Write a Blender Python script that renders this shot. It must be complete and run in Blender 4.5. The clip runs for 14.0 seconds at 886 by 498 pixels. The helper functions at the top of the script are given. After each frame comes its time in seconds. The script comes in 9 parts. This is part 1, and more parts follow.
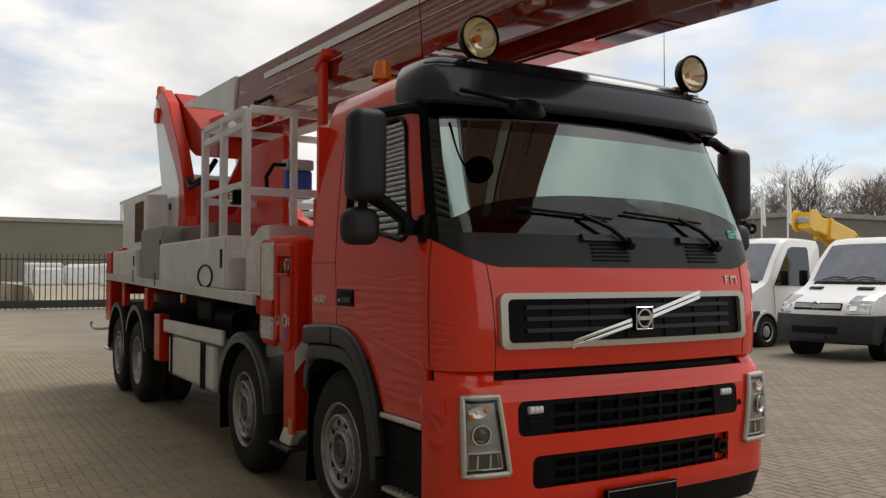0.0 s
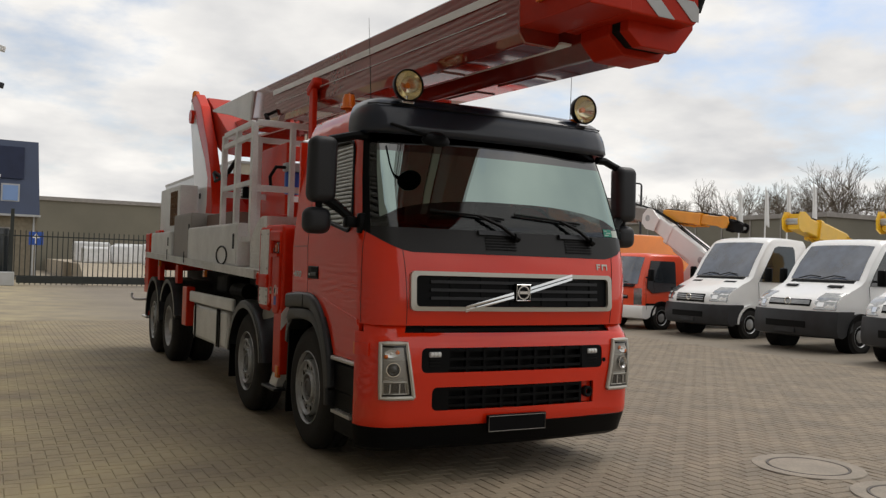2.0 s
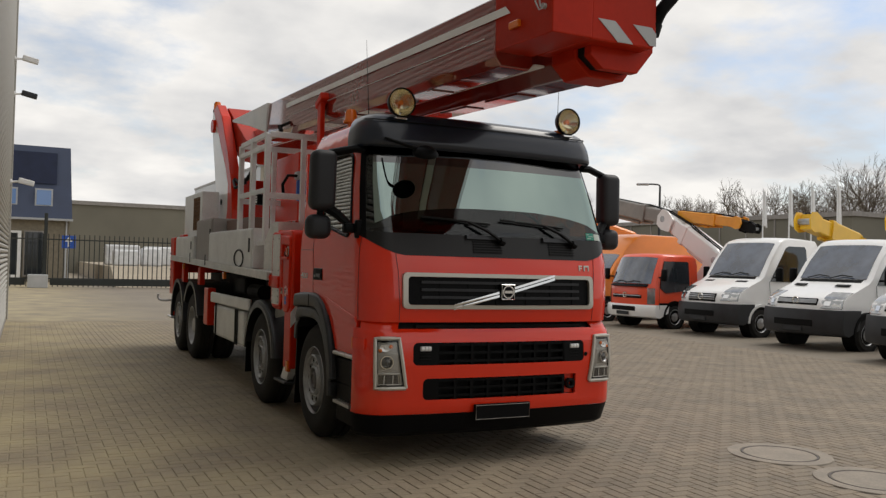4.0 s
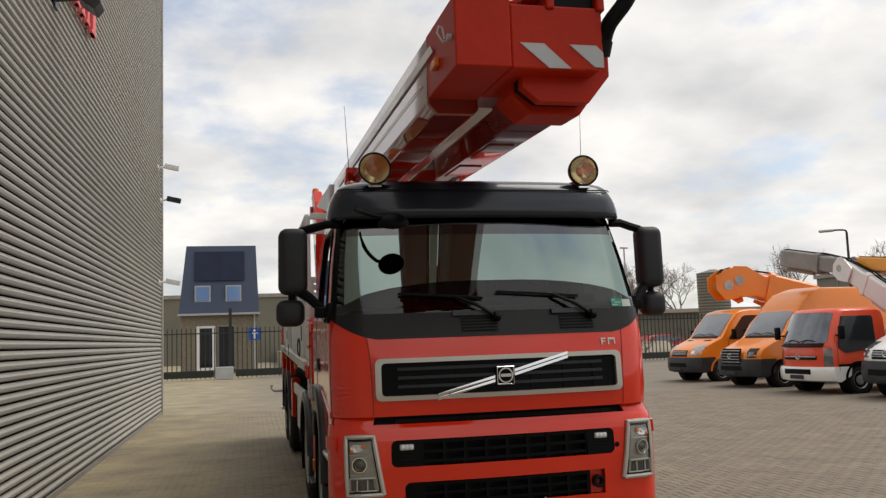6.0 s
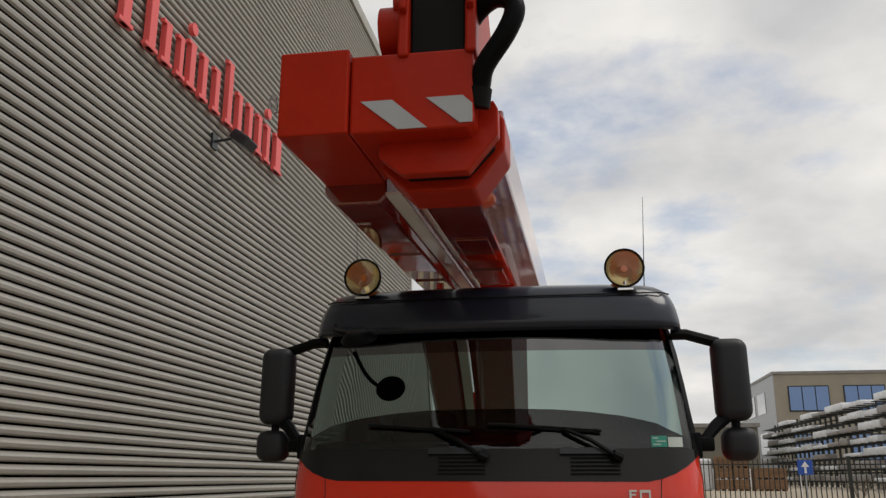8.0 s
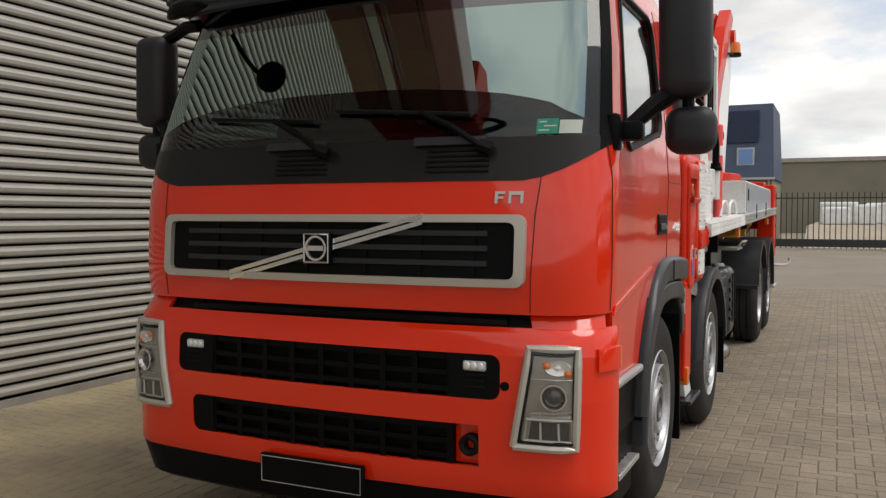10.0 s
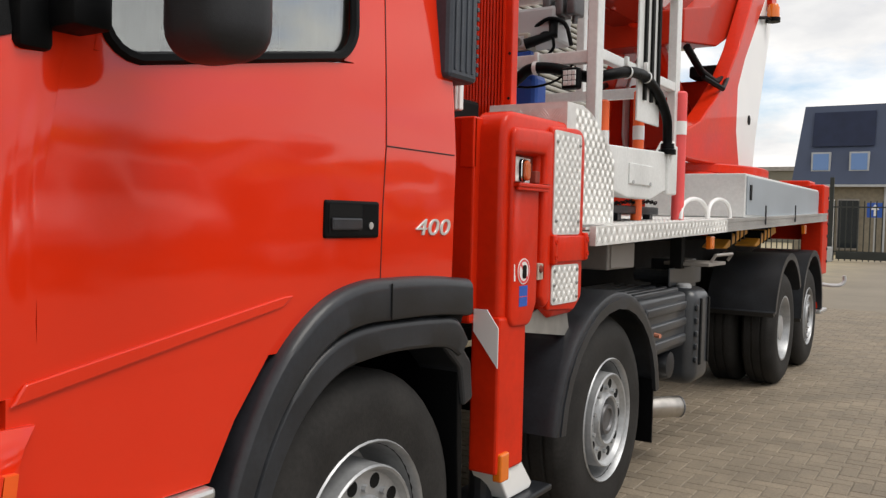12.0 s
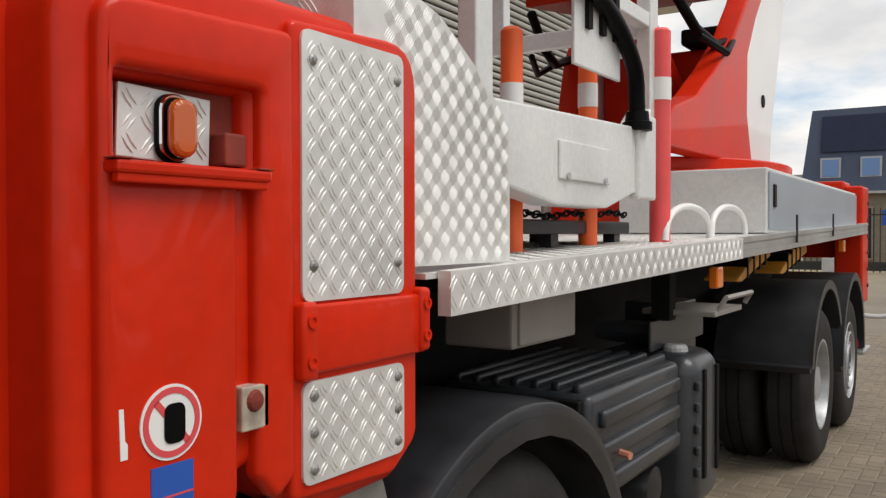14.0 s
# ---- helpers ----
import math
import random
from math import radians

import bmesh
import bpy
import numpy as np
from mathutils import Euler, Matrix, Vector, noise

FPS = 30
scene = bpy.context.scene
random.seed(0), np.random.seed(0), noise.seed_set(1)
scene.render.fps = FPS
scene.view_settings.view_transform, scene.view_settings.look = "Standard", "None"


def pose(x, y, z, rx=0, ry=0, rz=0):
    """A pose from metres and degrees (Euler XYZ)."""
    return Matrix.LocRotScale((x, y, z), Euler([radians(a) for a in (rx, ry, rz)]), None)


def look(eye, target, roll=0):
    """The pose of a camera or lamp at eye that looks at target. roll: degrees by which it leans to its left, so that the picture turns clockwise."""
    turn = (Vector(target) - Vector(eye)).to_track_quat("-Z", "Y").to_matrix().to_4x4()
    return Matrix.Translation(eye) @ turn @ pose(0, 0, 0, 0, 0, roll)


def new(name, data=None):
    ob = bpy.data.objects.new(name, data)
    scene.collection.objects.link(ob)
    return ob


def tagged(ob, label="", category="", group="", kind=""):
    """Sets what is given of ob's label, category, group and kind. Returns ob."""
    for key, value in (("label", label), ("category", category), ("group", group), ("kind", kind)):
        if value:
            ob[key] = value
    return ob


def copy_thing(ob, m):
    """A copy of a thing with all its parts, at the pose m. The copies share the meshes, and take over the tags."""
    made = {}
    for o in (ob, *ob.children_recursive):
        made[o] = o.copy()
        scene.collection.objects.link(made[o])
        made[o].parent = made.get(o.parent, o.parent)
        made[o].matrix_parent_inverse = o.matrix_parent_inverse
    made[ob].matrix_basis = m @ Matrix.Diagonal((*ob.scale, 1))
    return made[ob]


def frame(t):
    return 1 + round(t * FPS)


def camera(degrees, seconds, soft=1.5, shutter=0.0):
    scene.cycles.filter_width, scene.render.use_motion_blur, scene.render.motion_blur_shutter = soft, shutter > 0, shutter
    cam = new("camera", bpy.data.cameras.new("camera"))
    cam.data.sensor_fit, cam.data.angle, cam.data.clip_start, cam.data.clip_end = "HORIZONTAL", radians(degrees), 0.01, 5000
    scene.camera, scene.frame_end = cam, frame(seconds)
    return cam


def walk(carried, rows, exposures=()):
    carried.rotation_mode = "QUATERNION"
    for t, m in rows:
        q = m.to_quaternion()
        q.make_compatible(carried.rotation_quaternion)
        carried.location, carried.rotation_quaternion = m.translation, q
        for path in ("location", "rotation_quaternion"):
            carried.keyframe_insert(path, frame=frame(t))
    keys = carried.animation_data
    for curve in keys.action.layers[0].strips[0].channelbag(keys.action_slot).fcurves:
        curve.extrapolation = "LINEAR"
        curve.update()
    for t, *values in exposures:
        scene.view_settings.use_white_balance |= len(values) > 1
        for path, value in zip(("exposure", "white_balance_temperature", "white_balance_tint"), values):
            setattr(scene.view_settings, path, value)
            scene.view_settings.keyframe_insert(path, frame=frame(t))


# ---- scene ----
cam = camera(55.0, 14.0, soft=1.35)
PATH = [
    (0, (-3.491, -3.695, 1.656), (-2.472, -1.975, 1.717), 0.1),
    (0.5, (-3.536, -4.263, 1.628), (-2.508, -2.547, 1.669), 0.0),
    (1, (-3.603, -4.782, 1.634), (-2.614, -3.043, 1.656), 1.5),
    (1.5, (-3.679, -5.239, 1.63), (-2.693, -3.499, 1.664), 2.0),
    (2, (-3.701, -5.677, 1.614), (-2.764, -3.911, 1.65), 1.8),
    (2.5, (-3.798, -6.048, 1.619), (-2.88, -4.272, 1.678), 1.9),
    (2.7, (-3.839, -6.172, 1.601), (-2.919, -4.398, 1.682), 2.1),
    (4.8, (-3.28, -6.361, 1.645), (-2.441, -4.546, 1.656), 0.9),
    (5, (-3.053, -6.286, 1.634), (-2.237, -4.46, 1.645), 1.0),
    (5.5, (-2.436, -6.153, 1.637), (-1.798, -4.257, 1.607), 0.8),
    (6, (-1.798, -6.058, 1.694), (-1.356, -4.119, 1.902), -2.0),
    (6.1, (-1.678, -6.019, 1.701), (-1.249, -4.086, 1.983), -1.6),
    (6.5, (-1.212, -5.876, 1.729), (-0.907, -3.953, 2.185), -0.6),
    (7, (-0.58, -5.696, 1.737), (-0.542, -3.774, 2.288), -0.6),
    (7.5, (0.002, -5.37, 1.73), (-0.163, -3.457, 2.292), 0.1),
    (8, (0.579, -5.034, 1.722), (0.263, -3.129, 2.24), 0.1),
    (8.5, (0.952, -4.716, 1.716), (0.53, -2.78, 1.991), -0.5),
    (8.7, (1.019, -4.547, 1.689), (0.587, -2.601, 1.863), 0.1),
    (10.8, (2.618, -2.227, 1.518), (1.611, -0.502, 1.412), -0.2),
    (11, (2.662, -1.951, 1.51), (1.66, -0.223, 1.411), 0.3),
    (11.5, (2.802, -1.316, 1.517), (1.759, 0.388, 1.426), 0.6),
    (12, (2.808, -0.64, 1.523), (1.738, 1.048, 1.448), 1.3),
    (12.5, (2.693, 0.008, 1.533), (1.618, 1.694, 1.472), 2.5),
    (13, (2.556, 0.665, 1.548), (1.475, 2.347, 1.51), 1.4),
    (13.5, (2.346, 1.215, 1.555), (1.264, 2.897, 1.521), 0.8),
    (14, (2.188, 1.681, 1.569), (1.106, 3.363, 1.536), -0.1),
]
walk(cam, [(t, look(eye, aim, roll)) for t, eye, aim, roll in PATH], exposures=[(0, 0.18), (2.4, 0.1), (5.0, 0.06), (5.5, 0.06), (6, 0.14), (6.5, -0.05), (7, -0.07), (8.7, -0.1), (10.8, 0.53), (11, 0.55), (11.5, 0.50), (12, 0.40), (13, 0.31), (14, 0.23)])

# ---- daylight: broken cloud, soft sun ----
world = bpy.data.worlds.new("sky")
scene.world = world
world.use_nodes = True
wn, wl = world.node_tree.nodes, world.node_tree.links
wn.clear()
w_out = wn.new("ShaderNodeOutputWorld")
w_bg = wn.new("ShaderNodeBackground")
w_sky = wn.new("ShaderNodeTexSky")
w_sky.sky_type = "NISHITA"
w_sky.sun_disc = False
SUN_EL, SUN_AZ = radians(58), radians(84)
w_sky.sun_elevation = SUN_EL
w_sky.sun_rotation = SUN_AZ
w_sky.air_density, w_sky.dust_density, w_sky.ozone_density = 1.0, 1.5, 1.5
w_tc = wn.new("ShaderNodeTexCoord")
w_sep = wn.new("ShaderNodeSeparateXYZ")
wl.new(w_tc.outputs["Generated"], w_sep.inputs[0])
w_zc = wn.new("ShaderNodeMath"); w_zc.operation = "MAXIMUM"; w_zc.inputs[1].default_value = 0.0
wl.new(w_sep.outputs["Z"], w_zc.inputs[0])
w_za = wn.new("ShaderNodeMath"); w_za.operation = "ADD"; w_za.inputs[1].default_value = 0.26
wl.new(w_zc.outputs[0], w_za.inputs[0])
w_div = wn.new("ShaderNodeVectorMath"); w_div.operation = "DIVIDE"
w_cmb = wn.new("ShaderNodeCombineXYZ")
for k in range(2):
    wl.new(w_za.outputs[0], w_cmb.inputs[k])
w_cmb.inputs[2].default_value = 1.0
wl.new(w_tc.outputs["Generated"], w_div.inputs[0])
wl.new(w_cmb.outputs[0], w_div.inputs[1])
w_n1 = wn.new("ShaderNodeTexNoise")
w_n1.inputs["Scale"].default_value, w_n1.inputs["Detail"].default_value, w_n1.inputs["Roughness"].default_value = 1.9, 9.0, 0.56
wl.new(w_div.outputs[0], w_n1.inputs["Vector"])
w_r1 = wn.new("ShaderNodeValToRGB")
w_r1.color_ramp.elements[0].position, w_r1.color_ramp.elements[1].position = 0.28, 0.48
wl.new(w_n1.outputs["Fac"], w_r1.inputs[0])
w_n2 = wn.new("ShaderNodeTexNoise")
w_n2.inputs["Scale"].default_value, w_n2.inputs["Detail"].default_value = 2.6, 9.0
wl.new(w_div.outputs[0], w_n2.inputs["Vector"])
w_r2 = wn.new("ShaderNodeValToRGB")
w_r2.color_ramp.elements[0].position, w_r2.color_ramp.elements[1].position = 0.35, 0.66
w_r2.color_ramp.elements[0].color = (4.55, 4.55, 4.6, 1)
w_r2.color_ramp.elements[1].color = (6.9, 6.7, 6.4, 1)
wl.new(w_n2.outputs["Fac"], w_r2.inputs[0])
w_mix = wn.new("ShaderNodeMix"); w_mix.data_type = "RGBA"
wl.new(w_r1.outputs[0], w_mix.inputs["Factor"])
wl.new(w_sky.outputs[0], w_mix.inputs["A"])
wl.new(w_r2.outputs[0], w_mix.inputs["B"])
wl.new(w_mix.outputs["Result"], w_bg.inputs["Color"])
w_bg.inputs["Strength"].default_value = 0.135
wl.new(w_bg.outputs[0], w_out.inputs[0])

sun_data = bpy.data.lights.new("sun", "SUN")
sun_data.energy, sun_data.angle, sun_data.color = 1.5, radians(34), (1.0, 0.95, 0.88)
sun = new("sun", sun_data)
sun.matrix_world = look((0, 0, 30), Vector((0, 0, 30)) - Vector((math.sin(SUN_AZ) * math.cos(SUN_EL), math.cos(SUN_AZ) * math.cos(SUN_EL), math.sin(SUN_EL))))

# ---- materials ----
MATS = {}


def mat(name, color, rough=0.5, metal=0.0, coat=0.0, grain=0.0, gscale=40.0, bump=0.0, bscale=80.0, stain=0.0, sscale=1.5, emit=0.0, spec=0.5, rand=0.0):
    if name in MATS:
        return MATS[name]
    m = bpy.data.materials.new(name)
    m.use_nodes = True
    nt = m.node_tree
    b = nt.nodes["Principled BSDF"]
    b.inputs["Base Color"].default_value = (*color, 1)
    b.inputs["Roughness"].default_value = rough
    b.inputs["Metallic"].default_value = metal
    b.inputs["Coat Weight"].default_value = coat
    b.inputs["Coat Roughness"].default_value = 0.04
    b.inputs["Specular IOR Level"].default_value = spec
    if emit:
        b.inputs["Emission Color"].default_value = (*color, 1)
        b.inputs["Emission Strength"].default_value = emit
    tc = nt.nodes.new("ShaderNodeTexCoord")
    last = None
    if grain or stain or rand:
        hsv = nt.nodes.new("ShaderNodeHueSaturation")
        hsv.inputs["Color"].default_value = (*color, 1)
        val = None
        for amt, sc, det in ((grain, gscale, 3.0), (stain, sscale, 5.0)):
            if not amt:
                continue
            n = nt.nodes.new("ShaderNodeTexNoise")
            n.inputs["Scale"].default_value, n.inputs["Detail"].default_value = sc, det
            nt.links.new(tc.outputs["Object"], n.inputs["Vector"])
            r = nt.nodes.new("ShaderNodeMapRange")
            r.inputs["From Min"].default_value, r.inputs["From Max"].default_value = 0.3, 0.7
            r.inputs["To Min"].default_value, r.inputs["To Max"].default_value = 1 - amt, 1 + amt
            nt.links.new(n.outputs["Fac"], r.inputs["Value"])
            val = _times(nt, val, r.outputs[0])
            last = n
        if rand:
            o = nt.nodes.new("ShaderNodeObjectInfo")
            r = nt.nodes.new("ShaderNodeMapRange")
            r.inputs["To Min"].default_value, r.inputs["To Max"].default_value = 1 - rand, 1 + rand
            nt.links.new(o.outputs["Random"], r.inputs["Value"])
            val = _times(nt, val, r.outputs[0])
            g = nt.nodes.new("ShaderNodeNewGeometry")
            r2 = nt.nodes.new("ShaderNodeMapRange")
            r2.inputs["To Min"].default_value, r2.inputs["To Max"].default_value = 1 - rand, 1 + rand
            nt.links.new(g.outputs["Random Per Island"], r2.inputs["Value"])
            val = _times(nt, val, r2.outputs[0])
        nt.links.new(val, hsv.inputs["Value"])
        nt.links.new(hsv.outputs[0], b.inputs["Base Color"])
        if last is not None:
            rr = nt.nodes.new("ShaderNodeMapRange")
            rr.inputs["To Min"].default_value, rr.inputs["To Max"].default_value = max(0.02, rough * 0.8), min(1, rough * 1.25)
            nt.links.new(last.outputs["Fac"], rr.inputs["Value"])
            nt.links.new(rr.outputs[0], b.inputs["Roughness"])
    if bump:
        n = nt.nodes.new("ShaderNodeTexNoise")
        n.inputs["Scale"].default_value, n.inputs["Detail"].default_value = bscale, 4.0
        nt.links.new(tc.outputs["Object"], n.inputs["Vector"])
        bp = nt.nodes.new("ShaderNodeBump")
        bp.inputs["Strength"].default_value, bp.inputs["Distance"].default_value = bump, 0.01
        nt.links.new(n.outputs["Fac"], bp.inputs["Height"])
        nt.links.new(bp.outputs[0], b.inputs["Normal"])
    MATS[name] = m
    return m


def _times(nt, a, c):
    if a is None:
        return c
    k = nt.nodes.new("ShaderNodeMath")
    k.operation = "MULTIPLY"
    nt.links.new(a, k.inputs[0])
    nt.links.new(c, k.inputs[1])
    return k.outputs[0]


def glass_mat(name, tint=(0.75, 0.8, 0.78), ior=1.55, gloss=(1, 1, 1)):
    """Thin pane: clear, with gloss that grows towards grazing."""
    m = bpy.data.materials.new(name)
    m.use_nodes = True
    nt = m.node_tree
    nt.nodes.remove(nt.nodes["Principled BSDF"])
    out = nt.nodes["Material Output"]
    tr = nt.nodes.new("ShaderNodeBsdfTransparent")
    tr.inputs[0].default_value = (*tint, 1)
    gl = nt.nodes.new("ShaderNodeBsdfGlossy")
    gl.inputs["Roughness"].default_value = 0.01
    gl.inputs["Color"].default_value = (*gloss, 1)
    lw = nt.nodes.new("ShaderNodeLayerWeight")
    lw.inputs["Blend"].default_value = 0.5
    pw = nt.nodes.new("ShaderNodeMath")
    pw.operation = "POWER"
    pw.inputs[1].default_value = 4.5
    nt.links.new(lw.outputs["Facing"], pw.inputs[0])
    f0 = ((ior - 1) / (ior + 1)) ** 2
    fr = nt.nodes.new("ShaderNodeMapRange")
    fr.inputs["To Min"].default_value, fr.inputs["To Max"].default_value = f0, 1.0
    nt.links.new(pw.outputs[0], fr.inputs["Value"])
    mx = nt.nodes.new("ShaderNodeMixShader")
    nt.links.new(fr.outputs[0], mx.inputs[0])
    nt.links.new(tr.outputs[0], mx.inputs[1])
    nt.links.new(gl.outputs[0], mx.inputs[2])
    nt.links.new(mx.outputs[0], out.inputs[0])
    return m


def plate_mat(name, color=(0.72, 0.72, 0.7)):
    """Aluminium chequer plate: short raised bars in alternating directions."""
    m = mat(name, color, 0.54, 0.6, grain=0.06, gscale=25, stain=0.12, sscale=3)
    return m


RED = mat("red_paint", (0.70, 0.026, 0.003), 0.45, 0, 1.0, stain=0.04, sscale=1.2, spec=0.05)
RED.node_tree.nodes["Principled BSDF"].inputs["Coat IOR"].default_value = 1.58
RED.node_tree.nodes["Principled BSDF"].inputs["Coat Roughness"].default_value = 0.07
# the sheet metal is not quite flat
_n = RED.node_tree.nodes.new("ShaderNodeTexNoise")
_n.inputs["Scale"].default_value, _n.inputs["Detail"].default_value = 3.2, 1.5
_c = RED.node_tree.nodes.new("ShaderNodeTexCoord")
_b = RED.node_tree.nodes.new("ShaderNodeBump")
_b.inputs["Strength"].default_value, _b.inputs["Distance"].default_value = 0.5, 0.006
RED.node_tree.links.new(_c.outputs["Object"], _n.inputs["Vector"])
RED.node_tree.links.new(_n.outputs["Fac"], _b.inputs["Height"])
RED.node_tree.links.new(_b.outputs[0], RED.node_tree.nodes["Principled BSDF"].inputs["Coat Normal"])
RED2 = mat("weathered_red_paint", (0.60, 0.023, 0.004), 0.40, 0, 0.22, grain=0.05, gscale=30, stain=0.12, sscale=2.2, bump=0.03, bscale=45, spec=0.12)
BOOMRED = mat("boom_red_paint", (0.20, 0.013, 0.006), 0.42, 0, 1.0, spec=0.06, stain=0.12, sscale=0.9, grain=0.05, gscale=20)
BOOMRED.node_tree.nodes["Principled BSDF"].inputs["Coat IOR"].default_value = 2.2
NAVY = mat("dark_visor_paint", (0.009, 0.013, 0.024), 0.35, 0, 0.7, spec=0.2)
NAVY.node_tree.nodes["Principled BSDF"].inputs["Coat Roughness"].default_value = 0.12
HEADRED = mat("boom_head_red_paint", (0.42, 0.020, 0.005), 0.45, 0, 0.12, spec=0.1, stain=0.12, sscale=1.4, grain=0.05, gscale=25)
BLACK = mat("black_plastic", (0.003, 0.0033, 0.0038), 0.42, spec=0.09, grain=0.12, gscale=120, stain=0.12, sscale=3, bump=0.12, bscale=400)
SCUTTLE = mat("satin_scuttle_plastic", (0.008, 0.0078, 0.0075), 0.36, spec=0.32, grain=0.1, gscale=150, stain=0.2, sscale=4)
VENT = mat("slate_plastic", (0.035, 0.042, 0.055), 0.42, spec=0.4, grain=0.12, gscale=90, stain=0.25, sscale=5, bump=0.1, bscale=300)
GREYPL = mat("dusty_black_plastic", (0.015, 0.017, 0.021), 0.44, 0, 0.2, spec=0.42, grain=0.16, gscale=60, stain=0.40, sscale=5, bump=0.1, bscale=300)
MIRPL = mat("matt_mirror_plastic", (0.016, 0.017, 0.020), 0.5, spec=0.35, grain=0.1, gscale=150, stain=0.12, sscale=5, bump=0.1, bscale=400)
DARK = mat("dark_chassis_and_gap", (0.004, 0.004, 0.004), 0.7, spec=0.2, stain=0.3, sscale=4)
RUBBER = mat("tyre_rubber", (0.021, 0.020, 0.019), 0.75, spec=0.25, grain=0.15, gscale=60, stain=0.35, sscale=5, bump=0.1, bscale=150)
RIM = mat("silver_steel_rim", (0.40, 0.41, 0.42), 0.42, 0.5, stain=0.25, sscale=6, grain=0.08, gscale=60)
HUB = mat("grey_hub_steel", (0.13, 0.13, 0.135), 0.45, 0.6, stain=0.4, sscale=9)
ALU = mat("bare_aluminium", (0.66, 0.66, 0.65), 0.38, 0.85, grain=0.06, gscale=50, stain=0.12, sscale=3)
ALUW = mat("dull_white_aluminium", (0.70, 0.71, 0.70), 0.42, 0.25, grain=0.05, gscale=50, stain=0.1, sscale=3)
PLATE = plate_mat("chequer_plate")
SILVER = mat("silver_trim", (0.50, 0.48, 0.43), 0.35, 0.45)
CHROME = mat("chrome", (0.75, 0.75, 0.75), 0.12, 1.0)
WHITE = mat("white_paint", (0.80, 0.80, 0.79), 0.35, 0, 0.4, stain=0.04, sscale=2)
GREYBOX = mat("light_grey_paint", (0.42, 0.43, 0.44), 0.45, 0, 0.1, stain=0.1, sscale=2)
MIDGREY = mat("mid_grey_sheet", (0.27, 0.25, 0.23), 0.5, stain=0.15, sscale=3)
AMBER = mat("amber_lens", (0.75, 0.17, 0.01), 0.15, 0, 0.5)
CONE = mat("fluorescent_orange_plastic", (0.98, 0.15, 0.03), 0.45)
PINK = mat("faded_red_plastic", (0.78, 0.085, 0.085), 0.45, stain=0.12, sscale=6)
LETTER = mat("letter_red", (0.82, 0.12, 0.115), 0.45)
GLASS = glass_mat("screen_glass", (0.40, 0.44, 0.43), 1.55)
SGLASS = glass_mat("side_glass", (0.75, 0.8, 0.78), 2.9)
# plain windscreen, mirror strength and tint raised to imitate a much brighter sky
SKYPANE = glass_mat("boosted_sky_glass", (0.07, 0.08, 0.07), 5.0, (0.62, 0.78, 0.73))
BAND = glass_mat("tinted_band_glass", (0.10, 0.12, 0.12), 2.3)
LENS = glass_mat("lamp_lens", (0.9, 0.9, 0.9), 1.45)
CREAM = mat("cream_curtain", (0.30, 0.27, 0.22), 0.9, stain=0.08, sscale=3)
CABDARK = mat("dark_cab_trim", (0.010, 0.012, 0.013), 0.8, spec=0.05, stain=0.1, sscale=4)
BLUE = mat("blue_plastic", (0.02, 0.09, 0.42), 0.4)
YELLOW = mat("yellow_paint", (0.84, 0.50, 0.02), 0.4, 0, 0.3, stain=0.08, sscale=2)
ORANGE = mat("orange_paint", (0.88, 0.24, 0.012), 0.35, 0, 0.5, stain=0.05, sscale=2)
VANRED = mat("bright_red_paint", (0.80, 0.075, 0.02), 0.35, 0, 0.5, stain=0.05, sscale=2)
CLAD = mat("beige_grey_cladding", (0.405, 0.392, 0.352), 0.5, 0.15, stain=0.06, sscale=0.6, grain=0.04, gscale=12)
SIGNRED = mat("sign_red", (0.66, 0.07, 0.08), 0.45)
FENCE = mat("dark_green_black_steel", (0.018, 0.022, 0.020), 0.5, stain=0.2, sscale=3)
HOUSEBLUE = mat("slate_blue_cladding", (0.044, 0.060, 0.108), 0.6, stain=0.1, sscale=1)
SOLAR = mat("solar_glass", (0.012, 0.018, 0.045), 0.3, spec=0.25, stain=0.15, sscale=2)
OLIVE = mat("dark_olive_sheet", (0.172, 0.160, 0.122), 0.6, stain=0.12, sscale=0.3)
SKYGL = mat("roof_window_glass", (0.16, 0.28, 0.55), 0.08, 0, 0.6)
BEIGE = mat("beige_render", (0.36, 0.32, 0.25), 0.8, stain=0.08, sscale=0.5)
BROWNBR = mat("brown_brick_wall", (0.22, 0.19, 0.14), 0.85, grain=0.15, gscale=6)
BARK = mat("bare_bark", (0.115, 0.092, 0.070), 0.9, stain=0.25, sscale=2)
TWIG = mat("fine_twigs", (0.135, 0.108, 0.080), 0.9, stain=0.3, sscale=0.4)
CRATE = mat("brown_wood_crate", (0.20, 0.11, 0.055), 0.8, grain=0.2, gscale=20, rand=0.15)
VANSIDE = mat("dark_side_glass", (0.020, 0.024, 0.028), 0.06, 0, 0.3)
# opaque pane; blue mottled colour stands in for uneven sky reflections
VANSCREEN = mat("sky_mottled_van_glass", (0.050, 0.068, 0.105), 0.04, 0, 1.0, spec=0.9, stain=0.5, sscale=2.6)
VANWHITE = mat("van_white_paint", (0.88, 0.88, 0.87), 0.3, 0, 0.6, stain=0.03, sscale=2)
VANPLAST = mat("grey_bumper_plastic", (0.024, 0.026, 0.030), 0.5, stain=0.2, sscale=5, bump=0.1, bscale=200)
VANLAMP = mat("van_lamp_glass", (0.36, 0.37, 0.37), 0.12, 0.7, 0.8, stain=0.25, sscale=14)
WRAP = mat("white_plastic_wrap", (0.72, 0.73, 0.74), 0.3, stain=0.12, sscale=3, bump=0.3, bscale=6)
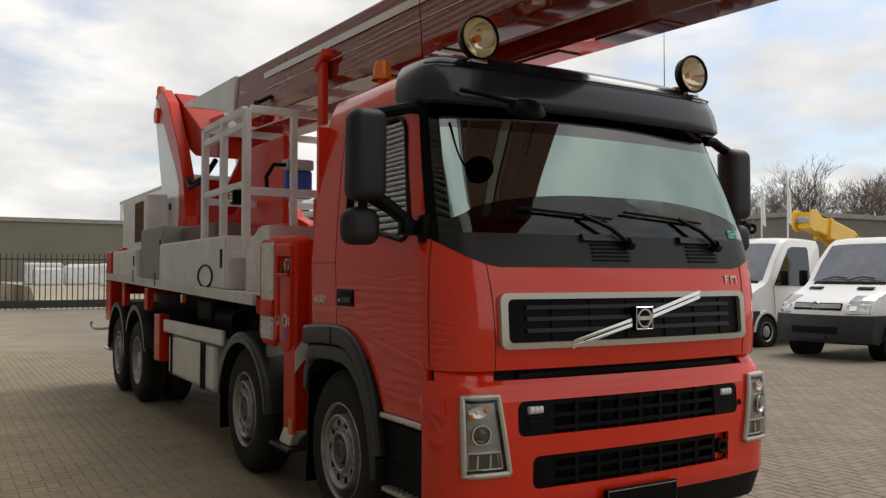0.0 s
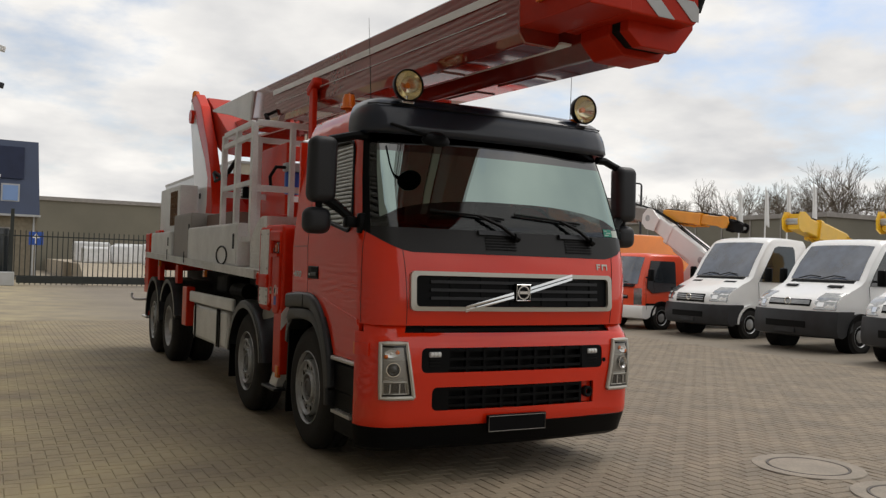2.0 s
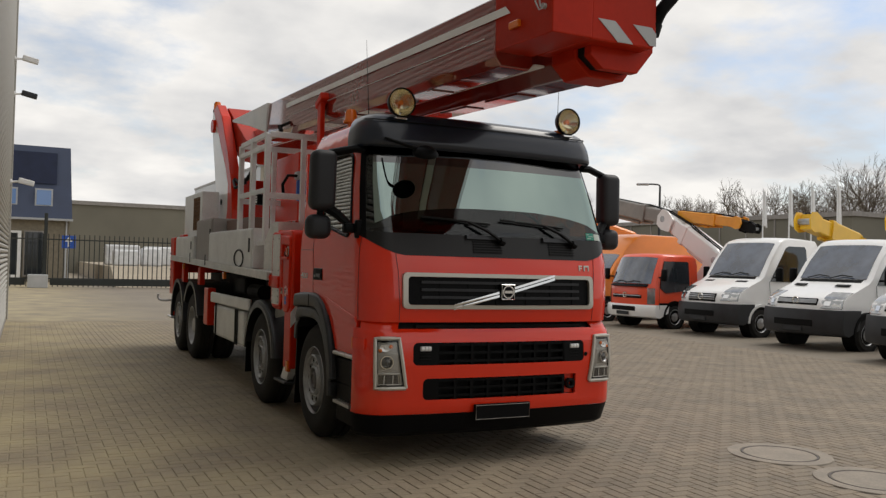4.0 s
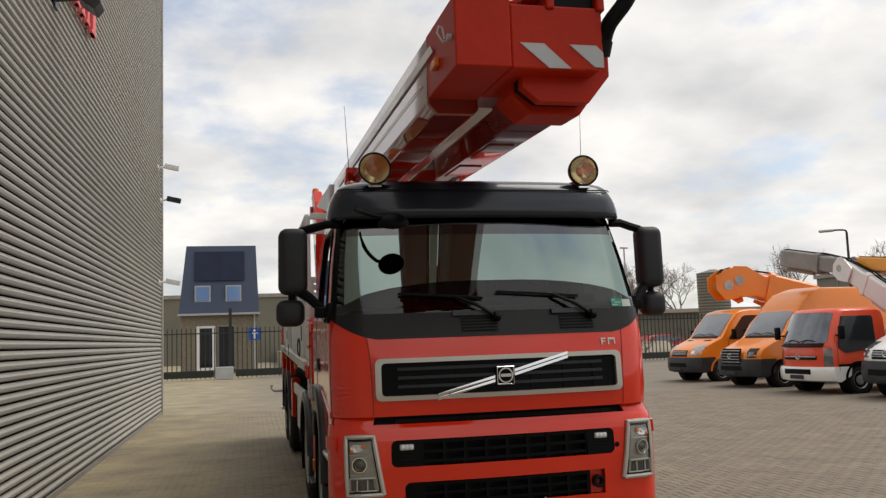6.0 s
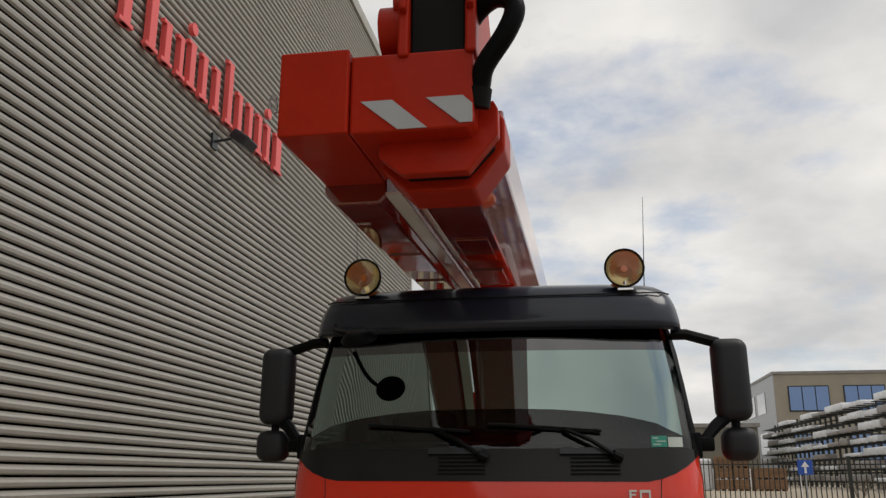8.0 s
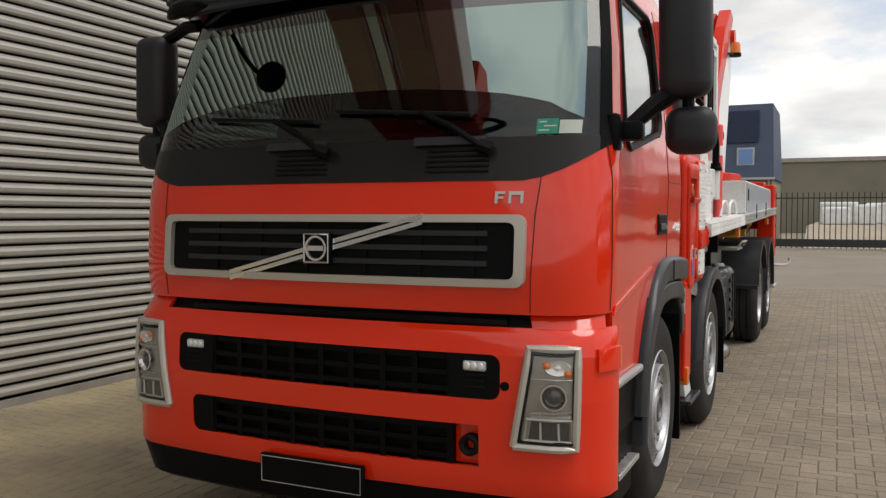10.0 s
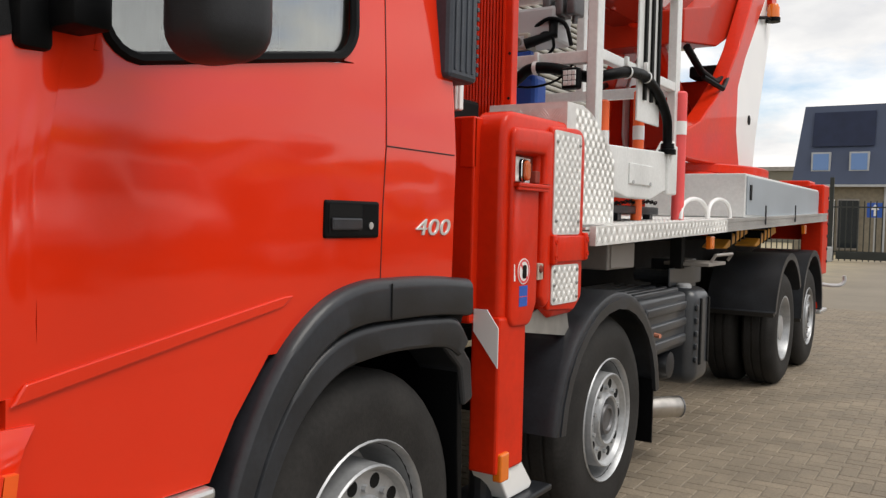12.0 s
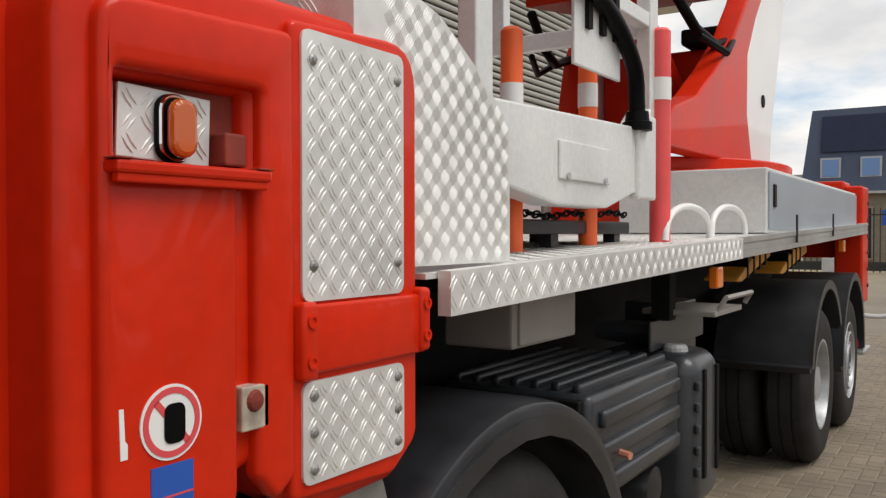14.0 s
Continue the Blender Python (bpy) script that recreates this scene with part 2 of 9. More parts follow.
IRON = mat("cast_iron", (0.10, 0.085, 0.075), 0.6, 0.3, grain=0.2, gscale=40, bump=0.3, bscale=60)

# ---- mesh helpers ----


def obj(name, bm, material, parent=None, label="", smooth=False, mats=None):
    me = bpy.data.meshes.new(name)
    bmesh.ops.recalc_face_normals(bm, faces=bm.faces[:])
    bm.to_mesh(me)
    bm.free()
    for m in (mats or [material]):
        me.materials.append(m)
    if smooth:
        me.polygons.foreach_set("use_smooth", [True] * len(me.polygons))
        try:
            me.set_sharp_from_angle(angle=radians(smooth if smooth is not True else 35))
        except AttributeError:
            pass
    ob = new(name, me)
    if parent is not None:
        ob.parent = parent
    if label:
        tagged(ob, label)
    return ob


def part(name, bm, material, parent, label="", smooth=False, mats=None):
    return obj(name, bm, material, parent, label, smooth, mats)


def thing(name, label, category, at=(0, 0, 0), rz=0.0, group="", kind=""):
    e = new(name)
    e.matrix_world = pose(*at, 0, 0, rz)
    e.empty_display_size = 0.2
    return tagged(e, label, category, group, kind)


def B():
    return bmesh.new()


def box(bm, x0, x1, y0, y1, z0, z1, bev=0.0, m=None, mi=0):
    x0, x1, y0, y1, z0, z1 = min(x0, x1), max(x0, x1), min(y0, y1), max(y0, y1), min(z0, z1), max(z0, z1)
    r = bmesh.ops.create_cube(bm, size=1.0)
    vs = r["verts"]
    for v in vs:
        v.co = Vector(((x0 + x1) / 2 + v.co.x * (x1 - x0), (y0 + y1) / 2 + v.co.y * (y1 - y0), (z0 + z1) / 2 + v.co.z * (z1 - z0)))
    fs = {f for v in vs for f in v.link_faces}
    for f in fs:
        f.material_index = mi
    if m is not None:
        for v in vs:
            v.co = m @ v.co
    if bev:
        es = list({e for v in vs for e in v.link_edges})
        bmesh.ops.bevel(bm, geom=es, offset=bev, segments=2, affect="EDGES", profile=0.5)
    return bm


def ring(c, u, v, r, seg, r2=None):
    return [c + u * (math.cos(2 * math.pi * k / seg) * r) + v * (math.sin(2 * math.pi * k / seg) * (r if r2 is None else r2)) for k in range(seg)]


def frame_of(d):
    d = d.normalized()
    a = Vector((0, 0, 1)) if abs(d.z) < 0.9 else Vector((1, 0, 0))
    u = d.cross(a).normalized()
    return u, d.cross(u).normalized()


def tube(bm, pts, r, seg=8, cap=True, taper=None):
    pts = [Vector(p) for p in pts]
    loops = []
    n = len(pts)
    u = None
    for i, p in enumerate(pts):
        d = (pts[min(i + 1, n - 1)] - pts[max(i - 1, 0)])
        if u is None:
            u, v = frame_of(d)
        else:
            dn = d.normalized()
            u = (u - dn * u.dot(dn)).normalized()
            v = dn.cross(u)
        rr = r if taper is None else r + (taper - r) * i / (n - 1)
        loops.append([bm.verts.new(q) for q in ring(p, u, v, rr, seg)])
    for a, b in zip(loops, loops[1:]):
        for k in range(seg):
            bm.faces.new((a[k], a[(k + 1) % seg], b[(k + 1) % seg], b[k]))
    if cap:
        bm.faces.new(loops[0][::-1])
        bm.faces.new(loops[-1])
    return bm


def cyl(bm, p0, p1, r, seg=16, r2=None):
    return tube(bm, [p0, p1], r, seg, True, r2)


def prism(bm, poly, axis, a0, a1, bev=0.0):
    """A polygon of (u, v) pushed along an axis: x: (y, z), y: (x, z), z: (x, y)."""
    def at(u, v, a):
        return Vector((a, u, v)) if axis == "x" else Vector((u, a, v)) if axis == "y" else Vector((u, v, a))
    lo = [bm.verts.new(at(u, v, a0)) for u, v in poly]
    hi = [bm.verts.new(at(u, v, a1)) for u, v in poly]
    n = len(poly)
    fs = [bm.faces.new(lo), bm.faces.new(hi[::-1])]
    for k in range(n):
        fs.append(bm.faces.new((lo[k], hi[k], hi[(k + 1) % n], lo[(k + 1) % n])))
    if bev:
        bmesh.ops.recalc_face_normals(bm, faces=fs)
        es = list({e for f in fs for e in f.edges})
        bmesh.ops.bevel(bm, geom=es, offset=bev, segments=2, affect="EDGES", profile=0.5)
    return bm


def strip(bm, a, b, thick, close=False):
    """A band between two rows of points, with thickness along a vector."""
    th = Vector(thick)
    A, Bv = [Vector(p) for p in a], [Vector(p) for p in b]
    r = [[bm.verts.new(p) for p in A], [bm.verts.new(p) for p in Bv], [bm.verts.new(p + th) for p in Bv], [bm.verts.new(p + th) for p in A]]
    n = len(A)
    for i in range(n - 1):
        for k in range(4):
            bm.faces.new((r[k][i], r[k][i + 1], r[(k + 1) % 4][i + 1], r[(k + 1) % 4][i]))
    bm.faces.new([r[k][0] for k in range(4)])
    bm.faces.new([r[k][-1] for k in range(3, -1, -1)])
    return bm


def lathe(bm, prof, c, axis=(1, 0, 0), seg=32):
    """prof: (along, radius) rows, spun about an axis through c."""
    ax = Vector(axis).normalized()
    u, v = frame_of(ax)
    c = Vector(c)
    loops = []
    for a, r in prof:
        if r < 1e-5:
            loops.append([bm.verts.new(c + ax * a)])
        else:
            loops.append([bm.verts.new(q) for q in ring(c + ax * a, u, v, r, seg)])
    for a, b in zip(loops, loops[1:]):
        for k in range(seg):
            k2 = (k + 1) % seg
            if len(a) == 1 and len(b) == 1:
                continue
            if len(a) == 1:
                bm.faces.new((a[0], b[k2], b[k]))
            elif len(b) == 1:
                bm.faces.new((a[k], a[k2], b[0]))
            else:
                bm.faces.new((a[k], a[k2], b[k2], b[k]))
    return bm


def rrect(cx, cy, w, h, r, seg=4):
    pts = []
    for sx, sy, a0 in ((1, 1, 0), (-1, 1, 90), (-1, -1, 180), (1, -1, 270)):
        for k in range(seg + 1):
            a = radians(a0 + 90 * k / seg)
            pts.append((cx + sx * (w / 2 - r) + r * math.cos(a), cy + sy * (h / 2 - r) + r * math.sin(a)))
    return pts


def rounded(pts, seg=5):
    """Closed outline from corners (u, v, radius), each corner turned into an arc."""
    out = []
    n = len(pts)
    for i, (u, v, r) in enumerate(pts):
        p = Vector((u, v))
        a = (Vector(pts[i - 1][:2]) - p)
        b = (Vector(pts[(i + 1) % n][:2]) - p)
        la, lb = a.length, b.length
        a, b = a / la, b / lb
        ang = math.acos(max(-1, min(1, a.dot(b))))
        d = min(r / math.tan(ang / 2), 0.48 * la, 0.48 * lb)
        p0, p2 = p + a * d, p + b * d
        for k in range(seg + 1):
            t = k / seg
            out.append(tuple(p0 * (1 - t) ** 2 + p * (2 * t * (1 - t)) + p2 * t ** 2))
    return out


def inset(pts, d):
    """The outline moved inwards by d (outwards where d is below zero)."""
    n = len(pts)
    area = sum(pts[i][0] * pts[(i + 1) % n][1] - pts[(i + 1) % n][0] * pts[i][1] for i in range(n))
    sg = 1 if area > 0 else -1
    out = []
    for i in range(n):
        p, a, b = Vector(pts[i]), Vector(pts[i - 1]), Vector(pts[(i + 1) % n])
        e, f = (p - a).normalized(), (b - p).normalized()
        m = Vector((-e.y - f.y, e.x + f.x)) * sg
        m = m.normalized() if m.length > 1e-6 else Vector((-e.y, e.x)) * sg
        c = max(0.4, m.dot(Vector((-e.y, e.x)) * sg))
        out.append(tuple(p + m * (d / c)))
    return out


def pillow(bm, outer, holes, x0, x1, b, s=1):
    """A sheet in the (y, z) plane with rounded rims, from x0 to its face at x1; holes go through it."""
    caps = {0: [], 1: []}
    for pts, sg in [(outer, 1)] + [(h, -1) for h in holes]:
        rows = [(x0, 0.0)] + [(x1 - b + b * math.sin(radians(a)), b * (1 - math.cos(radians(a)))) for a in (0, 30, 60, 90)]
        rings = []
        for x, d in rows:
            q = inset(pts, sg * d) if d else pts
            rings.append([bm.verts.new((s * x, y, z)) for y, z in q])
        n = len(pts)
        for A, C in zip(rings, rings[1:]):
            for k in range(n):
                bm.faces.new((A[k], A[(k + 1) % n], C[(k + 1) % n], C[k]))
        for key, r in ((0, rings[0]), (1, rings[-1])):
            caps[key] += [bm.edges.get((r[k], r[(k + 1) % n])) for k in range(n)]
    for key in (0, 1):
        bmesh.ops.triangle_fill(bm, use_beauty=True, use_dissolve=False, edges=caps[key])
    return bm


def rbox(bm, x0, x1, y0, y1, z0, z1, r, seg=4):
    """A box with well rounded edges and corners."""
    x0, x1, y0, y1 = min(x0, x1), max(x0, x1), min(y0, y1), max(y0, y1)
    vs = bmesh.ops.create_cube(bm, size=1.0)["verts"]
    for v in vs:
        v.co = Vector(((x0 + x1) / 2 + v.co.x * (x1 - x0), (y0 + y1) / 2 + v.co.y * (y1 - y0), (z0 + z1) / 2 + v.co.z * (z1 - z0)))
    bmesh.ops.bevel(bm, geom=list({e for v in vs for e in v.link_edges}), offset=r, segments=seg, affect="EDGES", profile=0.5)
    return bm


def lerp(a, b, t):
    return a + (b - a) * t


def table(z, rows):
    """Straight-line look-up in rows of (z, value, ...)."""
    if z <= rows[0][0]:
        return rows[0][1:]
    for a, b in zip(rows, rows[1:]):
        if z <= b[0]:
            t = (z - a[0]) / (b[0] - a[0])
            return tuple(lerp(p, q, t) for p, q in zip(a[1:], b[1:]))
    return rows[-1][1:]

# ---- ground ----


def paving_mat():
    m = bpy.data.materials.new("block_paving")
    m.use_nodes = True
    nt = m.node_tree
    b = nt.nodes["Principled BSDF"]
    tc = nt.nodes.new("ShaderNodeTexCoord")
    br = nt.nodes.new("ShaderNodeTexBrick")
    br.inputs["Scale"].default_value = 1.0
    br.inputs["Brick Width"].default_value, br.inputs["Row Height"].default_value = 0.21, 0.105
    br.inputs["Mortar Size"].default_value = 0.004
    br.inputs["Color1"].default_value, br.inputs["Color2"].default_value = (0.198, 0.166, 0.125, 1), (0.178, 0.15, 0.112, 1)
    br.inputs["Mortar"].default_value = (0.164, 0.138, 0.104, 1)
    nt.links.new(tc.outputs["Object"], br.inputs["Vector"])
    n = nt.nodes.new("ShaderNodeTexNoise")
    n.inputs["Scale"].default_value, n.inputs["Detail"].default_value = 0.35, 6
    nt.links.new(tc.outputs["Object"], n.inputs["Vector"])
    r = nt.nodes.new("ShaderNodeMapRange")
    r.inputs["From Min"].default_value, r.inputs["From Max"].default_value = 0.3, 0.7
    r.inputs["To Min"].default_value, r.inputs["To Max"].default_value = 0.85, 1.15
    nt.links.new(n.outputs["Fac"], r.inputs["Value"])
    h = nt.nodes.new("ShaderNodeHueSaturation")
    nt.links.new(br.outputs["Color"], h.inputs["Color"])
    nt.links.new(r.outputs[0], h.inputs["Value"])
    nt.links.new(h.outputs[0], b.inputs["Base Color"])
    b.inputs["Roughness"].default_value = 0.75
    bp = nt.nodes.new("ShaderNodeBump")
    bp.inputs["Strength"].default_value, bp.inputs["Distance"].default_value = 0.35, 0.004
    bp.invert = True
    nt.links.new(br.outputs["Fac"], bp.inputs["Height"])
    nt.links.new(bp.outputs[0], b.inputs["Normal"])
    return m


def add_lifted_moss(m):
    """Yellow-green moss and sand in the joints and blocks on the hall's side of the yard, lightened to offset the shade
    there.
    """
    nt = m.node_tree
    b = nt.nodes["Principled BSDF"]
    src = b.inputs["Base Color"].links[0].from_socket
    g = nt.nodes.new("ShaderNodeNewGeometry")
    sx = nt.nodes.new("ShaderNodeSeparateXYZ")
    nt.links.new(g.outputs["Position"], sx.inputs[0])
    n = nt.nodes.new("ShaderNodeTexNoise")
    n.inputs["Scale"].default_value, n.inputs["Detail"].default_value = 1.1, 6.0
    nt.links.new(g.outputs["Position"], n.inputs["Vector"])
    k = nt.nodes.new("ShaderNodeMapRange")
    k.inputs["From Min"].default_value, k.inputs["From Max"].default_value = 0.2, -3.4
    nt.links.new(sx.outputs["X"], k.inputs["Value"])
    k2 = nt.nodes.new("ShaderNodeMapRange")
    k2.inputs["From Min"].default_value, k2.inputs["From Max"].default_value = 0.25, 0.65
    nt.links.new(n.outputs["Fac"], k2.inputs["Value"])
    f = _times(nt, k.outputs[0], k2.outputs[0])
    mx = nt.nodes.new("ShaderNodeMix")
    mx.data_type = "RGBA"
    nt.links.new(f, mx.inputs["Factor"])
    nt.links.new(src, mx.inputs["A"])
    # paler than the moss itself, which lifts the shaded ground
    mx.inputs["B"].default_value = (0.36, 0.30, 0.175, 1)
    nt.links.new(mx.outputs["Result"], b.inputs["Base Color"])
    return m


PAVING = add_lifted_moss(paving_mat())
bm = B()
bm.faces.new([bm.verts.new(p) for p in ((-1500, -1500, 0), (1500, -1500, 0), (1500, 1500, 0), (-1500, 1500, 0))])
ground = tagged(obj("ground", bm, PAVING), "brown-grey concrete block paving of a yard", "ground", kind="structure")

# ---- the hall beside the truck: ribbed sheet cladding ----
WX, WY1, WTOP = -4.1, 17.7, 12.0


def hall_wall():
    rib = 0.105
    prof = [(0.0, 0.0), (0.020, 0.0), (0.034, 0.026), (0.064, 0.032), (0.076, 0.026), (0.088, 0.004)]
    me_v, me_f = [], []
    zs = []
    z = 0.07
    while z < WTOP - 0.3:
        for dz, dx in prof:
            zs.append((z + dz, WX - 0.030 + dx))
        z += rib
    zs.append((WTOP - 0.25, WX - 0.022))
    for zz, xx in zs:
        me_v += [(xx, -40.0, zz), (xx, WY1, zz)]
    for i in range(len(zs) - 1):
        me_f.append((2 * i, 2 * i + 1, 2 * i + 3, 2 * i + 2))
    me = bpy.data.meshes.new("wall_west")
    me.from_pydata(me_v, [], me_f)
    me.materials.append(CLAD)
    w = new("wall_west", me)
    tagged(w, "grey-beige horizontally ribbed steel cladding of a tall hall", "wall", kind="structure")
    bm = B()
    box(bm, WX - 0.35, WX - 0.03, -40, WY1 - 0.03, 0, WTOP - 0.05)
    part("backing", bm, DARK, w)
    bm = B()
    box(bm, WX - 24, WX - 0.3, WY1 - 0.4, WY1 - 0.02, 0, WTOP - 0.03)
    part("end_wall", bm, CLAD, w)
    bm = B()
    box(bm, WX - 0.06, WX + 0.035, WY1 - 0.14, WY1 + 0.02, 0, WTOP, 0.006)
    part("corner_trim", bm, CLAD, w)
    bm = B()
    box(bm, WX - 0.4, WX + 0.05, -40, WY1 + 0.02, WTOP - 0.27, WTOP, 0.01)
    part("roof_trim", bm, CLAD, w)
    bm = B()
    box(bm, WX - 0.3, WX + 0.004, -40, WY1, 0, 0.066)
    part("plinth", bm, MIDGREY, w, "grey concrete plinth")
    bm = B()
    box(bm, WX - 24, WX - 0.36, -40, WY1 - 0.4, WTOP - 0.4, WTOP - 0.1)
    part("roof", bm, MIDGREY, w)
    return w


hall = hall_wall()


def hall_sign():
    """Raised red lettering, kept as plain bars."""
    s = thing("wall_sign", "raised red company lettering high on the ribbed wall", "sign", (WX + 0.09, 0, 6.32))
    # start, width, height of each upright mark
    glyphs = [(1.50, 0.20, 0.60), (2.20, 0.19, 0.88), (2.74, 0.19, 0.88), (3.10, 0.17, 0.52), (3.46, 0.13, 0.52), (3.73, 0.17, 0.60), (4.08, 0.16, 0.60), (4.46, 0.16, 0.60), (4.86, 0.17, 0.90),
              (5.22, 0.16, 0.60), (5.60, 0.16, 0.60), (5.96, 0.16, 0.60), (6.30, 0.16, 0.58), (6.70, 0.26, 0.60)]
    for y, w, h in glyphs:
        bm = B()
        box(bm, -0.06, 0.02, y + 0.02, y + w - 0.02, 0, h, 0.008)
        box(bm, -0.04, 0.018, y - 0.045, y + w + 0.045, 0, 0.05, 0.004)
        box(bm, -0.04, 0.018, y - 0.045, y + w - 0.01, h - 0.05, h, 0.004)
        part("letter_bar", bm, LETTER, s)
    for y in (3.70, 6.27):
        bm = B()
        lathe(bm, [(-0.04, 0.0), (-0.04, 0.08), (0.02, 0.08), (0.02, 0.0)], (0, y + 0.1, 0.78), (1, 0, 0), 16)
        part("letter_dot", bm, LETTER, s)
    return s


hall_sign()


def flood_light(y, z):
    f = thing("flood_light", "grey flood light on a short bracket on the ribbed wall", "lamp", (WX, y, z))
    bm = B()
    cyl(bm, (0, 0, 0), (0.35, 0, 0.04), 0.02, 8)
    box(bm, 0, 0.03, -0.08, 0.08, -0.1, 0.1)
    part("bracket", bm, GREYPL, f)
    bm = B()
    box(bm, 0.3, 0.55, -0.17, 0.17, -0.07, 0.07, 0.02, Matrix.Translation((0.4, 0, 0)) @ Matrix.Rotation(radians(35), 4, "Y") @ Matrix.Translation((-0.4, 0, 0)))
    part("housing", bm, GREYPL, f)
    return f


flood_light(4.75, 6.0)
flood_light(WY1 - 1.4, 11.2)


def security_camera(y, z, white=True):
    f = thing("security_camera", "white security camera on the hall's corner", "camera", (WX, y, z))
    bm = B()
    cyl(bm, (0, 0, 0), (0.22, 0, 0.02), 0.025, 8)
    cyl(bm, (0, 0, 0), (0.03, 0, 0), 0.07, 12)
    part("bracket", bm, WHITE, f)
    bm = B()
    box(bm, 0.16, 0.52, -0.07, 0.07, 0.02, 0.15, 0.02, Matrix.Rotation(radians(12), 4, "Y"))
    part("housing", bm, WHITE if white else GREYPL, f)
    return f


security_camera(16.6, 6.35)
security_camera(17.2, 5.6, False)
security_camera(16.9, 3.4)

# ---- steel fence and gate at the back of the yard ----
FY = 40.0


def fence():
    f = thing("fence", "dark steel bar fence with a low base beam", "fence", (0, FY, 0), kind="structure")
    bm = B()
    x = -10.0
    while x < 60:
        box(bm, x - 0.022, x + 0.022, -0.02, 0.02, 0.05, 2.66)
        x += 0.235
    o = part("bars", bm, FENCE, f)
    tagged(o, kind="stuff")
    for z in (0.42, 2.36):
        bm = B()
        box(bm, -10, 60, -0.03, 0.03, z, z + 0.06)
        part("rail", bm, FENCE, f)
    bm = B()
    box(bm, -2.6, 60, -0.09, 0.09, 0.12, 0.44, 0.01)
    part("base_beam", bm, FENCE, f)
    bm = B()
    box(bm, -10, -3.7, -0.09, 0.09, 0.12, 0.44, 0.01)
    part("base_beam", bm, FENCE, f)
    for x in (-10.0, -6.4, -2.85, 5.5, 5.78, 13.0, 20, 28, 36):
        bm = B()
        box(bm, x - 0.08, x + 0.08, -0.08, 0.08, 0, 3.68 if x == -2.85 else 2.95 if x in (5.5, 5.78) else 2.78, 0.01)
        part("post", bm, FENCE, f)
    return f


fence()


def arrow_sign(x, y, z):
    s = thing("road_sign", "square blue sign with a white upward arrow behind the fence", "sign", (x, y, z))
    bm = B()
    box(bm, -0.35, 0.35, -0.02, 0.02, 1.18, 1.88, 0.01)
    part("panel", bm, BLUE, s)
    bm = B()
    prism(bm, [(-0.05, 1.25), (0.05, 1.25), (0.05, 1.55), (0.19, 1.55), (0, 1.82), (-0.19, 1.55), (-0.05, 1.55)], "y", -0.03, -0.022)
    part("arrow", bm, WHITE, s)
    bm = B()
    box(bm, -0.03, 0.03, 0.02, 0.06, -z, 1.9)
    part("post", bm, GREYBOX, s)
    return s


arrow_sign(-1.6, 44.8, 0.82)
arrow_sign(10.95, FY - 0.14, 0.72)
bm = B()
box(bm, -3.6, -2.7, FY - 0.8, FY - 0.2, 0, 0.65, 0.03)
tagged(obj("concrete_block", bm, GREYBOX), "pale concrete block at the foot of the gate post", "block")

# ---- house behind the fence ----


def house():
    h = thing("house", "slate-blue house with solar panels over a brown ground floor", "house", (-3.6, 49, 0))
    bm = B()
    box(bm, -2.45, 2.2, 0.2, 8, 0, 3.7)
    part("wall", bm, BROWNBR, h)
    bm = B()
    bmesh.ops.create_cube(bm, size=1)
    for v in bm.verts:
        top = v.co.z > 0
        v.co = Vector((v.co.x * (4.86 if not top else 4.3) - (0.12 if not top else 0), 4 + v.co.y * (8.4 if not top else 6.0), 8.1 if top else 3.7))
    part("roof", bm, HOUSEBLUE, h)
    fy = lambda z: 4 - lerp(4.2, 3.0, (z - 3.7) / 4.4)
    bm = B()
    for x0, x1, z0, z1 in ((-1.63, 1.42, 5.83, 7.72),):
        vs = [bm.verts.new((x, fy(z) - 0.05, z)) for x, z in ((x0, z0), (x1, z0), (x1, z1), (x0, z1))]
        f = bm.faces.new(vs)
        r = bmesh.ops.extrude_face_region(bm, geom=[f])
        for v in r["geom"]:
            if isinstance(v, bmesh.types.BMVert):
                v.co.y -= 0.06
    part("solar_panel", bm, SOLAR, h)
    for x in (-1.54, 0.33):
        bm = B()
        box(bm, x - 0.06, x + 0.90, fy(5) - 0.14, fy(5) + 0.2, 4.45, 5.5)
        w = part("window", bm, GREYBOX, h)
        bm = B()
        box(bm, x + 0.03, x + 0.81, fy(5) - 0.17, fy(5) - 0.145, 4.54, 5.41)
        part("pane", bm, SKYGL, w)
    bm = B()
    box(bm, -2.6, 2.36, -0.28, 0.1, 3.64, 3.76)
    part("gutter", bm, GREYBOX, h)
    bm = B()
    cyl(bm, (2.02, 0.12, 0), (2.02, 0.12, 3.68), 0.05, 10)
    part("downpipe", bm, GREYBOX, h)
    bm = B()
    for x0, x1 in ((-1.5, -1.32), (-0.56, -0.37)):
        box(bm, x0, x1, 0.08, 0.22, 0.1, 2.98, 0.01)
    box(bm, -1.32, -0.56, 0.08, 0.22, 2.84, 2.98, 0.01)
    box(bm, -1.32, -0.56, 0.08, 0.22, 0.1, 0.4, 0.01)
    d = part("door", bm, WHITE, h)
    bm = B()
    box(bm, -1.32, -0.56, 0.12, 0.18, 0.4, 2.84)
    part("pane", bm, VANSIDE, d)
    bm = B()
    box(bm, -0.24, 0.84, 0.10, 0.22, 0.3, 3.0, 0.02)
    d = part("window", bm, MIDGREY, h)
    bm = B()
    box(bm, -0.17, 0.77, 0.06, 0.095, 0.4, 2.92)
    part("pane", bm, VANSIDE, d)
    return h


house()

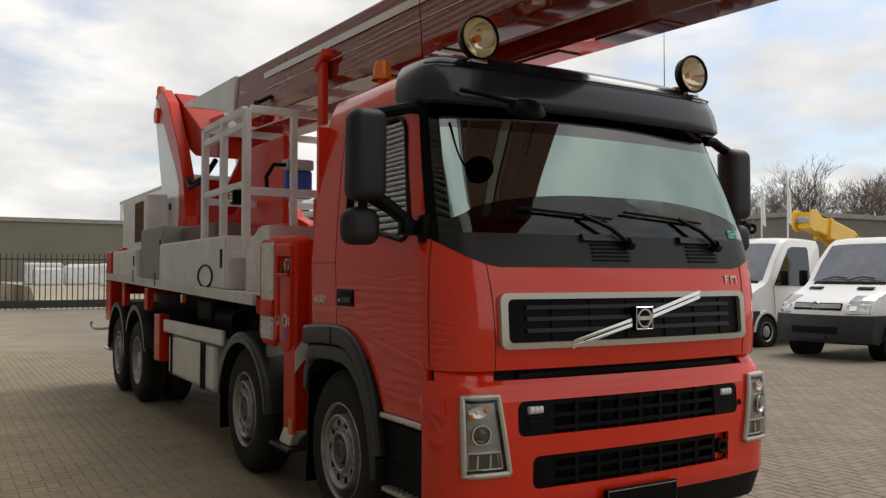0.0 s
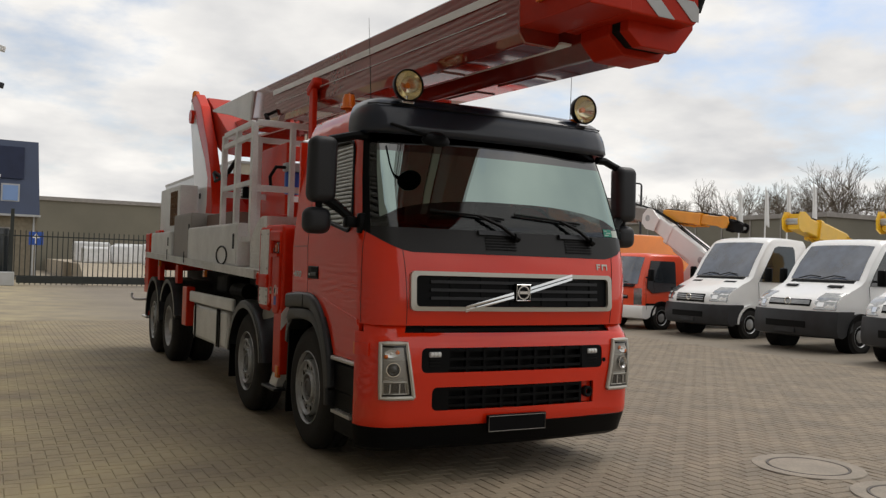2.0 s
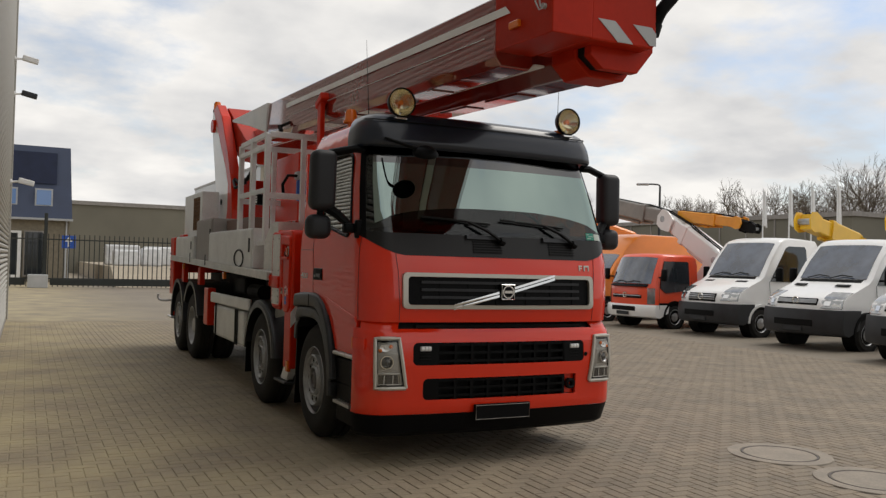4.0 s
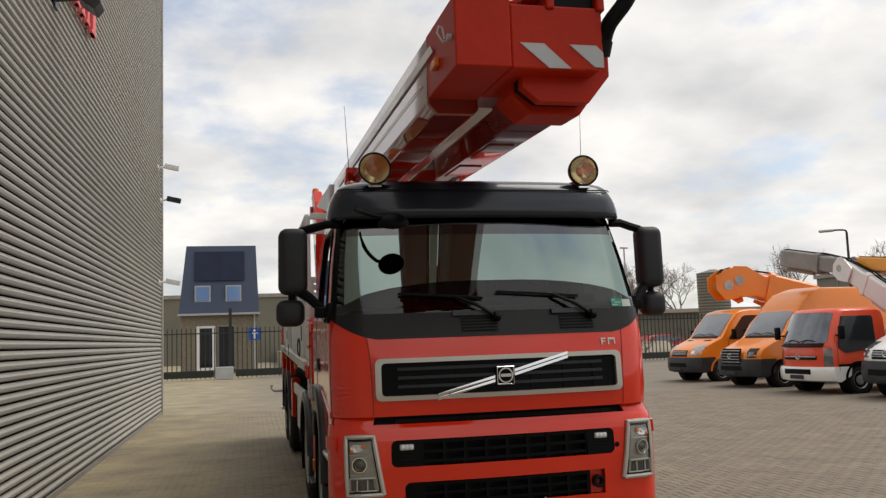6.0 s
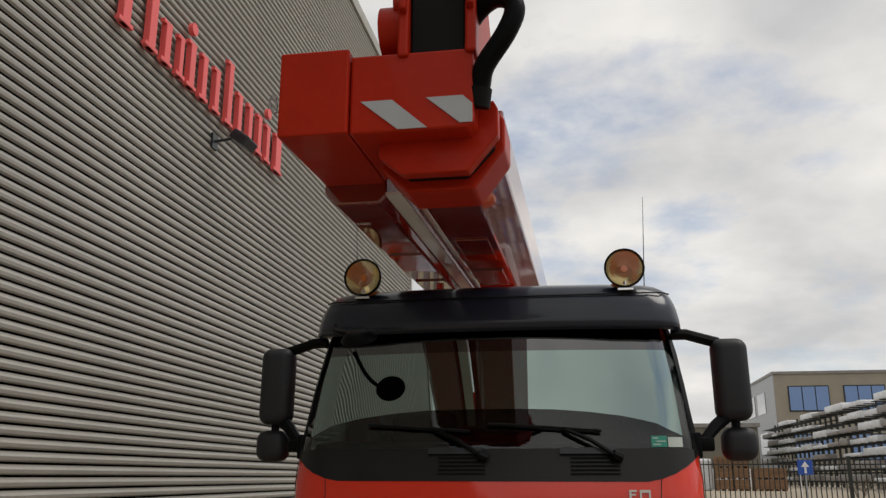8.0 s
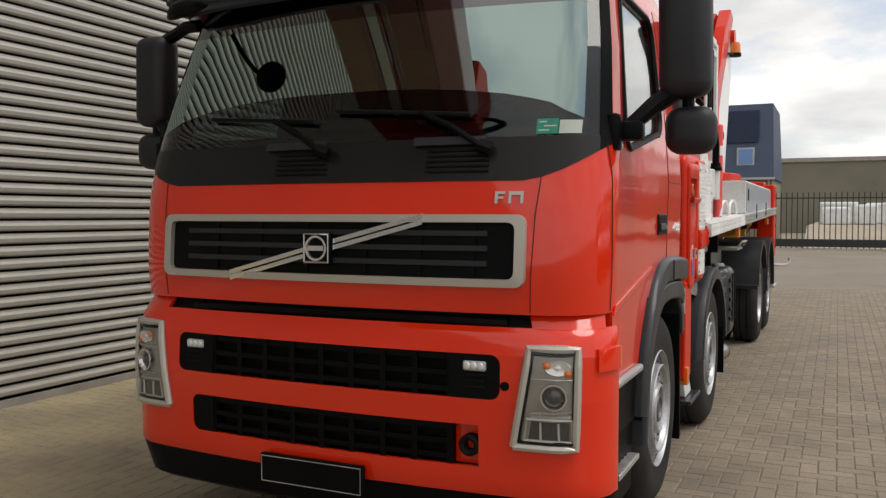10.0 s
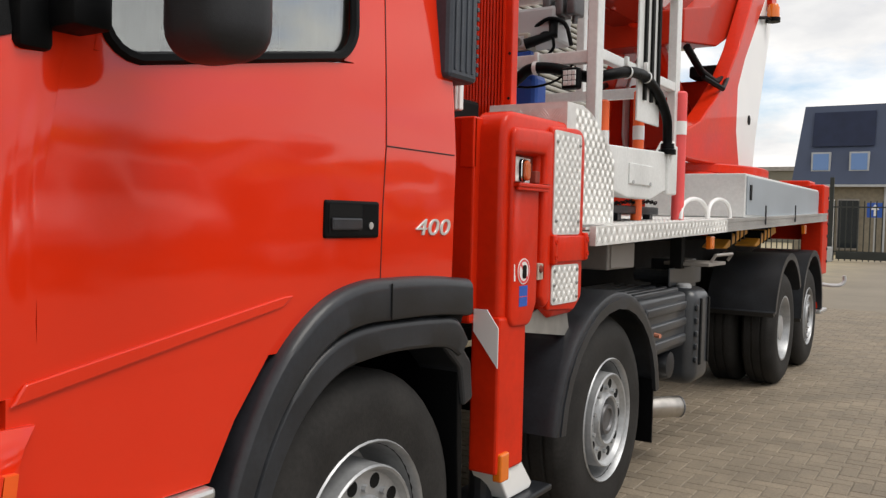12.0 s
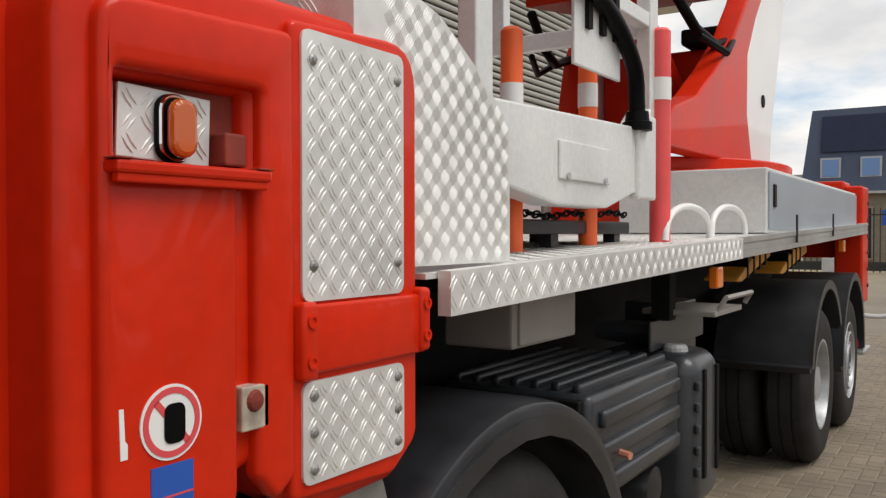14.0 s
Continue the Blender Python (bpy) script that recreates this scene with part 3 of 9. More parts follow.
bm = B()
box(bm, -90, 16, 78, 120, 0, 6.4)
w = tagged(obj("warehouse", bm, OLIVE), "long low dark olive warehouse", "building")
bm = B()
box(bm, -90.2, 16.2, 77.8, 78.2, 6.25, 6.6)
part("roof_edge", bm, MIDGREY, w)


def office():
    o = thing("office_building", "beige office building with a wide dark window", "building", (21.3, 95, 0))
    bm = B()
    box(bm, 0, 14.2, 0, 44, 0, 12.9)
    part("wall", bm, BEIGE, o)
    bm = B()
    box(bm, -0.15, 14.35, -0.15, 44.1, 12.9, 13.2)
    part("roof", bm, MIDGREY, o)
    bm = B()
    box(bm, -0.06, -0.01, 0.0, 44, 0, 12.9)
    part("side_cladding", bm, GREYBOX, o)
    for z0, z1 in ((9.0, 11.4), (4.4, 6.8)):
        for k in range(6):
            bm = B()
            box(bm, -0.12, -0.065, 5 + 6.4 * k, 9.6 + 6.4 * k, z0, z1)
            part("side_pane", bm, VANSCREEN, o)
    for x0, n, z0, z1 in ((1.4, 3, 8.8, 11.6), (7.2, 3, 8.8, 11.6), (1.4, 3, 3.6, 6.4), (7.2, 3, 3.6, 6.4)):
        bm = B()
        box(bm, x0, x0 + 1.4 * n + 0.1, -0.1, 0.1, z0, z1)
        w = part("window", bm, FENCE, o)
        for k in range(n):
            bm = B()
            box(bm, x0 + 0.12 + 1.4 * k, x0 + 1.4 + 1.4 * k, -0.14, -0.105, z0 + 0.12, z1 - 0.12)
            part("pane", bm, SKYGL, w)
    return o


office()
bm = B()
box(bm, 25.2, 27.6, 60, 66, 0, 8.6)
w = tagged(obj("tower_building", bm, BEIGE), "narrow beige stair tower behind the fence", "building")
bm = B()
box(bm, 25.05, 27.75, 59.85, 66.1, 8.45, 8.75)
part("roof_edge", bm, MIDGREY, w)
bm = B()
box(bm, 28.5, 62, 66, 74, 0, 3.5)
w = tagged(obj("low_building", bm, OLIVE), "long low flat-roofed building behind the fence", "building")
bm = B()
box(bm, 28.2, 62.3, 65.4, 74.2, 3.3, 3.65)
part("roof_edge", bm, BEIGE, w)

# raised sandy yard behind the fence
SAND = mat("pale_sandy_ground", (0.34, 0.29, 0.22), 0.9, grain=0.12, gscale=9, stain=0.15, sscale=0.5, bump=0.2, bscale=20)
RZ = 1.05
bm = B()
prism(bm, [(41.0, -0.3), (41.0, 0.02), (45.0, RZ), (92, RZ), (92, -0.3)], "x", 0.6, 24.5)
tagged(obj("ground_rise", bm, SAND), "raised sandy storage yard behind the fence", "ground", kind="structure")

# ---- the truck: nose to -y, lengthwise along y ----
truck = thing("aerial_platform_truck", "red four-axle truck with a folded telescopic work platform boom", "truck")

# cab outline by height: nose line, bow, corner radius, half width
CAB = [(1.08, 0.00, 0.05, 0.28, 1.232), (1.30, -0.03, 0.06, 0.28, 1.238), (1.56, -0.01, 0.06, 0.27, 1.241), (1.70, 0.02, 0.06, 0.26, 1.244), (1.745, 0.033, 0.06, 0.257, 1.244),
       (1.95, 0.09, 0.07, 0.24, 1.228), (2.30, 0.22, 0.08, 0.21, 1.19), (2.62, 0.34, 0.09, 0.19, 1.14), (2.78, 0.42, 0.10, 0.20, 1.10), (2.88, 0.52, 0.10, 0.24, 1.05), (2.94, 0.66, 0.10, 0.28, 0.96)]
CABREAR = 1.93
FRONT_S = [0, 0.2, 0.4, 0.6, 0.8, 0.92, 1.0]
ARC_A = [18, 36, 54, 72, 90]
SIDE_F = [0.02, 0.06, 0.35, 0.615, 0.72, 0.80, 0.98, 1.0]


def cab_point(z, col):
    """col 0..6 front, 7..11 corner, 12..19 side."""
    yc, b, r, w = table(z, CAB)
    if col < len(FRONT_S):
        s = FRONT_S[col]
        return Vector((s * (w - r), yc + b * s * s, z))
    col -= len(FRONT_S)
    if col < len(ARC_A):
        a = radians(ARC_A[col])
        return Vector((w - r + r * math.sin(a), yc + b + r * (1 - math.cos(a)), z))
    f = SIDE_F[col - len(ARC_A)]
    ys = yc + b + r
    return Vector((w if f < 0.99 else w - 0.04, ys + f * (CABREAR - ys), z))


NCOL = len(FRONT_S) + len(ARC_A) + len(SIDE_F)


def cab_patch(name, z_list, c0, c1, material, parent, sides=(1, -1), thick=0.02, out=0.0, label="", smooth=30, joined=False, low=None, high=None):
    """A patch of the cab's skin between two columns, with thickness inwards."""
    made = []
    groups = [sides] if joined else [(s,) for s in sides]
    for g in groups:
        bm = B()
        for s in g:
            rows = []
            for lay in (0, 1):
                grid = []
                for k_z, z_in in enumerate(z_list):
                    line = []
                    for c in range(c0, c1 + 1):
                        z = z_in
                        if low is not None or high is not None:
                            za = low[c] if low is not None else z_list[0]
                            zb = high[c] if high is not None else z_list[-1]
                            z = lerp(za, zb, k_z / (len(z_list) - 1))
                        p = cab_point(z, c)
                        n = Vector((p.x, p.y - 1.3, 0)) if c < 12 else Vector((1, 0, 0))
                        n.normalize()
                        p = p + n * (out - thick * lay)
                        line.append(bm.verts.new((s * p.x, p.y, p.z)))
                    grid.append(line)
                rows.append(grid)
            nz, nc = len(z_list), c1 - c0 + 1
            for i in range(nz - 1):
                for k in range(nc - 1):
                    for gr in rows:
                        bm.faces.new((gr[i][k], gr[i][k + 1], gr[i + 1][k + 1], gr[i + 1][k]))
            o, q = rows
            for i in range(nz - 1):
                for k in (0, nc - 1):
                    if not (c0 == 0 and k == 0):
                        bm.faces.new((o[i][k], o[i + 1][k], q[i + 1][k], q[i][k]))
            for k in range(nc - 1):
                for i in (0, nz - 1):
                    bm.faces.new((o[i][k], o[i][k + 1], q[i][k + 1], q[i][k]))
        if joined and c0 == 0:
            bmesh.ops.remove_doubles(bm, verts=bm.verts[:], dist=0.0005)
        made.append(part(name, bm, material, parent, label, smooth))
    return made


def zs(a, b, n):
    return [lerp(a, b, k / n) for k in range(n + 1)]


# shell: rear wall, roof rim and pillars in one
def cab_shell():
    bm = B()
    # back panel
    box(bm, -1.2, 1.2, CABREAR - 0.04, CABREAR, 1.30, 2.7)
    # floor
    box(bm, -0.9, 0.9, 0.15, 0.45, 1.15, 1.19)
    box(bm, -1.18, 1.18, 0.45, CABREAR - 0.04, 1.15, 1.19)
    return part("cab", bm, RED, truck, "red low-roof day cab")


cab = cab_shell()
cab_patch("front_panel", zs(1.15, 1.70, 5), 0, 6, RED, cab, joined=True, high={**{c: 1.70 for c in range(6)}, 6: 1.715}, label="glossy red front panel")
# the line at which red gives way to black climbs round the corner
WAIST = {**{c: 1.70 for c in range(0, 6)}, 6: 1.715, 7: 1.745, 8: 1.785, 9: 1.825, 10: 1.855, 11: 1.875, 12: 1.88}
cab_patch("corner_panel", zs(1.15, 1.76, 5), 6, 12, RED, cab, high=WAIST)
cab_patch("cowl", [1.703, 1.75, 1.80, 1.85, 1.885], 0, 9, SCUTTLE, cab, joined=True, out=0.004, label="black scuttle panel under the windscreen", low=WAIST)
SKYPANE_LOW = {0: 2.12, 1: 2.12, 2: 2.115, 3: 2.10, 4: 2.075, 5: 2.05, 6: 2.03, 7: 1.99, 8: 1.96, 9: 1.94}
cab_patch("windscreen", zs(1.885, 2.64, 4), 0, 9, GLASS, cab, joined=True, thick=0.006, high=SKYPANE_LOW, label="large clear windscreen")[0].visible_shadow = False
# added pane that carries the boosted sky reflection
cab_patch("sun_film", zs(1.885, 2.49, 6), 0, 8, SKYPANE, cab, joined=True, thick=0.006, low=SKYPANE_LOW, label="windscreen area with boosted sky reflection")[0].visible_shadow = False
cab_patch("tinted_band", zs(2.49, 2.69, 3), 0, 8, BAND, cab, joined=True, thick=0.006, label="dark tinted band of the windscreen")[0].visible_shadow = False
cab_patch("screen_edge", zs(1.885, 2.69, 7), 8, 9, GLASS, cab, thick=0.006, low=SKYPANE_LOW)
cab_patch("screen_trim", zs(1.76, 2.70, 8), 9, 10, BLACK, cab, out=0.004, low=WAIST)
cab_patch("pillar", zs(1.76, 2.70, 8), 10, 12, RED, cab, low=WAIST)
cab_patch("header", [2.69, 2.695, 2.70], 0, 9, BLACK, cab, joined=True)
cab_patch("roof_side", [2.70, 2.78, 2.84, 2.88, 2.91, 2.94], 0, 19, RED, cab, joined=True, smooth=50)
bm = B()
for s in (1, -1):
    tops = [cab_point(2.94, c) for c in range(NCOL)]
    for a, b in zip(tops, tops[1:]):
        v = [bm.verts.new((s * a.x, a.y, a.z - 0.001)), bm.verts.new((s * b.x, b.y, b.z - 0.001)), bm.verts.new((0, max(b.y, 0.7), 2.985)), bm.verts.new((0, max(a.y, 0.7), 2.985))]
        try:
            bm.faces.new(v)
        except ValueError:
            pass
bmesh.ops.remove_doubles(bm, verts=bm.verts[:], dist=0.001)
part("roof_top", bm, RED, cab, smooth=60)
# the window sill falls towards the front
SILL = {c: 1.852 + 0.145 * max(0.0, min(0.8, cab_point(1.9, c).y - 0.5)) for c in range(12, 17)}
doors = cab_patch("door", [1.15, 1.3, 1.45, 1.6, 1.72, 1.745, 1.80, 1.87], 12, 16, RED, cab, label="glossy red cab door", high=SILL)
for d, s in zip(doors, (1, -1)):
    for c0, c1 in ((12, 13), (15, 16)):
        cab_patch("window_post", zs(1.87, 2.62, 5), c0, c1, RED, cab, sides=(s,), low=SILL)
    cab_patch("window_head", [2.60, 2.64, 2.70], 12, 16, RED, cab, sides=(s,))
    cab_patch("side_window", zs(1.87, 2.60, 4), 13, 15, SGLASS, cab, sides=(s,), thick=0.005, out=-0.012, low=SILL)[0].visible_shadow = False
    corners = []
    wr = 0.11
    for col, sy, zb, sz in ((13, 1, SILL[13] + 0.002, 1), (15, -1, SILL[15] + 0.002, 1), (15, -1, 2.598, -1), (13, 1, 2.598, -1)):
        def wpt(dy, dz):
            z = zb + sz * dz
            p = cab_point(z, col)
            return Vector((s * (p.x + 0.001), p.y + sy * dy, z))
        arc = [(wr * (1 - math.sin(radians(a))), wr * (1 - math.cos(radians(a)))) for a in range(0, 91, 15)]
        corners.append([wpt(*q) for q in arc])
        bm = B()
        tip = wpt(0, 0)
        inn = Vector((-s * 0.02, 0, 0))
        for (a, b) in zip(corners[-1], corners[-1][1:]):
            v = [bm.verts.new(q) for q in (tip, a, b)]
            u = [bm.verts.new(q + inn) for q in (tip, a, b)]
            bm.faces.new(v)
            bm.faces.new(u[::-1])
            bm.faces.new((v[1], u[1], u[2], v[2]))
        bmesh.ops.remove_doubles(bm, verts=bm.verts[:], dist=0.0003)
        part("window_corner", bm, RED, cab)
    loop = [Vector((p.x + s * 0.001, p.y, p.z)) for p in corners[0][::-1] + corners[1] + corners[2][::-1] + corners[3]]
    bm = B()
    tube(bm, loop + [loop[0]], 0.015, 6)
    part("window_seal", bm, BLACK, cab, smooth=50)
    cab_patch("rear_corner", zs(1.15, 2.70, 8), 16, 19, RED, cab, sides=(s,))
    # lower skirt in front of the wheel arch
    bm = B()
    prism(bm, [(0.285, 1.152), (0.285, 0.86), (0.80, 0.86), (0.88, 1.0), (1.0, 1.152)], "x", s * 1.20, s * 1.2335, 0.0)
    part("skirt", bm, RED, cab)
    bm = B()
    box(bm, s * 1.20, s * 1.262, 0.31, 0.80, 0.822, 0.856, 0.012)
    part("sill_trim", bm, ALU, cab, "grey aluminium sill strip")
    # handle recess
    bm = B()
    box(bm, s * 1.225, s * 1.249, 1.20, 1.455, 1.455, 1.565, 0.008)
    h = part("door_handle", bm, BLACK, cab, "black plastic door handle")
    bm = B()
    box(bm, s * 1.247, s * 1.2505, 1.215, 1.365, 1.47, 1.553)
    part("handle_recess", bm, DARK, cab)
    bm = B()
    box(bm, s * 1.249, s * 1.259, 1.222, 1.36, 1.478, 1.515, 0.006)
    part("handle_pull", bm, GREYPL, cab)
    bm = B()
    cyl(bm, (s * 1.247, 1.41, 1.492), (s * 1.252, 1.41, 1.492), 0.011, 12)
    part("door_lock", bm, ALU, cab)
    # seams
    bm = B()
    def edge(z, y):
        yc, b, r, w = table(z, CAB)
        d = max(0.0, yc + b + r - y)
        return (s * (w - r + math.sqrt(r * r - d * d) + 0.0005), y, z)
    tube(bm, [edge(z, 0.265 + 0.03 * max(0, z - 1.7)) for z in [1.16, 1.30, 1.42, 1.56, 1.70, 1.745, 1.80, 1.86]], 0.0022, 5)
    part("door_gap", bm, mat("dark_red_gap_and_crease", (0.07, 0.006, 0.004), 0.6), cab)
    bm = B()
    for c in (16,):
        tube(bm, [(s * (cab_point(z, c).x + 0.0005), cab_point(z, c).y, z) for z in [1.16, 1.30, 1.56, 1.70, 1.745, 1.95, 2.30, 2.62, 2.68]], 0.0022, 5)
    part("door_gap", bm, mat("dark_red_gap_and_crease", (0.07, 0.006, 0.004), 0.6), cab)
    # thin dark red line that paints the shade of the body crease
    bm = B()
    tube(bm, [(s * 1.2445, y, 1.738) for y in (1.49, 1.7, 1.885)], 0.0024, 5)
    part("crease_line", bm, mat("dark_red_gap_and_crease", (0.07, 0.006, 0.004), 0.6), cab)
    # seam beside the front panel
    bm = B()
    tube(bm, [cab_point(z, 6) * 1.0 + Vector((0, -0.001, 0)) if s > 0 else Vector((-cab_point(z, 6).x, cab_point(z, 6).y - 0.001, z)) for z in [1.16, 1.30, 1.56, 1.70, 1.712]], 0.0024, 5)
    part("panel_seam", bm, mat("dark_red_gap_and_crease", (0.07, 0.006, 0.004), 0.6), cab)
    # lower crease
    bm = B()
    prism(bm, [(0.29, 1.135), (0.32, 1.178), (1.05, 1.302), (1.085, 1.302), (1.04, 1.272)], "x", s * 1.232, s * 1.2435, 0.004)
    part("crease", bm, RED, cab)
    # rear vent and stack guard
    if s < 0:
        continue
    bm = B()
    box(bm, s * 1.13, s * 1.252, 1.828, 2.02, 2.0, 2.70, 0.018)
    vent = part("rear_vent", bm, VENT, cab, "dark grey ribbed air vent on the cab corner")
    for k in range(4):
        bm = B()
        box(bm, s * 1.251, s * 1.2565, 1.86 + k * 0.038, 1.872 + k * 0.038, 2.03, 2.67, 0.003)
        part("vent_rib", bm, VENT, vent)
    for k in range(20):
        bm = B()
        box(bm, s * 1.19, s * 1.248, 2.018, 2.034, 2.03 + k * 0.033, 2.046 + k * 0.033, 0.003)
        part("vent_louvre", bm, VENT, vent)


# power figure on the cab side
def lettering(name, text, size, m, material, parent, depth=0.004):
    c = bpy.data.curves.new(name, "FONT")
    c.body, c.size, c.extrude = text, size, depth
    tmp = bpy.data.objects.new(name, c)
    me = bpy.data.meshes.new_from_object(tmp)
    bpy.data.objects.remove(tmp)
    me.transform(m)
    bm = B()
    bm.from_mesh(me)
    bmesh.ops.remove_doubles(bm, verts=bm.verts[:], dist=0.0002)
    bm.to_mesh(me)
    bm.free()
    me.materials.clear()
    me.materials.append(material)
    o = new(name, me)
    o.parent = parent
    return o


BADGE = mat("badge_silver", (0.66, 0.66, 0.64), 0.25, 0.35)
for s in (1, -1):
    for k, ch in enumerate("400"):
        y0 = 1.655 + 0.071 * k if s > 0 else 1.868 - 0.071 * k
        mm = Matrix.Translation((s * 1.2415, y0, 1.462)) @ Matrix(((0, 0, s, 0), (s * 1.0, 0, 0, 0), (0, 1, 0, 0), (0, 0, 0, 1))) @ Matrix(((1.75, 0.3, 0, 0), (0, 1, 0, 0), (0, 0, 1, 0), (0, 0, 0, 1)))
        tagged(lettering("badge_digit", ch, 0.078, mm, BADGE, cab), "chrome digit of the power figure on the cab side")

# cab inside
bm = B()
box(bm, -1.1, 1.1, 0.16, 0.62, 1.14, 1.93, 0.05)
box(bm, -0.5, 0.9, 0.3, 0.7, 1.85, 2.02, 0.05)
part("dashboard", bm, CABDARK, cab)
bm = B()
n = 60
pts_a = [(lerp(-1.08, 1.08, k / n), 1.84 + 0.018 * math.sin(k * 1.7) , 1.5) for k in range(n + 1)]
strip(bm, pts_a, [(x, y, 2.62) for x, y, _ in pts_a], (0, 0.01, 0))
part("curtain", bm, CREAM, cab, "cream curtain across the back of the cab", smooth=60)
for x in (-0.62, 0.62):
    bm = B()
    box(bm, x - 0.25, x + 0.25, 0.85, 1.35, 1.35, 1.62, 0.06)
    box(bm, x - 0.24, x + 0.24, 1.3, 1.45, 1.6, 2.2, 0.06)
    box(bm, x - 0.14, x + 0.14, 1.33, 1.43, 2.2, 2.38, 0.04)
    part("seat", bm, CABDARK, cab)
bm = B()
tube(bm, [Vector((0.62, 0.72, 1.98)) + Vector((math.cos(a), 0.45 * math.sin(a), 0.85 * math.sin(a))) * 0.22 for a in [2 * math.pi * k / 24 for k in range(25)]], 0.016, 6)
cyl(bm, (0.62, 0.55, 1.8), (0.62, 0.72, 1.98), 0.03, 8)
part("steering_wheel", bm, CABDARK, cab)
bm = B()
box(bm, -1.05, 1.05, 0.5, 1.85, 2.60, 2.66)
part("headlining", bm, CABDARK, cab)
def screen_y(x, z):
    yc, b, r, w = table(z, CAB)
    if x <= w - r:
        return yc + b * (x / (w - r)) ** 2
    return yc + b + r - math.sqrt(max(0.0, r * r - (x - w + r) ** 2))


for x0, x1, z0, z1, m, lab in ((0.945, 1.035, 1.893, 1.957, mat("green_sticker", (0.01, 0.22, 0.15), 0.4), "green sticker on the windscreen"), (1.04, 1.125, 1.893, 1.950, mat("pale_sticker", (0.42, 0.47, 0.42), 0.4), "pale sticker on the windscreen")):
    bm = B()
    lay = [[[bm.verts.new((lerp(x0, x1, k / 4), screen_y(lerp(x0, x1, k / 4), z) + d, z)) for k in range(5)] for z in (z0, z1)] for d in (-0.005, -0.002)]
    for g in lay:
        for k in range(4):
            bm.faces.new((g[0][k], g[0][k + 1], g[1][k + 1], g[1][k]))
    st = part("sticker", bm, m, cab, lab)
    if x0 < 1:
        bm = B()
        for q, (u0, u1) in enumerate(((0.955, 1.0), (0.975, 1.028), (0.955, 0.985))):
            z = z0 + 0.012 + 0.018 * q
            vs = [bm.verts.new((x, screen_y(x, zz) - 0.0056, zz)) for x, zz in ((u0, z), (u1, z), (u1, z + 0.006), (u0, z + 0.006))]
            bm.faces.new(vs)
        part("print_bar", bm, mat("pale_sticker", (0.42, 0.47, 0.42), 0.4), cab)

# sun visor: dark overhang round the roof's brow
def visor_line(z, w, y, back):
    """Half outline, from the middle to where it dies into the roof side."""
    half = [(0, y), (0.35 * w, y + 0.012), (0.65 * w, y + 0.035), (0.85 * w, y + 0.075), (0.94 * w, y + 0.12), (0.985 * w, y + 0.20), (w, y + 0.32), (w, back)]
    return [Vector((-x, yy, z)) for x, yy in half[:0:-1]] + [Vector((x, yy, z)) for x, yy in half]


bm = B()
rows = [visor_line(2.630, 1.200, 0.272, 0.66), visor_line(2.642, 1.205, 0.262, 0.67), visor_line(2.70, 1.200, 0.268, 0.70), visor_line(2.76, 1.188, 0.278, 0.72), visor_line(2.80, 1.175, 0.290, 0.74), visor_line(2.84, 1.158, 0.306, 0.76),
        visor_line(2.88, 1.135, 0.328, 0.78), visor_line(2.908, 1.105, 0.362, 0.80), visor_line(2.930, 1.06, 0.41, 0.82), visor_line(2.944, 1.00, 0.48, 0.84), visor_line(2.95, 0.93, 0.60, 0.86)]
th = []
for lay in (0, 1):
    grid = [[bm.verts.new(p + Vector((0, 0.025 * lay, -0.01 * lay))) for p in line] for line in rows]
    th.append(grid)
    for i in range(len(grid) - 1):
        for k in range(len(grid[0]) - 1):
            bm.faces.new((grid[i][k], grid[i][k + 1], grid[i + 1][k + 1], grid[i + 1][k]))
for i in (0, len(rows) - 1):
    for k in range(len(rows[0]) - 1):
        bm.faces.new((th[0][i][k], th[0][i][k + 1], th[1][i][k + 1], th[1][i][k]))
part("sun_visor", bm, NAVY, cab, "dark navy sun visor above the windscreen", smooth=50)
bm = B()
tube(bm, [Vector((p.x, p.y - 0.004, p.z + 0.004 + 0.02 * (abs(p.x) / 1.1) ** 4)) for p in visor_line(2.835, 1.150, 0.300, 0.6)[2:-2]], 0.005, 5)
part("visor_seam", bm, DARK, cab)


# ---- grille and front ----
def front_y(x, z):
    yc, b, r, w = table(z, CAB)
    s = min(1, abs(x) / (w - r))
    return yc + b * s * s


def bowed(bm, poly, depth, off=0.0, n=1):
    """A polygon of (x, z) laid on the bowed front, proud by off, thick by depth."""
    lo = [bm.verts.new((x, front_y(x, z) - off, z)) for x, z in poly]
    hi = [bm.verts.new((x, front_y(x, z) - off - depth, z)) for x, z in poly]
    k = len(poly)
    bm.faces.new(lo)
    bm.faces.new(hi[::-1])
    for i in range(k):
        bm.faces.new((lo[i], hi[i], hi[(i + 1) % k], lo[(i + 1) % k]))


def frame_on_front(bm, outer, inner, depth, off):
    n = len(outer)
    rings = []
    for pts, d in ((outer, off), (outer, off + depth), (inner, off + depth), (inner, off)):
        rings.append([bm.verts.new((x, front_y(x, z) - d, z)) for x, z in pts])
    for a, b in ((0, 1), (1, 2), (2, 3), (3, 0)):
        for i in range(n):
            j = (i + 1) % n
            bm.faces.new((rings[a][i], rings[a][j], rings[b][j], rings[b][i]))


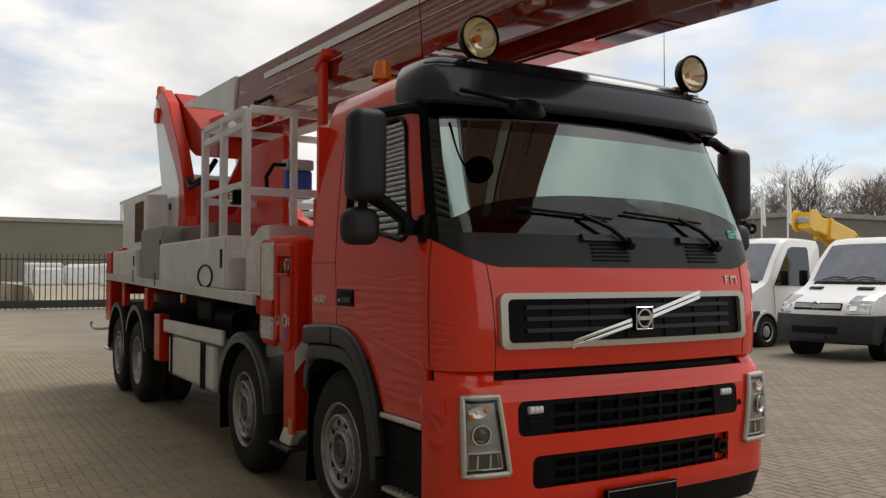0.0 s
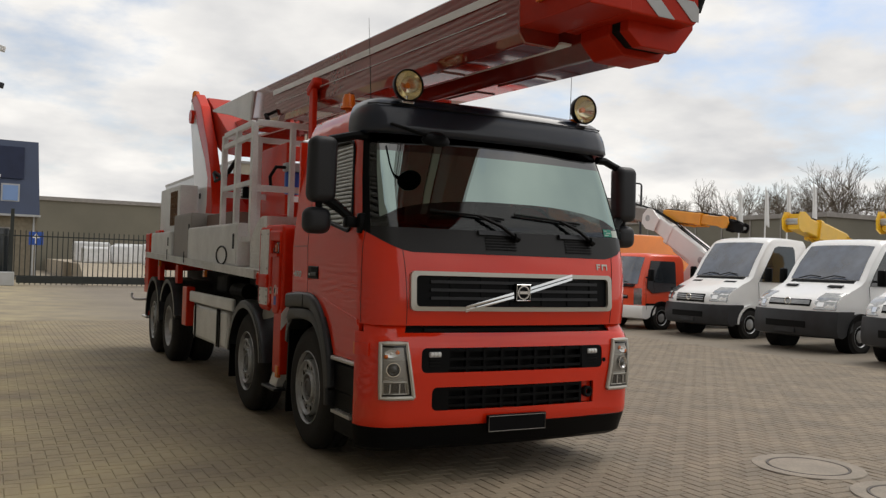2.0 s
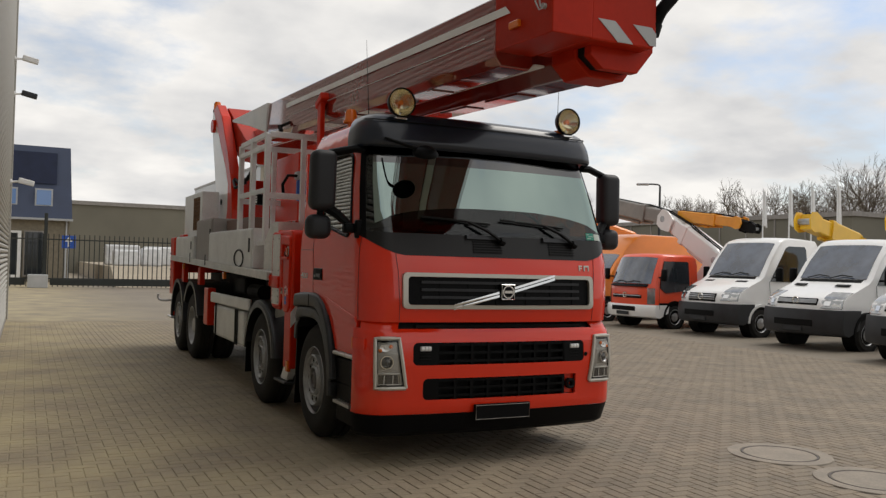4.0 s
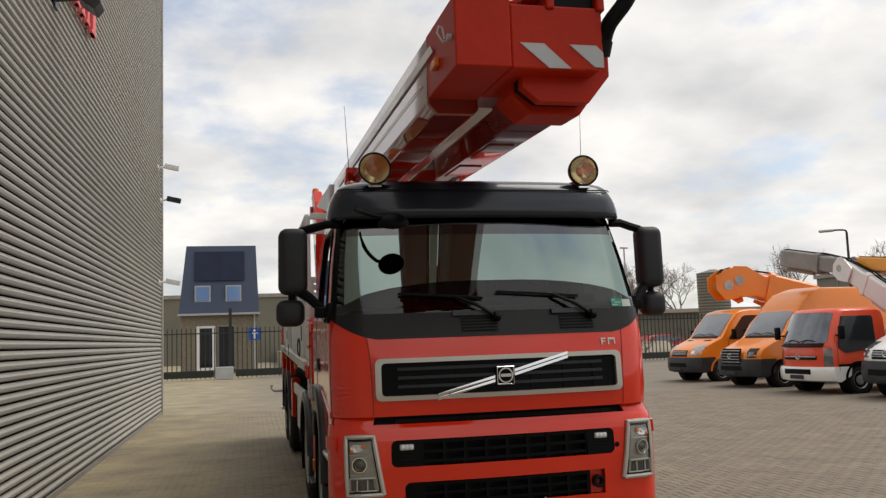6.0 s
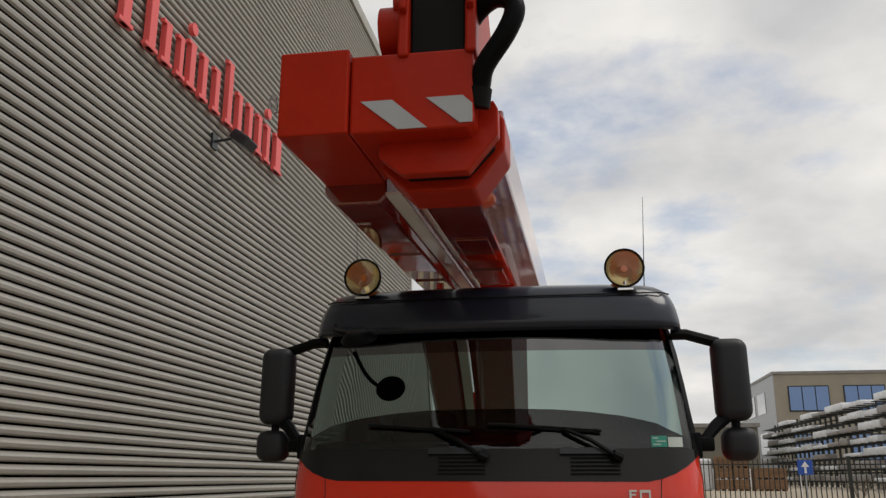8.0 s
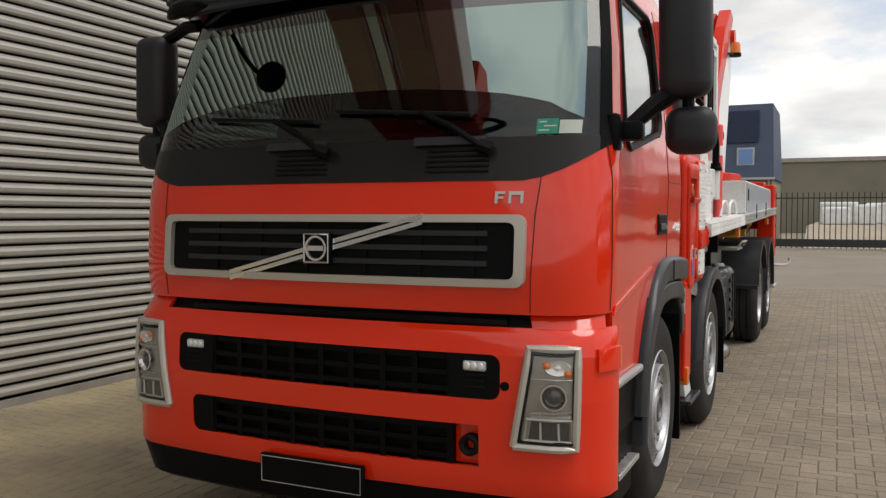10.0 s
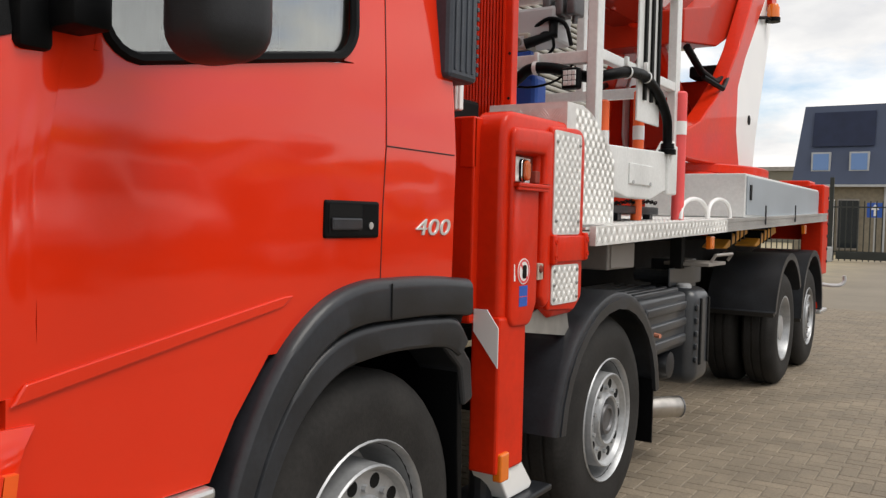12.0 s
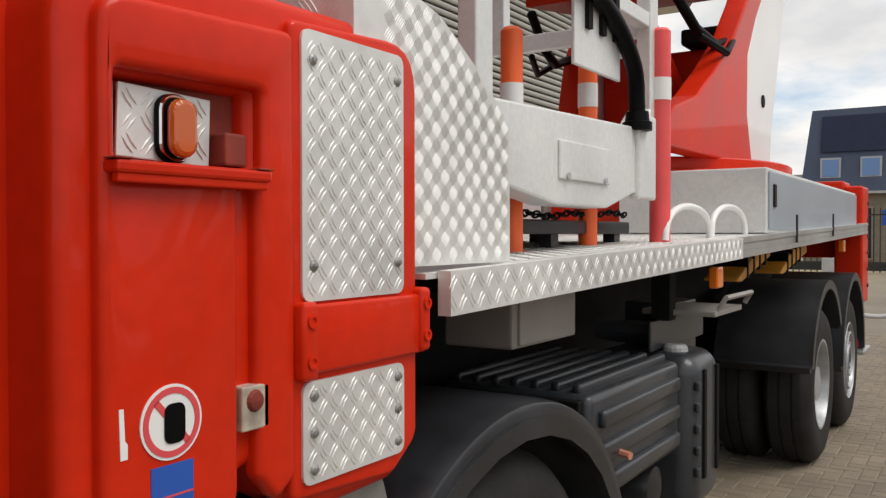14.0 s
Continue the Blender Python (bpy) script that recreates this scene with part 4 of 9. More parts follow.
def dense_rrect(cx, cz, w, h, r):
    base = rrect(cx, cz, w, h, r, 3)
    out = []
    for i, p in enumerate(base):
        q = base[(i + 1) % len(base)]
        out.append(p)
        L = abs(q[0] - p[0])
        m = 10 if L > 0.5 else 1
        for k in range(1, m):
            out.append((lerp(p[0], q[0], k / m), lerp(p[1], q[1], k / m)))
    return out


GZ0, GZ1, GW = 1.262, 1.560, 0.94
bm = B()
frame_on_front(bm, dense_rrect(0, (GZ0 + GZ1) / 2, 2 * GW, GZ1 - GZ0, 0.04), dense_rrect(0, (GZ0 + GZ1) / 2, 2 * GW - 0.085, GZ1 - GZ0 - 0.065, 0.03), 0.03, 0.0)
grille = part("grille", bm, SILVER, truck, "silver grille frame with black slats", smooth=30)
bm = B()
for k in range(10):
    x0, x1 = lerp(-GW + 0.045, GW - 0.045, k / 10), lerp(-GW + 0.045, GW - 0.045, (k + 1) / 10)
    bowed(bm, [(x0, GZ0 + 0.034), (x1, GZ0 + 0.034), (x1, GZ1 - 0.034), (x0, GZ1 - 0.034)], 0.004, 0.001)
part("mesh_panel", bm, BLACK, grille)
for k in range(3):
    z = GZ0 + 0.085 + k * 0.062
    bm = B()
    for q in range(8):
        x0, x1 = lerp(-0.78, 0.78, q / 8), lerp(-0.78, 0.78, (q + 1) / 8)
        bowed(bm, [(x0, z), (x1, z), (x1, z + 0.022), (x0, z + 0.022)], 0.016, 0.004)
    part("slat", bm, MIRPL, grille)
for x in (-0.62, -0.36, -0.1, 0.2, 0.46, 0.7):
    bm = B()
    bowed(bm, [(x, GZ0 + 0.04), (x + 0.03, GZ0 + 0.04), (x + 0.03, GZ1 - 0.04), (x, GZ1 - 0.04)], 0.008, 0.004)
    part("rib", bm, BLACK, grille)
bm = B()
for x0, x1 in ((-0.50, -0.075), (0.075, 0.50)):
    zc = lambda x: (GZ0 + GZ1) / 2 + x * 0.265
    for dz in (-0.016, 0.012):
        bowed(bm, [(x0, zc(x0) + dz - 0.010), (x1, zc(x1) + dz - 0.010), (x1, zc(x1) + dz + 0.010), (x0, zc(x0) + dz + 0.010)], 0.012, 0.022)
part("diagonal_bar", bm, CHROME, grille, "chrome diagonal bar")
bm = B()
box(bm, -0.068, 0.068, -0.072, -0.035, 1.411 - 0.068, 1.411 + 0.068, 0.008)
badge = part("badge", bm, BLACK, grille, "black and chrome badge")
bm = B()
lathe(bm, [(0, 0.042), (0.008, 0.046), (0.008, 0.056), (0, 0.058)], (0, -0.072, 1.411), (0, -1, 0), 20)
box(bm, -0.04, 0.04, -0.08, -0.073, 1.40, 1.422)
tube(bm, [(x, -0.075, z) for x, z in ((-0.062, 1.349), (0.062, 1.349), (0.062, 1.473), (-0.062, 1.473), (-0.062, 1.349))], 0.005, 5)
o = part("badge_ring", bm, CHROME, grille)
# small chrome model mark, as plain bars
bm = B()
for x0, x1, z0, z1 in ((0.800, 0.812, 1.605, 1.655), (0.812, 0.842, 1.644, 1.655), (0.812, 0.836, 1.625, 1.634), (0.858, 0.869, 1.605, 1.655), (0.908, 0.919, 1.605, 1.655), (0.869, 0.908, 1.640, 1.655)):
    bowed(bm, [(x0, z0), (x1, z0), (x1, z1), (x0, z1)], 0.006, 0.001)
part("model_mark", bm, SILVER, cab)

# near-black panel that paints the shade in the gap between cab and bumper
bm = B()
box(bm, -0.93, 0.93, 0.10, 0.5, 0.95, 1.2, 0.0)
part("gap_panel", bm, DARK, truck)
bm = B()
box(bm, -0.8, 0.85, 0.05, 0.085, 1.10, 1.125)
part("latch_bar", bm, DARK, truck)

# ---- bumper ----
BUM = [(0.20, 0.10, 0.05, 0.22, 1.20), (0.24, 0.03, 0.05, 0.24, 1.235), (0.40, -0.035, 0.06, 0.26, 1.26), (0.42, -0.045, 0.06, 0.26, 1.262), (0.80, -0.055, 0.06, 0.26, 1.265),
       (1.00, -0.045, 0.06, 0.26, 1.262), (1.06, -0.028, 0.06, 0.265, 1.256), (1.095, -0.006, 0.06, 0.27, 1.246), (1.15, 0.022, 0.06, 0.28, 1.234), (1.18, 0.040, 0.06, 0.28, 1.226)]


def bum_point(z, u, s=1, off=0.0):
    """u 0..1 across the front, 1..2 round the corner, 2..3 along the side."""
    yc, b, r, w = table(z, BUM)
    if u <= 1:
        p = Vector((u * (w - r), yc + b * u * u, z))
        n = Vector((0.12 * u, -1, 0))
    elif u <= 2:
        a = radians(90 * (u - 1))
        p = Vector((w - r + r * math.sin(a), yc + b + r * (1 - math.cos(a)), z))
        n = Vector((math.sin(a), -math.cos(a), 0))
    else:
        p = Vector((w, yc + b + r + (u - 2) * 0.12, z))
        n = Vector((1, 0, 0))
    p = p + n.normalized() * off
    return Vector((s * p.x, p.y, p.z))


US = [0, 0.25, 0.5, 0.7, 0.80, 0.94, 1.0, 1.2, 1.4, 1.6, 1.8, 2.0, 2.12]


def bum_patch(name, zl, ul, material, parent, sides=(1, -1), thick=0.02, off=0.0, joined=True, label="", smooth=35):
    made = []
    for g in ([sides] if joined else [(q,) for q in sides]):
        bm = B()
        for s in g:
            lay = []
            for d in (off, off - thick):
                lay.append([[bm.verts.new(bum_point(z, u, s, d)) for u in ul] for z in zl])
            for gr in lay:
                for i in range(len(zl) - 1):
                    for k in range(len(ul) - 1):
                        bm.faces.new((gr[i][k], gr[i][k + 1], gr[i + 1][k + 1], gr[i + 1][k]))
            o, q = lay
            for i in range(len(zl) - 1):
                for k in (0, len(ul) - 1):
                    if ul[k] != 0:
                        bm.faces.new((o[i][k], o[i + 1][k], q[i + 1][k], q[i][k]))
            for k in range(len(ul) - 1):
                for i in (0, len(zl) - 1):
                    bm.faces.new((o[i][k], o[i][k + 1], q[i][k + 1], q[i][k]))
        bmesh.ops.remove_doubles(bm, verts=bm.verts[:], dist=0.0004)
        made.append(part(name, bm, material, parent, label, smooth))
    return made


bumper = bum_patch("bumper", [0.205, 0.24, 0.33, 0.395], US, BLACK, truck, label="black lower bumper lip")[0]
bum_patch("bumper_band", [0.40, 0.42, 0.47, 0.515], US, RED, bumper, label="glossy red bumper panel")
bum_patch("bumper_band", [0.69, 0.75, 0.80], US, RED, bumper)
bum_patch("bumper_band", [0.985, 1.02, 1.06, 1.08, 1.095], US, RED, bumper)
bum_patch("bumper_shoulder", [1.093, 1.11, 1.13, 1.15, 1.17], [0.985, 1.05, 1.15, 1.25, 1.35, 1.45, 1.55, 1.65, 1.74], RED, bumper, joined=False)
# near-black sheet as the shade in the gap over the bumper corner
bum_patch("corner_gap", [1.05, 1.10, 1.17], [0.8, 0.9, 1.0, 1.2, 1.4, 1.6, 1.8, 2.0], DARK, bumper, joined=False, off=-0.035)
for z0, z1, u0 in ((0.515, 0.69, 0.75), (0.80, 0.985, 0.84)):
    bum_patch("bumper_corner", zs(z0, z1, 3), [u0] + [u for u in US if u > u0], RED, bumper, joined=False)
    # recessed black grid, before a near-black sheet for the shade in the slot
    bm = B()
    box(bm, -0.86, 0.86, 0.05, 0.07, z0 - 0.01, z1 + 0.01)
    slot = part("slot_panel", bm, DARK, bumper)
    for k in range(3):
        z = lerp(z0 + 0.02, z1 - 0.03, k / 2)
        bum_patch("slot_slat", [z, z + 0.022], [0, 0.25, 0.5, 0.62], BLACK, bumper, thick=0.03, off=-0.012)
    for u in (-0.62, -0.46, -0.31, -0.155, 0.0, 0.155, 0.31, 0.46, 0.62):
        p = bum_point((z0 + z1) / 2, abs(u), 1 if u >= 0 else -1, -0.01)
        bm = B()
        box(bm, p.x - 0.013, p.x + 0.013, p.y, p.y + 0.04, z0, z1)
        part("slot_post", bm, BLACK, bumper)
    us0, us1 = 0.62, 0.84 if z0 > 0.6 else 0.75
    for s in (1, -1):
        if z0 < 0.6 and s > 0:
            continue
        for zc, sz in ((z0, 1), (z1, -1)):
            bm = B()
            rr = 0.042
            arc = [(u0 - rr * (1 - math.sin(radians(a))), zc + sz * rr * (1 - math.cos(radians(a)))) for a in range(0, 91, 15)]
            lay = [[bm.verts.new(bum_point(z, u, s, d)) for u, z in [(u0 + 0.002, zc - sz * 0.002)] + arc] for d in (0.0006, -0.018)]
            for g in lay:
                for k in range(1, len(g) - 1):
                    bm.faces.new((g[0], g[k], g[k + 1]))
            for k in range(1, len(arc)):
                bm.faces.new((lay[0][k], lay[0][k + 1], lay[1][k + 1], lay[1][k]))
            part("slot_fillet", bm, RED, bumper)
    for s in (1, -1):
        if z0 < 0.6 and s > 0:
            continue
        bum_patch("slot_cheek", zs(z0, z1, 2), [us0, 0.7, us1], BLACK, bumper, sides=(s,), off=-0.004)
for s in (1, -1):
    p = bum_point(0.93, 0.73, s)
    bm = B()
    box(bm, p.x - 0.05, p.x + 0.05, p.y - 0.008, p.y + 0.02, 0.915, 0.955, 0.008)
    ml = part("marker_lamp", bm, GREYBOX, bumper, "small clear marker lamp")
    for k in (-1, 0, 1):
        bm = B()
        lathe(bm, [(0, 0.016), (0.004, 0.012), (0.006, 0)], (p.x + 0.03 * k, p.y - 0.008, 0.937), (0, -1, 0), 10)
        part("lens", bm, ALUW, ml)
    for z in (0.845, 0.87, 0.895):
        bm = B()
        box(bm, p.x - 0.05, p.x + 0.045, p.y - 0.006, p.y + 0.01, z, z + 0.008, 0.002)
        part("cheek_rib", bm, DARK, bumper)
# tow eye where the cover is missing
p = bum_point(0.6, 0.68, 1)
bm = B()
box(bm, p.x - 0.06, p.x + 0.075, p.y + 0.05, p.y + 0.06, 0.515, 0.69)
part("tow_recess", bm, RED, bumper)
bm = B()
lathe(bm, [(0, 0.022), (0.04, 0.022), (0.048, 0.036), (0.04, 0.046), (0, 0.046)], (p.x + 0.025, p.y + 0.05, 0.6), (0, -1, 0), 16)
part("tow_eye", bm, DARK, bumper)
# plate, unlettered
bm = B()
box(bm, -0.30, 0.24, -0.088, -0.06, 0.335, 0.47, 0.006)
pl = part("plate_holder", bm, BLACK, bumper, "empty black number plate holder")
bm = B()
tube(bm, [(x, -0.09, z) for x, z in ((-0.29, 0.345), (0.23, 0.345), (0.23, 0.46), (-0.29, 0.46), (-0.29, 0.345))], 0.0025, 5)
part("holder_edge", bm, MIDGREY, bumper)

# headlamps and side parts of the bumper
LAMPGREY = mat("lamp_inner_grey", (0.36, 0.345, 0.31), 0.3, 0.4, stain=0.1, sscale=8)
for s in (1, -1):
    def hl(z, t, off=0.0):
        """t 0..1 across the lamp, which leans inwards upwards."""
        k = (z - 0.62) / 0.40
        return bum_point(z, lerp(lerp(0.90, 0.965, k), lerp(1.36, 1.38, k), t), s, off)
    ts = [0, 0.25, 0.5, 0.75, 1]
    zl = zs(0.62, 1.02, 6)
    bm = B()
    gr = [[bm.verts.new(hl(z, t, 0.004)) for t in ts] for z in zl]
    for i in range(6):
        for k in range(4):
            bm.faces.new((gr[i][k], gr[i][k + 1], gr[i + 1][k + 1], gr[i + 1][k]))
    lamp = part("headlamp", bm, LAMPGREY, truck, "clear headlamp in a silver surround", smooth=40)
    bm = B()
    path = [hl(0.62, t, 0.012) for t in ts] + [hl(z, 1, 0.012) for z in zl[1:]] + [hl(1.02, t, 0.012) for t in ts[::-1][1:]] + [hl(z, 0, 0.012) for z in zl[::-1][1:]]
    tube(bm, path, 0.018, 8)
    part("surround", bm, SILVER, lamp)
    bm = B()
    mid = (hl(0.82, 0.5, 0.02))
    tube(bm, [lerp(p, mid, 0.11) for p in path], 0.0095, 6)
    part("gasket", bm, BLACK, lamp)
    bm = B()
    gr = [[bm.verts.new(hl(z, t, 0.024)) for t in ts] for z in zl]
    for i in range(6):
        for k in range(4):
            bm.faces.new((gr[i][k], gr[i][k + 1], gr[i + 1][k + 1], gr[i + 1][k]))
    part("lens", bm, LENS, lamp, smooth=40).visible_shadow = False
    c = hl(0.83, 0.5, 0.006)
    nrm = (hl(0.83, 0.5, 0.1) - hl(0.83, 0.5, 0)).normalized()
    bm = B()
    lathe(bm, [(0.0, 0.056), (0.016, 0.054), (0.016, 0.047), (0.004, 0.040), (0.0, 0.036)], c, nrm, 24)
    pj = part("projector", bm, CHROME, lamp, "chrome projector lamp", smooth=30)
    bm = B()
    lathe(bm, [(0.001, 0.037), (0.010, 0.030), (0.016, 0.015), (0.017, 0.0)], c, nrm, 20)
    part("projector_lens", bm, mat("lens_grey", (0.06, 0.06, 0.058), 0.08, 0.3, 0.8), lamp, smooth=60)
    # reflector bowl with a bright ribbed strip below it
    bm = B()
    for k in range(9):
        a0, a1 = 0.10 + 0.088 * k, 0.10 + 0.088 * k + 0.06
        for zr in (0.742, 0.760):
            dz = 0.010 * (a0 - 0.5)
            q = [bm.verts.new(hl(z + dz, t, o)) for z, t, o in ((zr, a0, 0.007), (zr, a1, 0.007), (zr + 0.012, a1 + 0.03, 0.014), (zr + 0.012, a0 + 0.03, 0.014))]
            bm.faces.new(q)
    tagged(part("ribbed_reflector", bm, mat("bright_reflector", (0.85, 0.85, 0.83), 0.22, 0.6), lamp), kind="stuff")
    bm = B()
    c2 = hl(0.945, 0.55, 0.006)
    lathe(bm, [(0.0, 0.056), (0.008, 0.050), (0.003, 0.030), (0.0, 0.014), (0.012, 0.010), (0.014, 0.0)], c2, nrm, 18)
    for v in bm.verts:
        v.co.z = c2.z + (v.co.z - c2.z) * 0.6
    part("reflector", bm, mat("bright_reflector", (0.85, 0.85, 0.83), 0.22, 0.6), lamp, smooth=60)
    bm = B()
    tube(bm, [hl(0.898, t, 0.010) for t in ts], 0.003, 5)
    part("divider", bm, SILVER, lamp)
    for t, z in ((0.30, 0.955), (0.78, 0.925)):
        c = hl(z, t, 0.006)
        bm = B()
        lathe(bm, [(0.004, 0.018), (0.012, 0.013), (0.018, 0)], c, nrm, 10)
        part("indicator_bulb", bm, AMBER, lamp, "amber indicator bulb")
    bm = B()
    gr = [[bm.verts.new(hl(z, t, 0.008)) for t in (0.12, 0.5, 0.86)] for z in (0.65, 0.728)]
    for k in range(2):
        bm.faces.new((gr[0][k], gr[0][k + 1], gr[1][k + 1], gr[1][k]))
    part("lower_lamp", bm, mat("lens_grey", (0.06, 0.06, 0.058), 0.08, 0.3, 0.8), lamp)
    bm = B()
    tube(bm, [hl(0.648, 0.08, 0.012), hl(0.648, 0.5, 0.012), hl(0.648, 0.92, 0.012), hl(0.736, 0.90, 0.012), hl(0.736, 0.5, 0.012), hl(0.736, 0.08, 0.012), hl(0.648, 0.08, 0.012)], 0.007, 6)
    part("lower_lamp_frame", bm, SILVER, lamp)
    for t in (0.24, 0.62):
        bm = B()
        tube(bm, [hl(0.655, t + 0.03, 0.012), hl(0.725, t, 0.012)], 0.005, 5)
        part("lamp_fin", bm, mat("bright_reflector", (0.85, 0.85, 0.83), 0.22, 0.6), lamp)
    # corner spoiler and red side indicator block
    bum_patch("side_block", [0.925, 0.95, 0.985, 1.015], [1.60, 1.66, 1.75, 1.85, 1.95], RED, bumper, sides=(s,), off=0.014, thick=0.03)
    bum_patch("side_indicator", [0.925, 0.97, 1.015], [1.953, 2.0, 2.06], mat("red_amber_lens", (0.80, 0.10, 0.01), 0.15, 0, 0.5), bumper, sides=(s,), off=0.015, thick=0.03, label="amber side indicator lens")
    # round plug beside the headlamp
    if s > 0:
        pk = bum_point(0.86, 0.86, s)
        bm = B()
        cyl(bm, (pk.x, pk.y + 0.01, pk.z), (pk.x, pk.y - 0.004, pk.z), 0.019, 14)
        part("plug", bm, BLACK, bumper)
    # steps
    bm = B()
    box(bm, s * 0.95, s * 1.22, 0.32, 0.84, 0.58, 0.80, 0.015)
    box(bm, s * 0.95, s * 1.20, 0.40, 0.84, 0.24, 0.58, 0.015)
    st = part("step_box", bm, BLACK, truck, "black cab step")
    bm = B()
    box(bm, s * 0.98, s * 1.245, 0.40, 0.80, 0.40, 0.425, 0.004)
    for k in range(6):
        box(bm, s * 1.0, s * 1.24, 0.43 + 0.06 * k, 0.45 + 0.06 * k, 0.425, 0.434)
    part("tread", bm, ALU, st, "grey aluminium step tread")

# ---- wheels ----


def wheel(y, s, x_out, dual=False, z=0.52, r=0.52):
    """A wheel with its outer tyre wall at x_out."""
    ax = Vector((s, 0, 0))
    c = Vector((s * x_out, y, z))
    w = 0.30
    bm = B()
    for off in ((0, -0.34) if dual else (0,)):
        lathe(bm, [(off - 0.03, 0.30), (off, 0.315), (off + 0.0, 0.33), (off + 0.012, 0.40), (off + 0.004, r - 0.07), (off - 0.02, r - 0.03), (off - 0.045, r - 0.008), (off - 0.06, r),
                   (off - 0.10, r), (off - 0.105, r - 0.012), (off - 0.115, r - 0.012), (off - 0.12, r), (off - 0.18, r), (off - 0.185, r - 0.012), (off - 0.195, r - 0.012), (off - 0.20, r),
                   (off - w + 0.045, r), (off - w + 0.02, r - 0.03), (off - w, 0.40), (off - w + 0.02, 0.30)], c, ax, 48)
    t = part("wheel", bm, RUBBER, truck, "black truck tyre on a silver steel rim", smooth=30)
    bm = B()
    if dual:
        prof = [(-0.03, 0.305), (0.0, 0.318), (0.0, 0.30), (-0.03, 0.285), (-0.12, 0.27), (-0.145, 0.24), (-0.15, 0.165), (-0.10, 0.155), (-0.06, 0.12), (-0.05, 0.0)]
    else:
        prof = [(-0.03, 0.305), (0.0, 0.318), (0.006, 0.313), (-0.004, 0.305), (-0.04, 0.300), (-0.19, 0.290), (-0.20, 0.250), (-0.04, 0.243), (0.008, 0.240), (0.014, 0.234), (0.010, 0.226), (-0.014, 0.214), (-0.018, 0.140), (0.004, 0.132), (0.010, 0.122), (0.002, 0.112), (-0.05, 0.106), (-0.06, 0.0)]
    lathe(bm, prof, c, ax, 40)
    part("rim", bm, RIM, t, smooth=35)
    bm = B()
    bm.free()
    d = -0.148 if dual else -0.0175
    for k in range(10):
        a = 2 * math.pi * k / 10
        q = c + Vector((s * d, math.cos(a) * (0.195 if dual else 0.186), math.sin(a) * (0.195 if dual else 0.186)))
        bm = B()
        cyl(bm, q - ax * 0.01, q + ax * 0.0035, 0.023 if dual else 0.025, 14)
        part("rim_hole", bm, DARK, t)
    bm = B()
    for k in range(10):
        a = 2 * math.pi * (k + 0.5) / 10
        q = c + Vector((s * (d - 0.005), math.cos(a) * (0.165 if not dual else 0.2), math.sin(a) * (0.165 if not dual else 0.2)))
        cyl(bm, q, q + ax * (0.020 if dual else 0.022), 0.012, 6)
    tagged(part("wheel_nut_ring", bm, RIM, t), kind="stuff")
    bm = B()
    if dual:
        cyl(bm, c + ax * (-0.05), c + ax * (-0.03), 0.12, 20)
    else:
        lathe(bm, [(-0.061, 0.108), (-0.058, 0.108), (-0.050, 0.088), (-0.010, 0.082), (0.004, 0.074), (0.006, 0.058), (-0.004, 0.050), (-0.004, 0.0)], c, ax, 20)
    part("hub_cap", bm, HUB if not dual else RIM, t, smooth=30)
    return t


Y1, Y2, Y3, Y4 = 1.47, 3.50, 8.15, 9.50
for s in (1, -1):
    for y in (Y1, Y2):
        wheel(y, s, 1.21, z=0.50, r=0.535)
    for y in (Y3, Y4):
        wheel(y, s, 1.20, y == Y3, z=0.515, r=0.55)


def arch_points(yc, zc, ry, rz, a0, a1, n=14):
    return [(yc - ry * math.cos(radians(lerp(a0, a1, k / n))), zc + rz * math.sin(radians(lerp(a0, a1, k / n)))) for k in range(n + 1)]


def flow(pts, n=4):
    """A smooth line through a row of points."""
    out = []
    for i in range(len(pts) - 1):
        p0, p1, p2, p3 = (Vector(pts[max(0, min(len(pts) - 1, j))]) for j in (i - 1, i, i + 1, i + 2))
        for k in range(n):
            t = k / n
            out.append(tuple(0.5 * ((2 * p1) + (p2 - p0) * t + (2 * p0 - 5 * p1 + 4 * p2 - p3) * t * t + (3 * p1 - p0 - 3 * p2 + p3) * t ** 3)))
    return out + [tuple(pts[-1])]


def band(bm, outer, inner, x_in, x_out, s, r=0.022):
    """A moulded arch: rounded outer edge, from the inside x_in to the face x_out."""
    rows = [(0, x_in), (0, x_out - r), (0.04, x_out - r * 0.45), (0.14, x_out - r * 0.08), (0.25, x_out), (0.86, x_out), (0.96, x_out - r * 0.3), (1.0, x_out - r), (1.0, x_in)]
    grid = [[bm.verts.new((s * x, lerp(a[0], b[0], k), lerp(a[1], b[1], k))) for a, b in zip(outer, inner)] for k, x in rows]
    m = len(outer)
    for i in range(len(rows)):
        j = (i + 1) % len(rows)
        for k in range(m - 1):
            bm.faces.new((grid[i][k], grid[i][k + 1], grid[j][k + 1], grid[j][k]))
    bm.faces.new([g[0] for g in grid])
    bm.faces.new([g[-1] for g in grid][::-1])


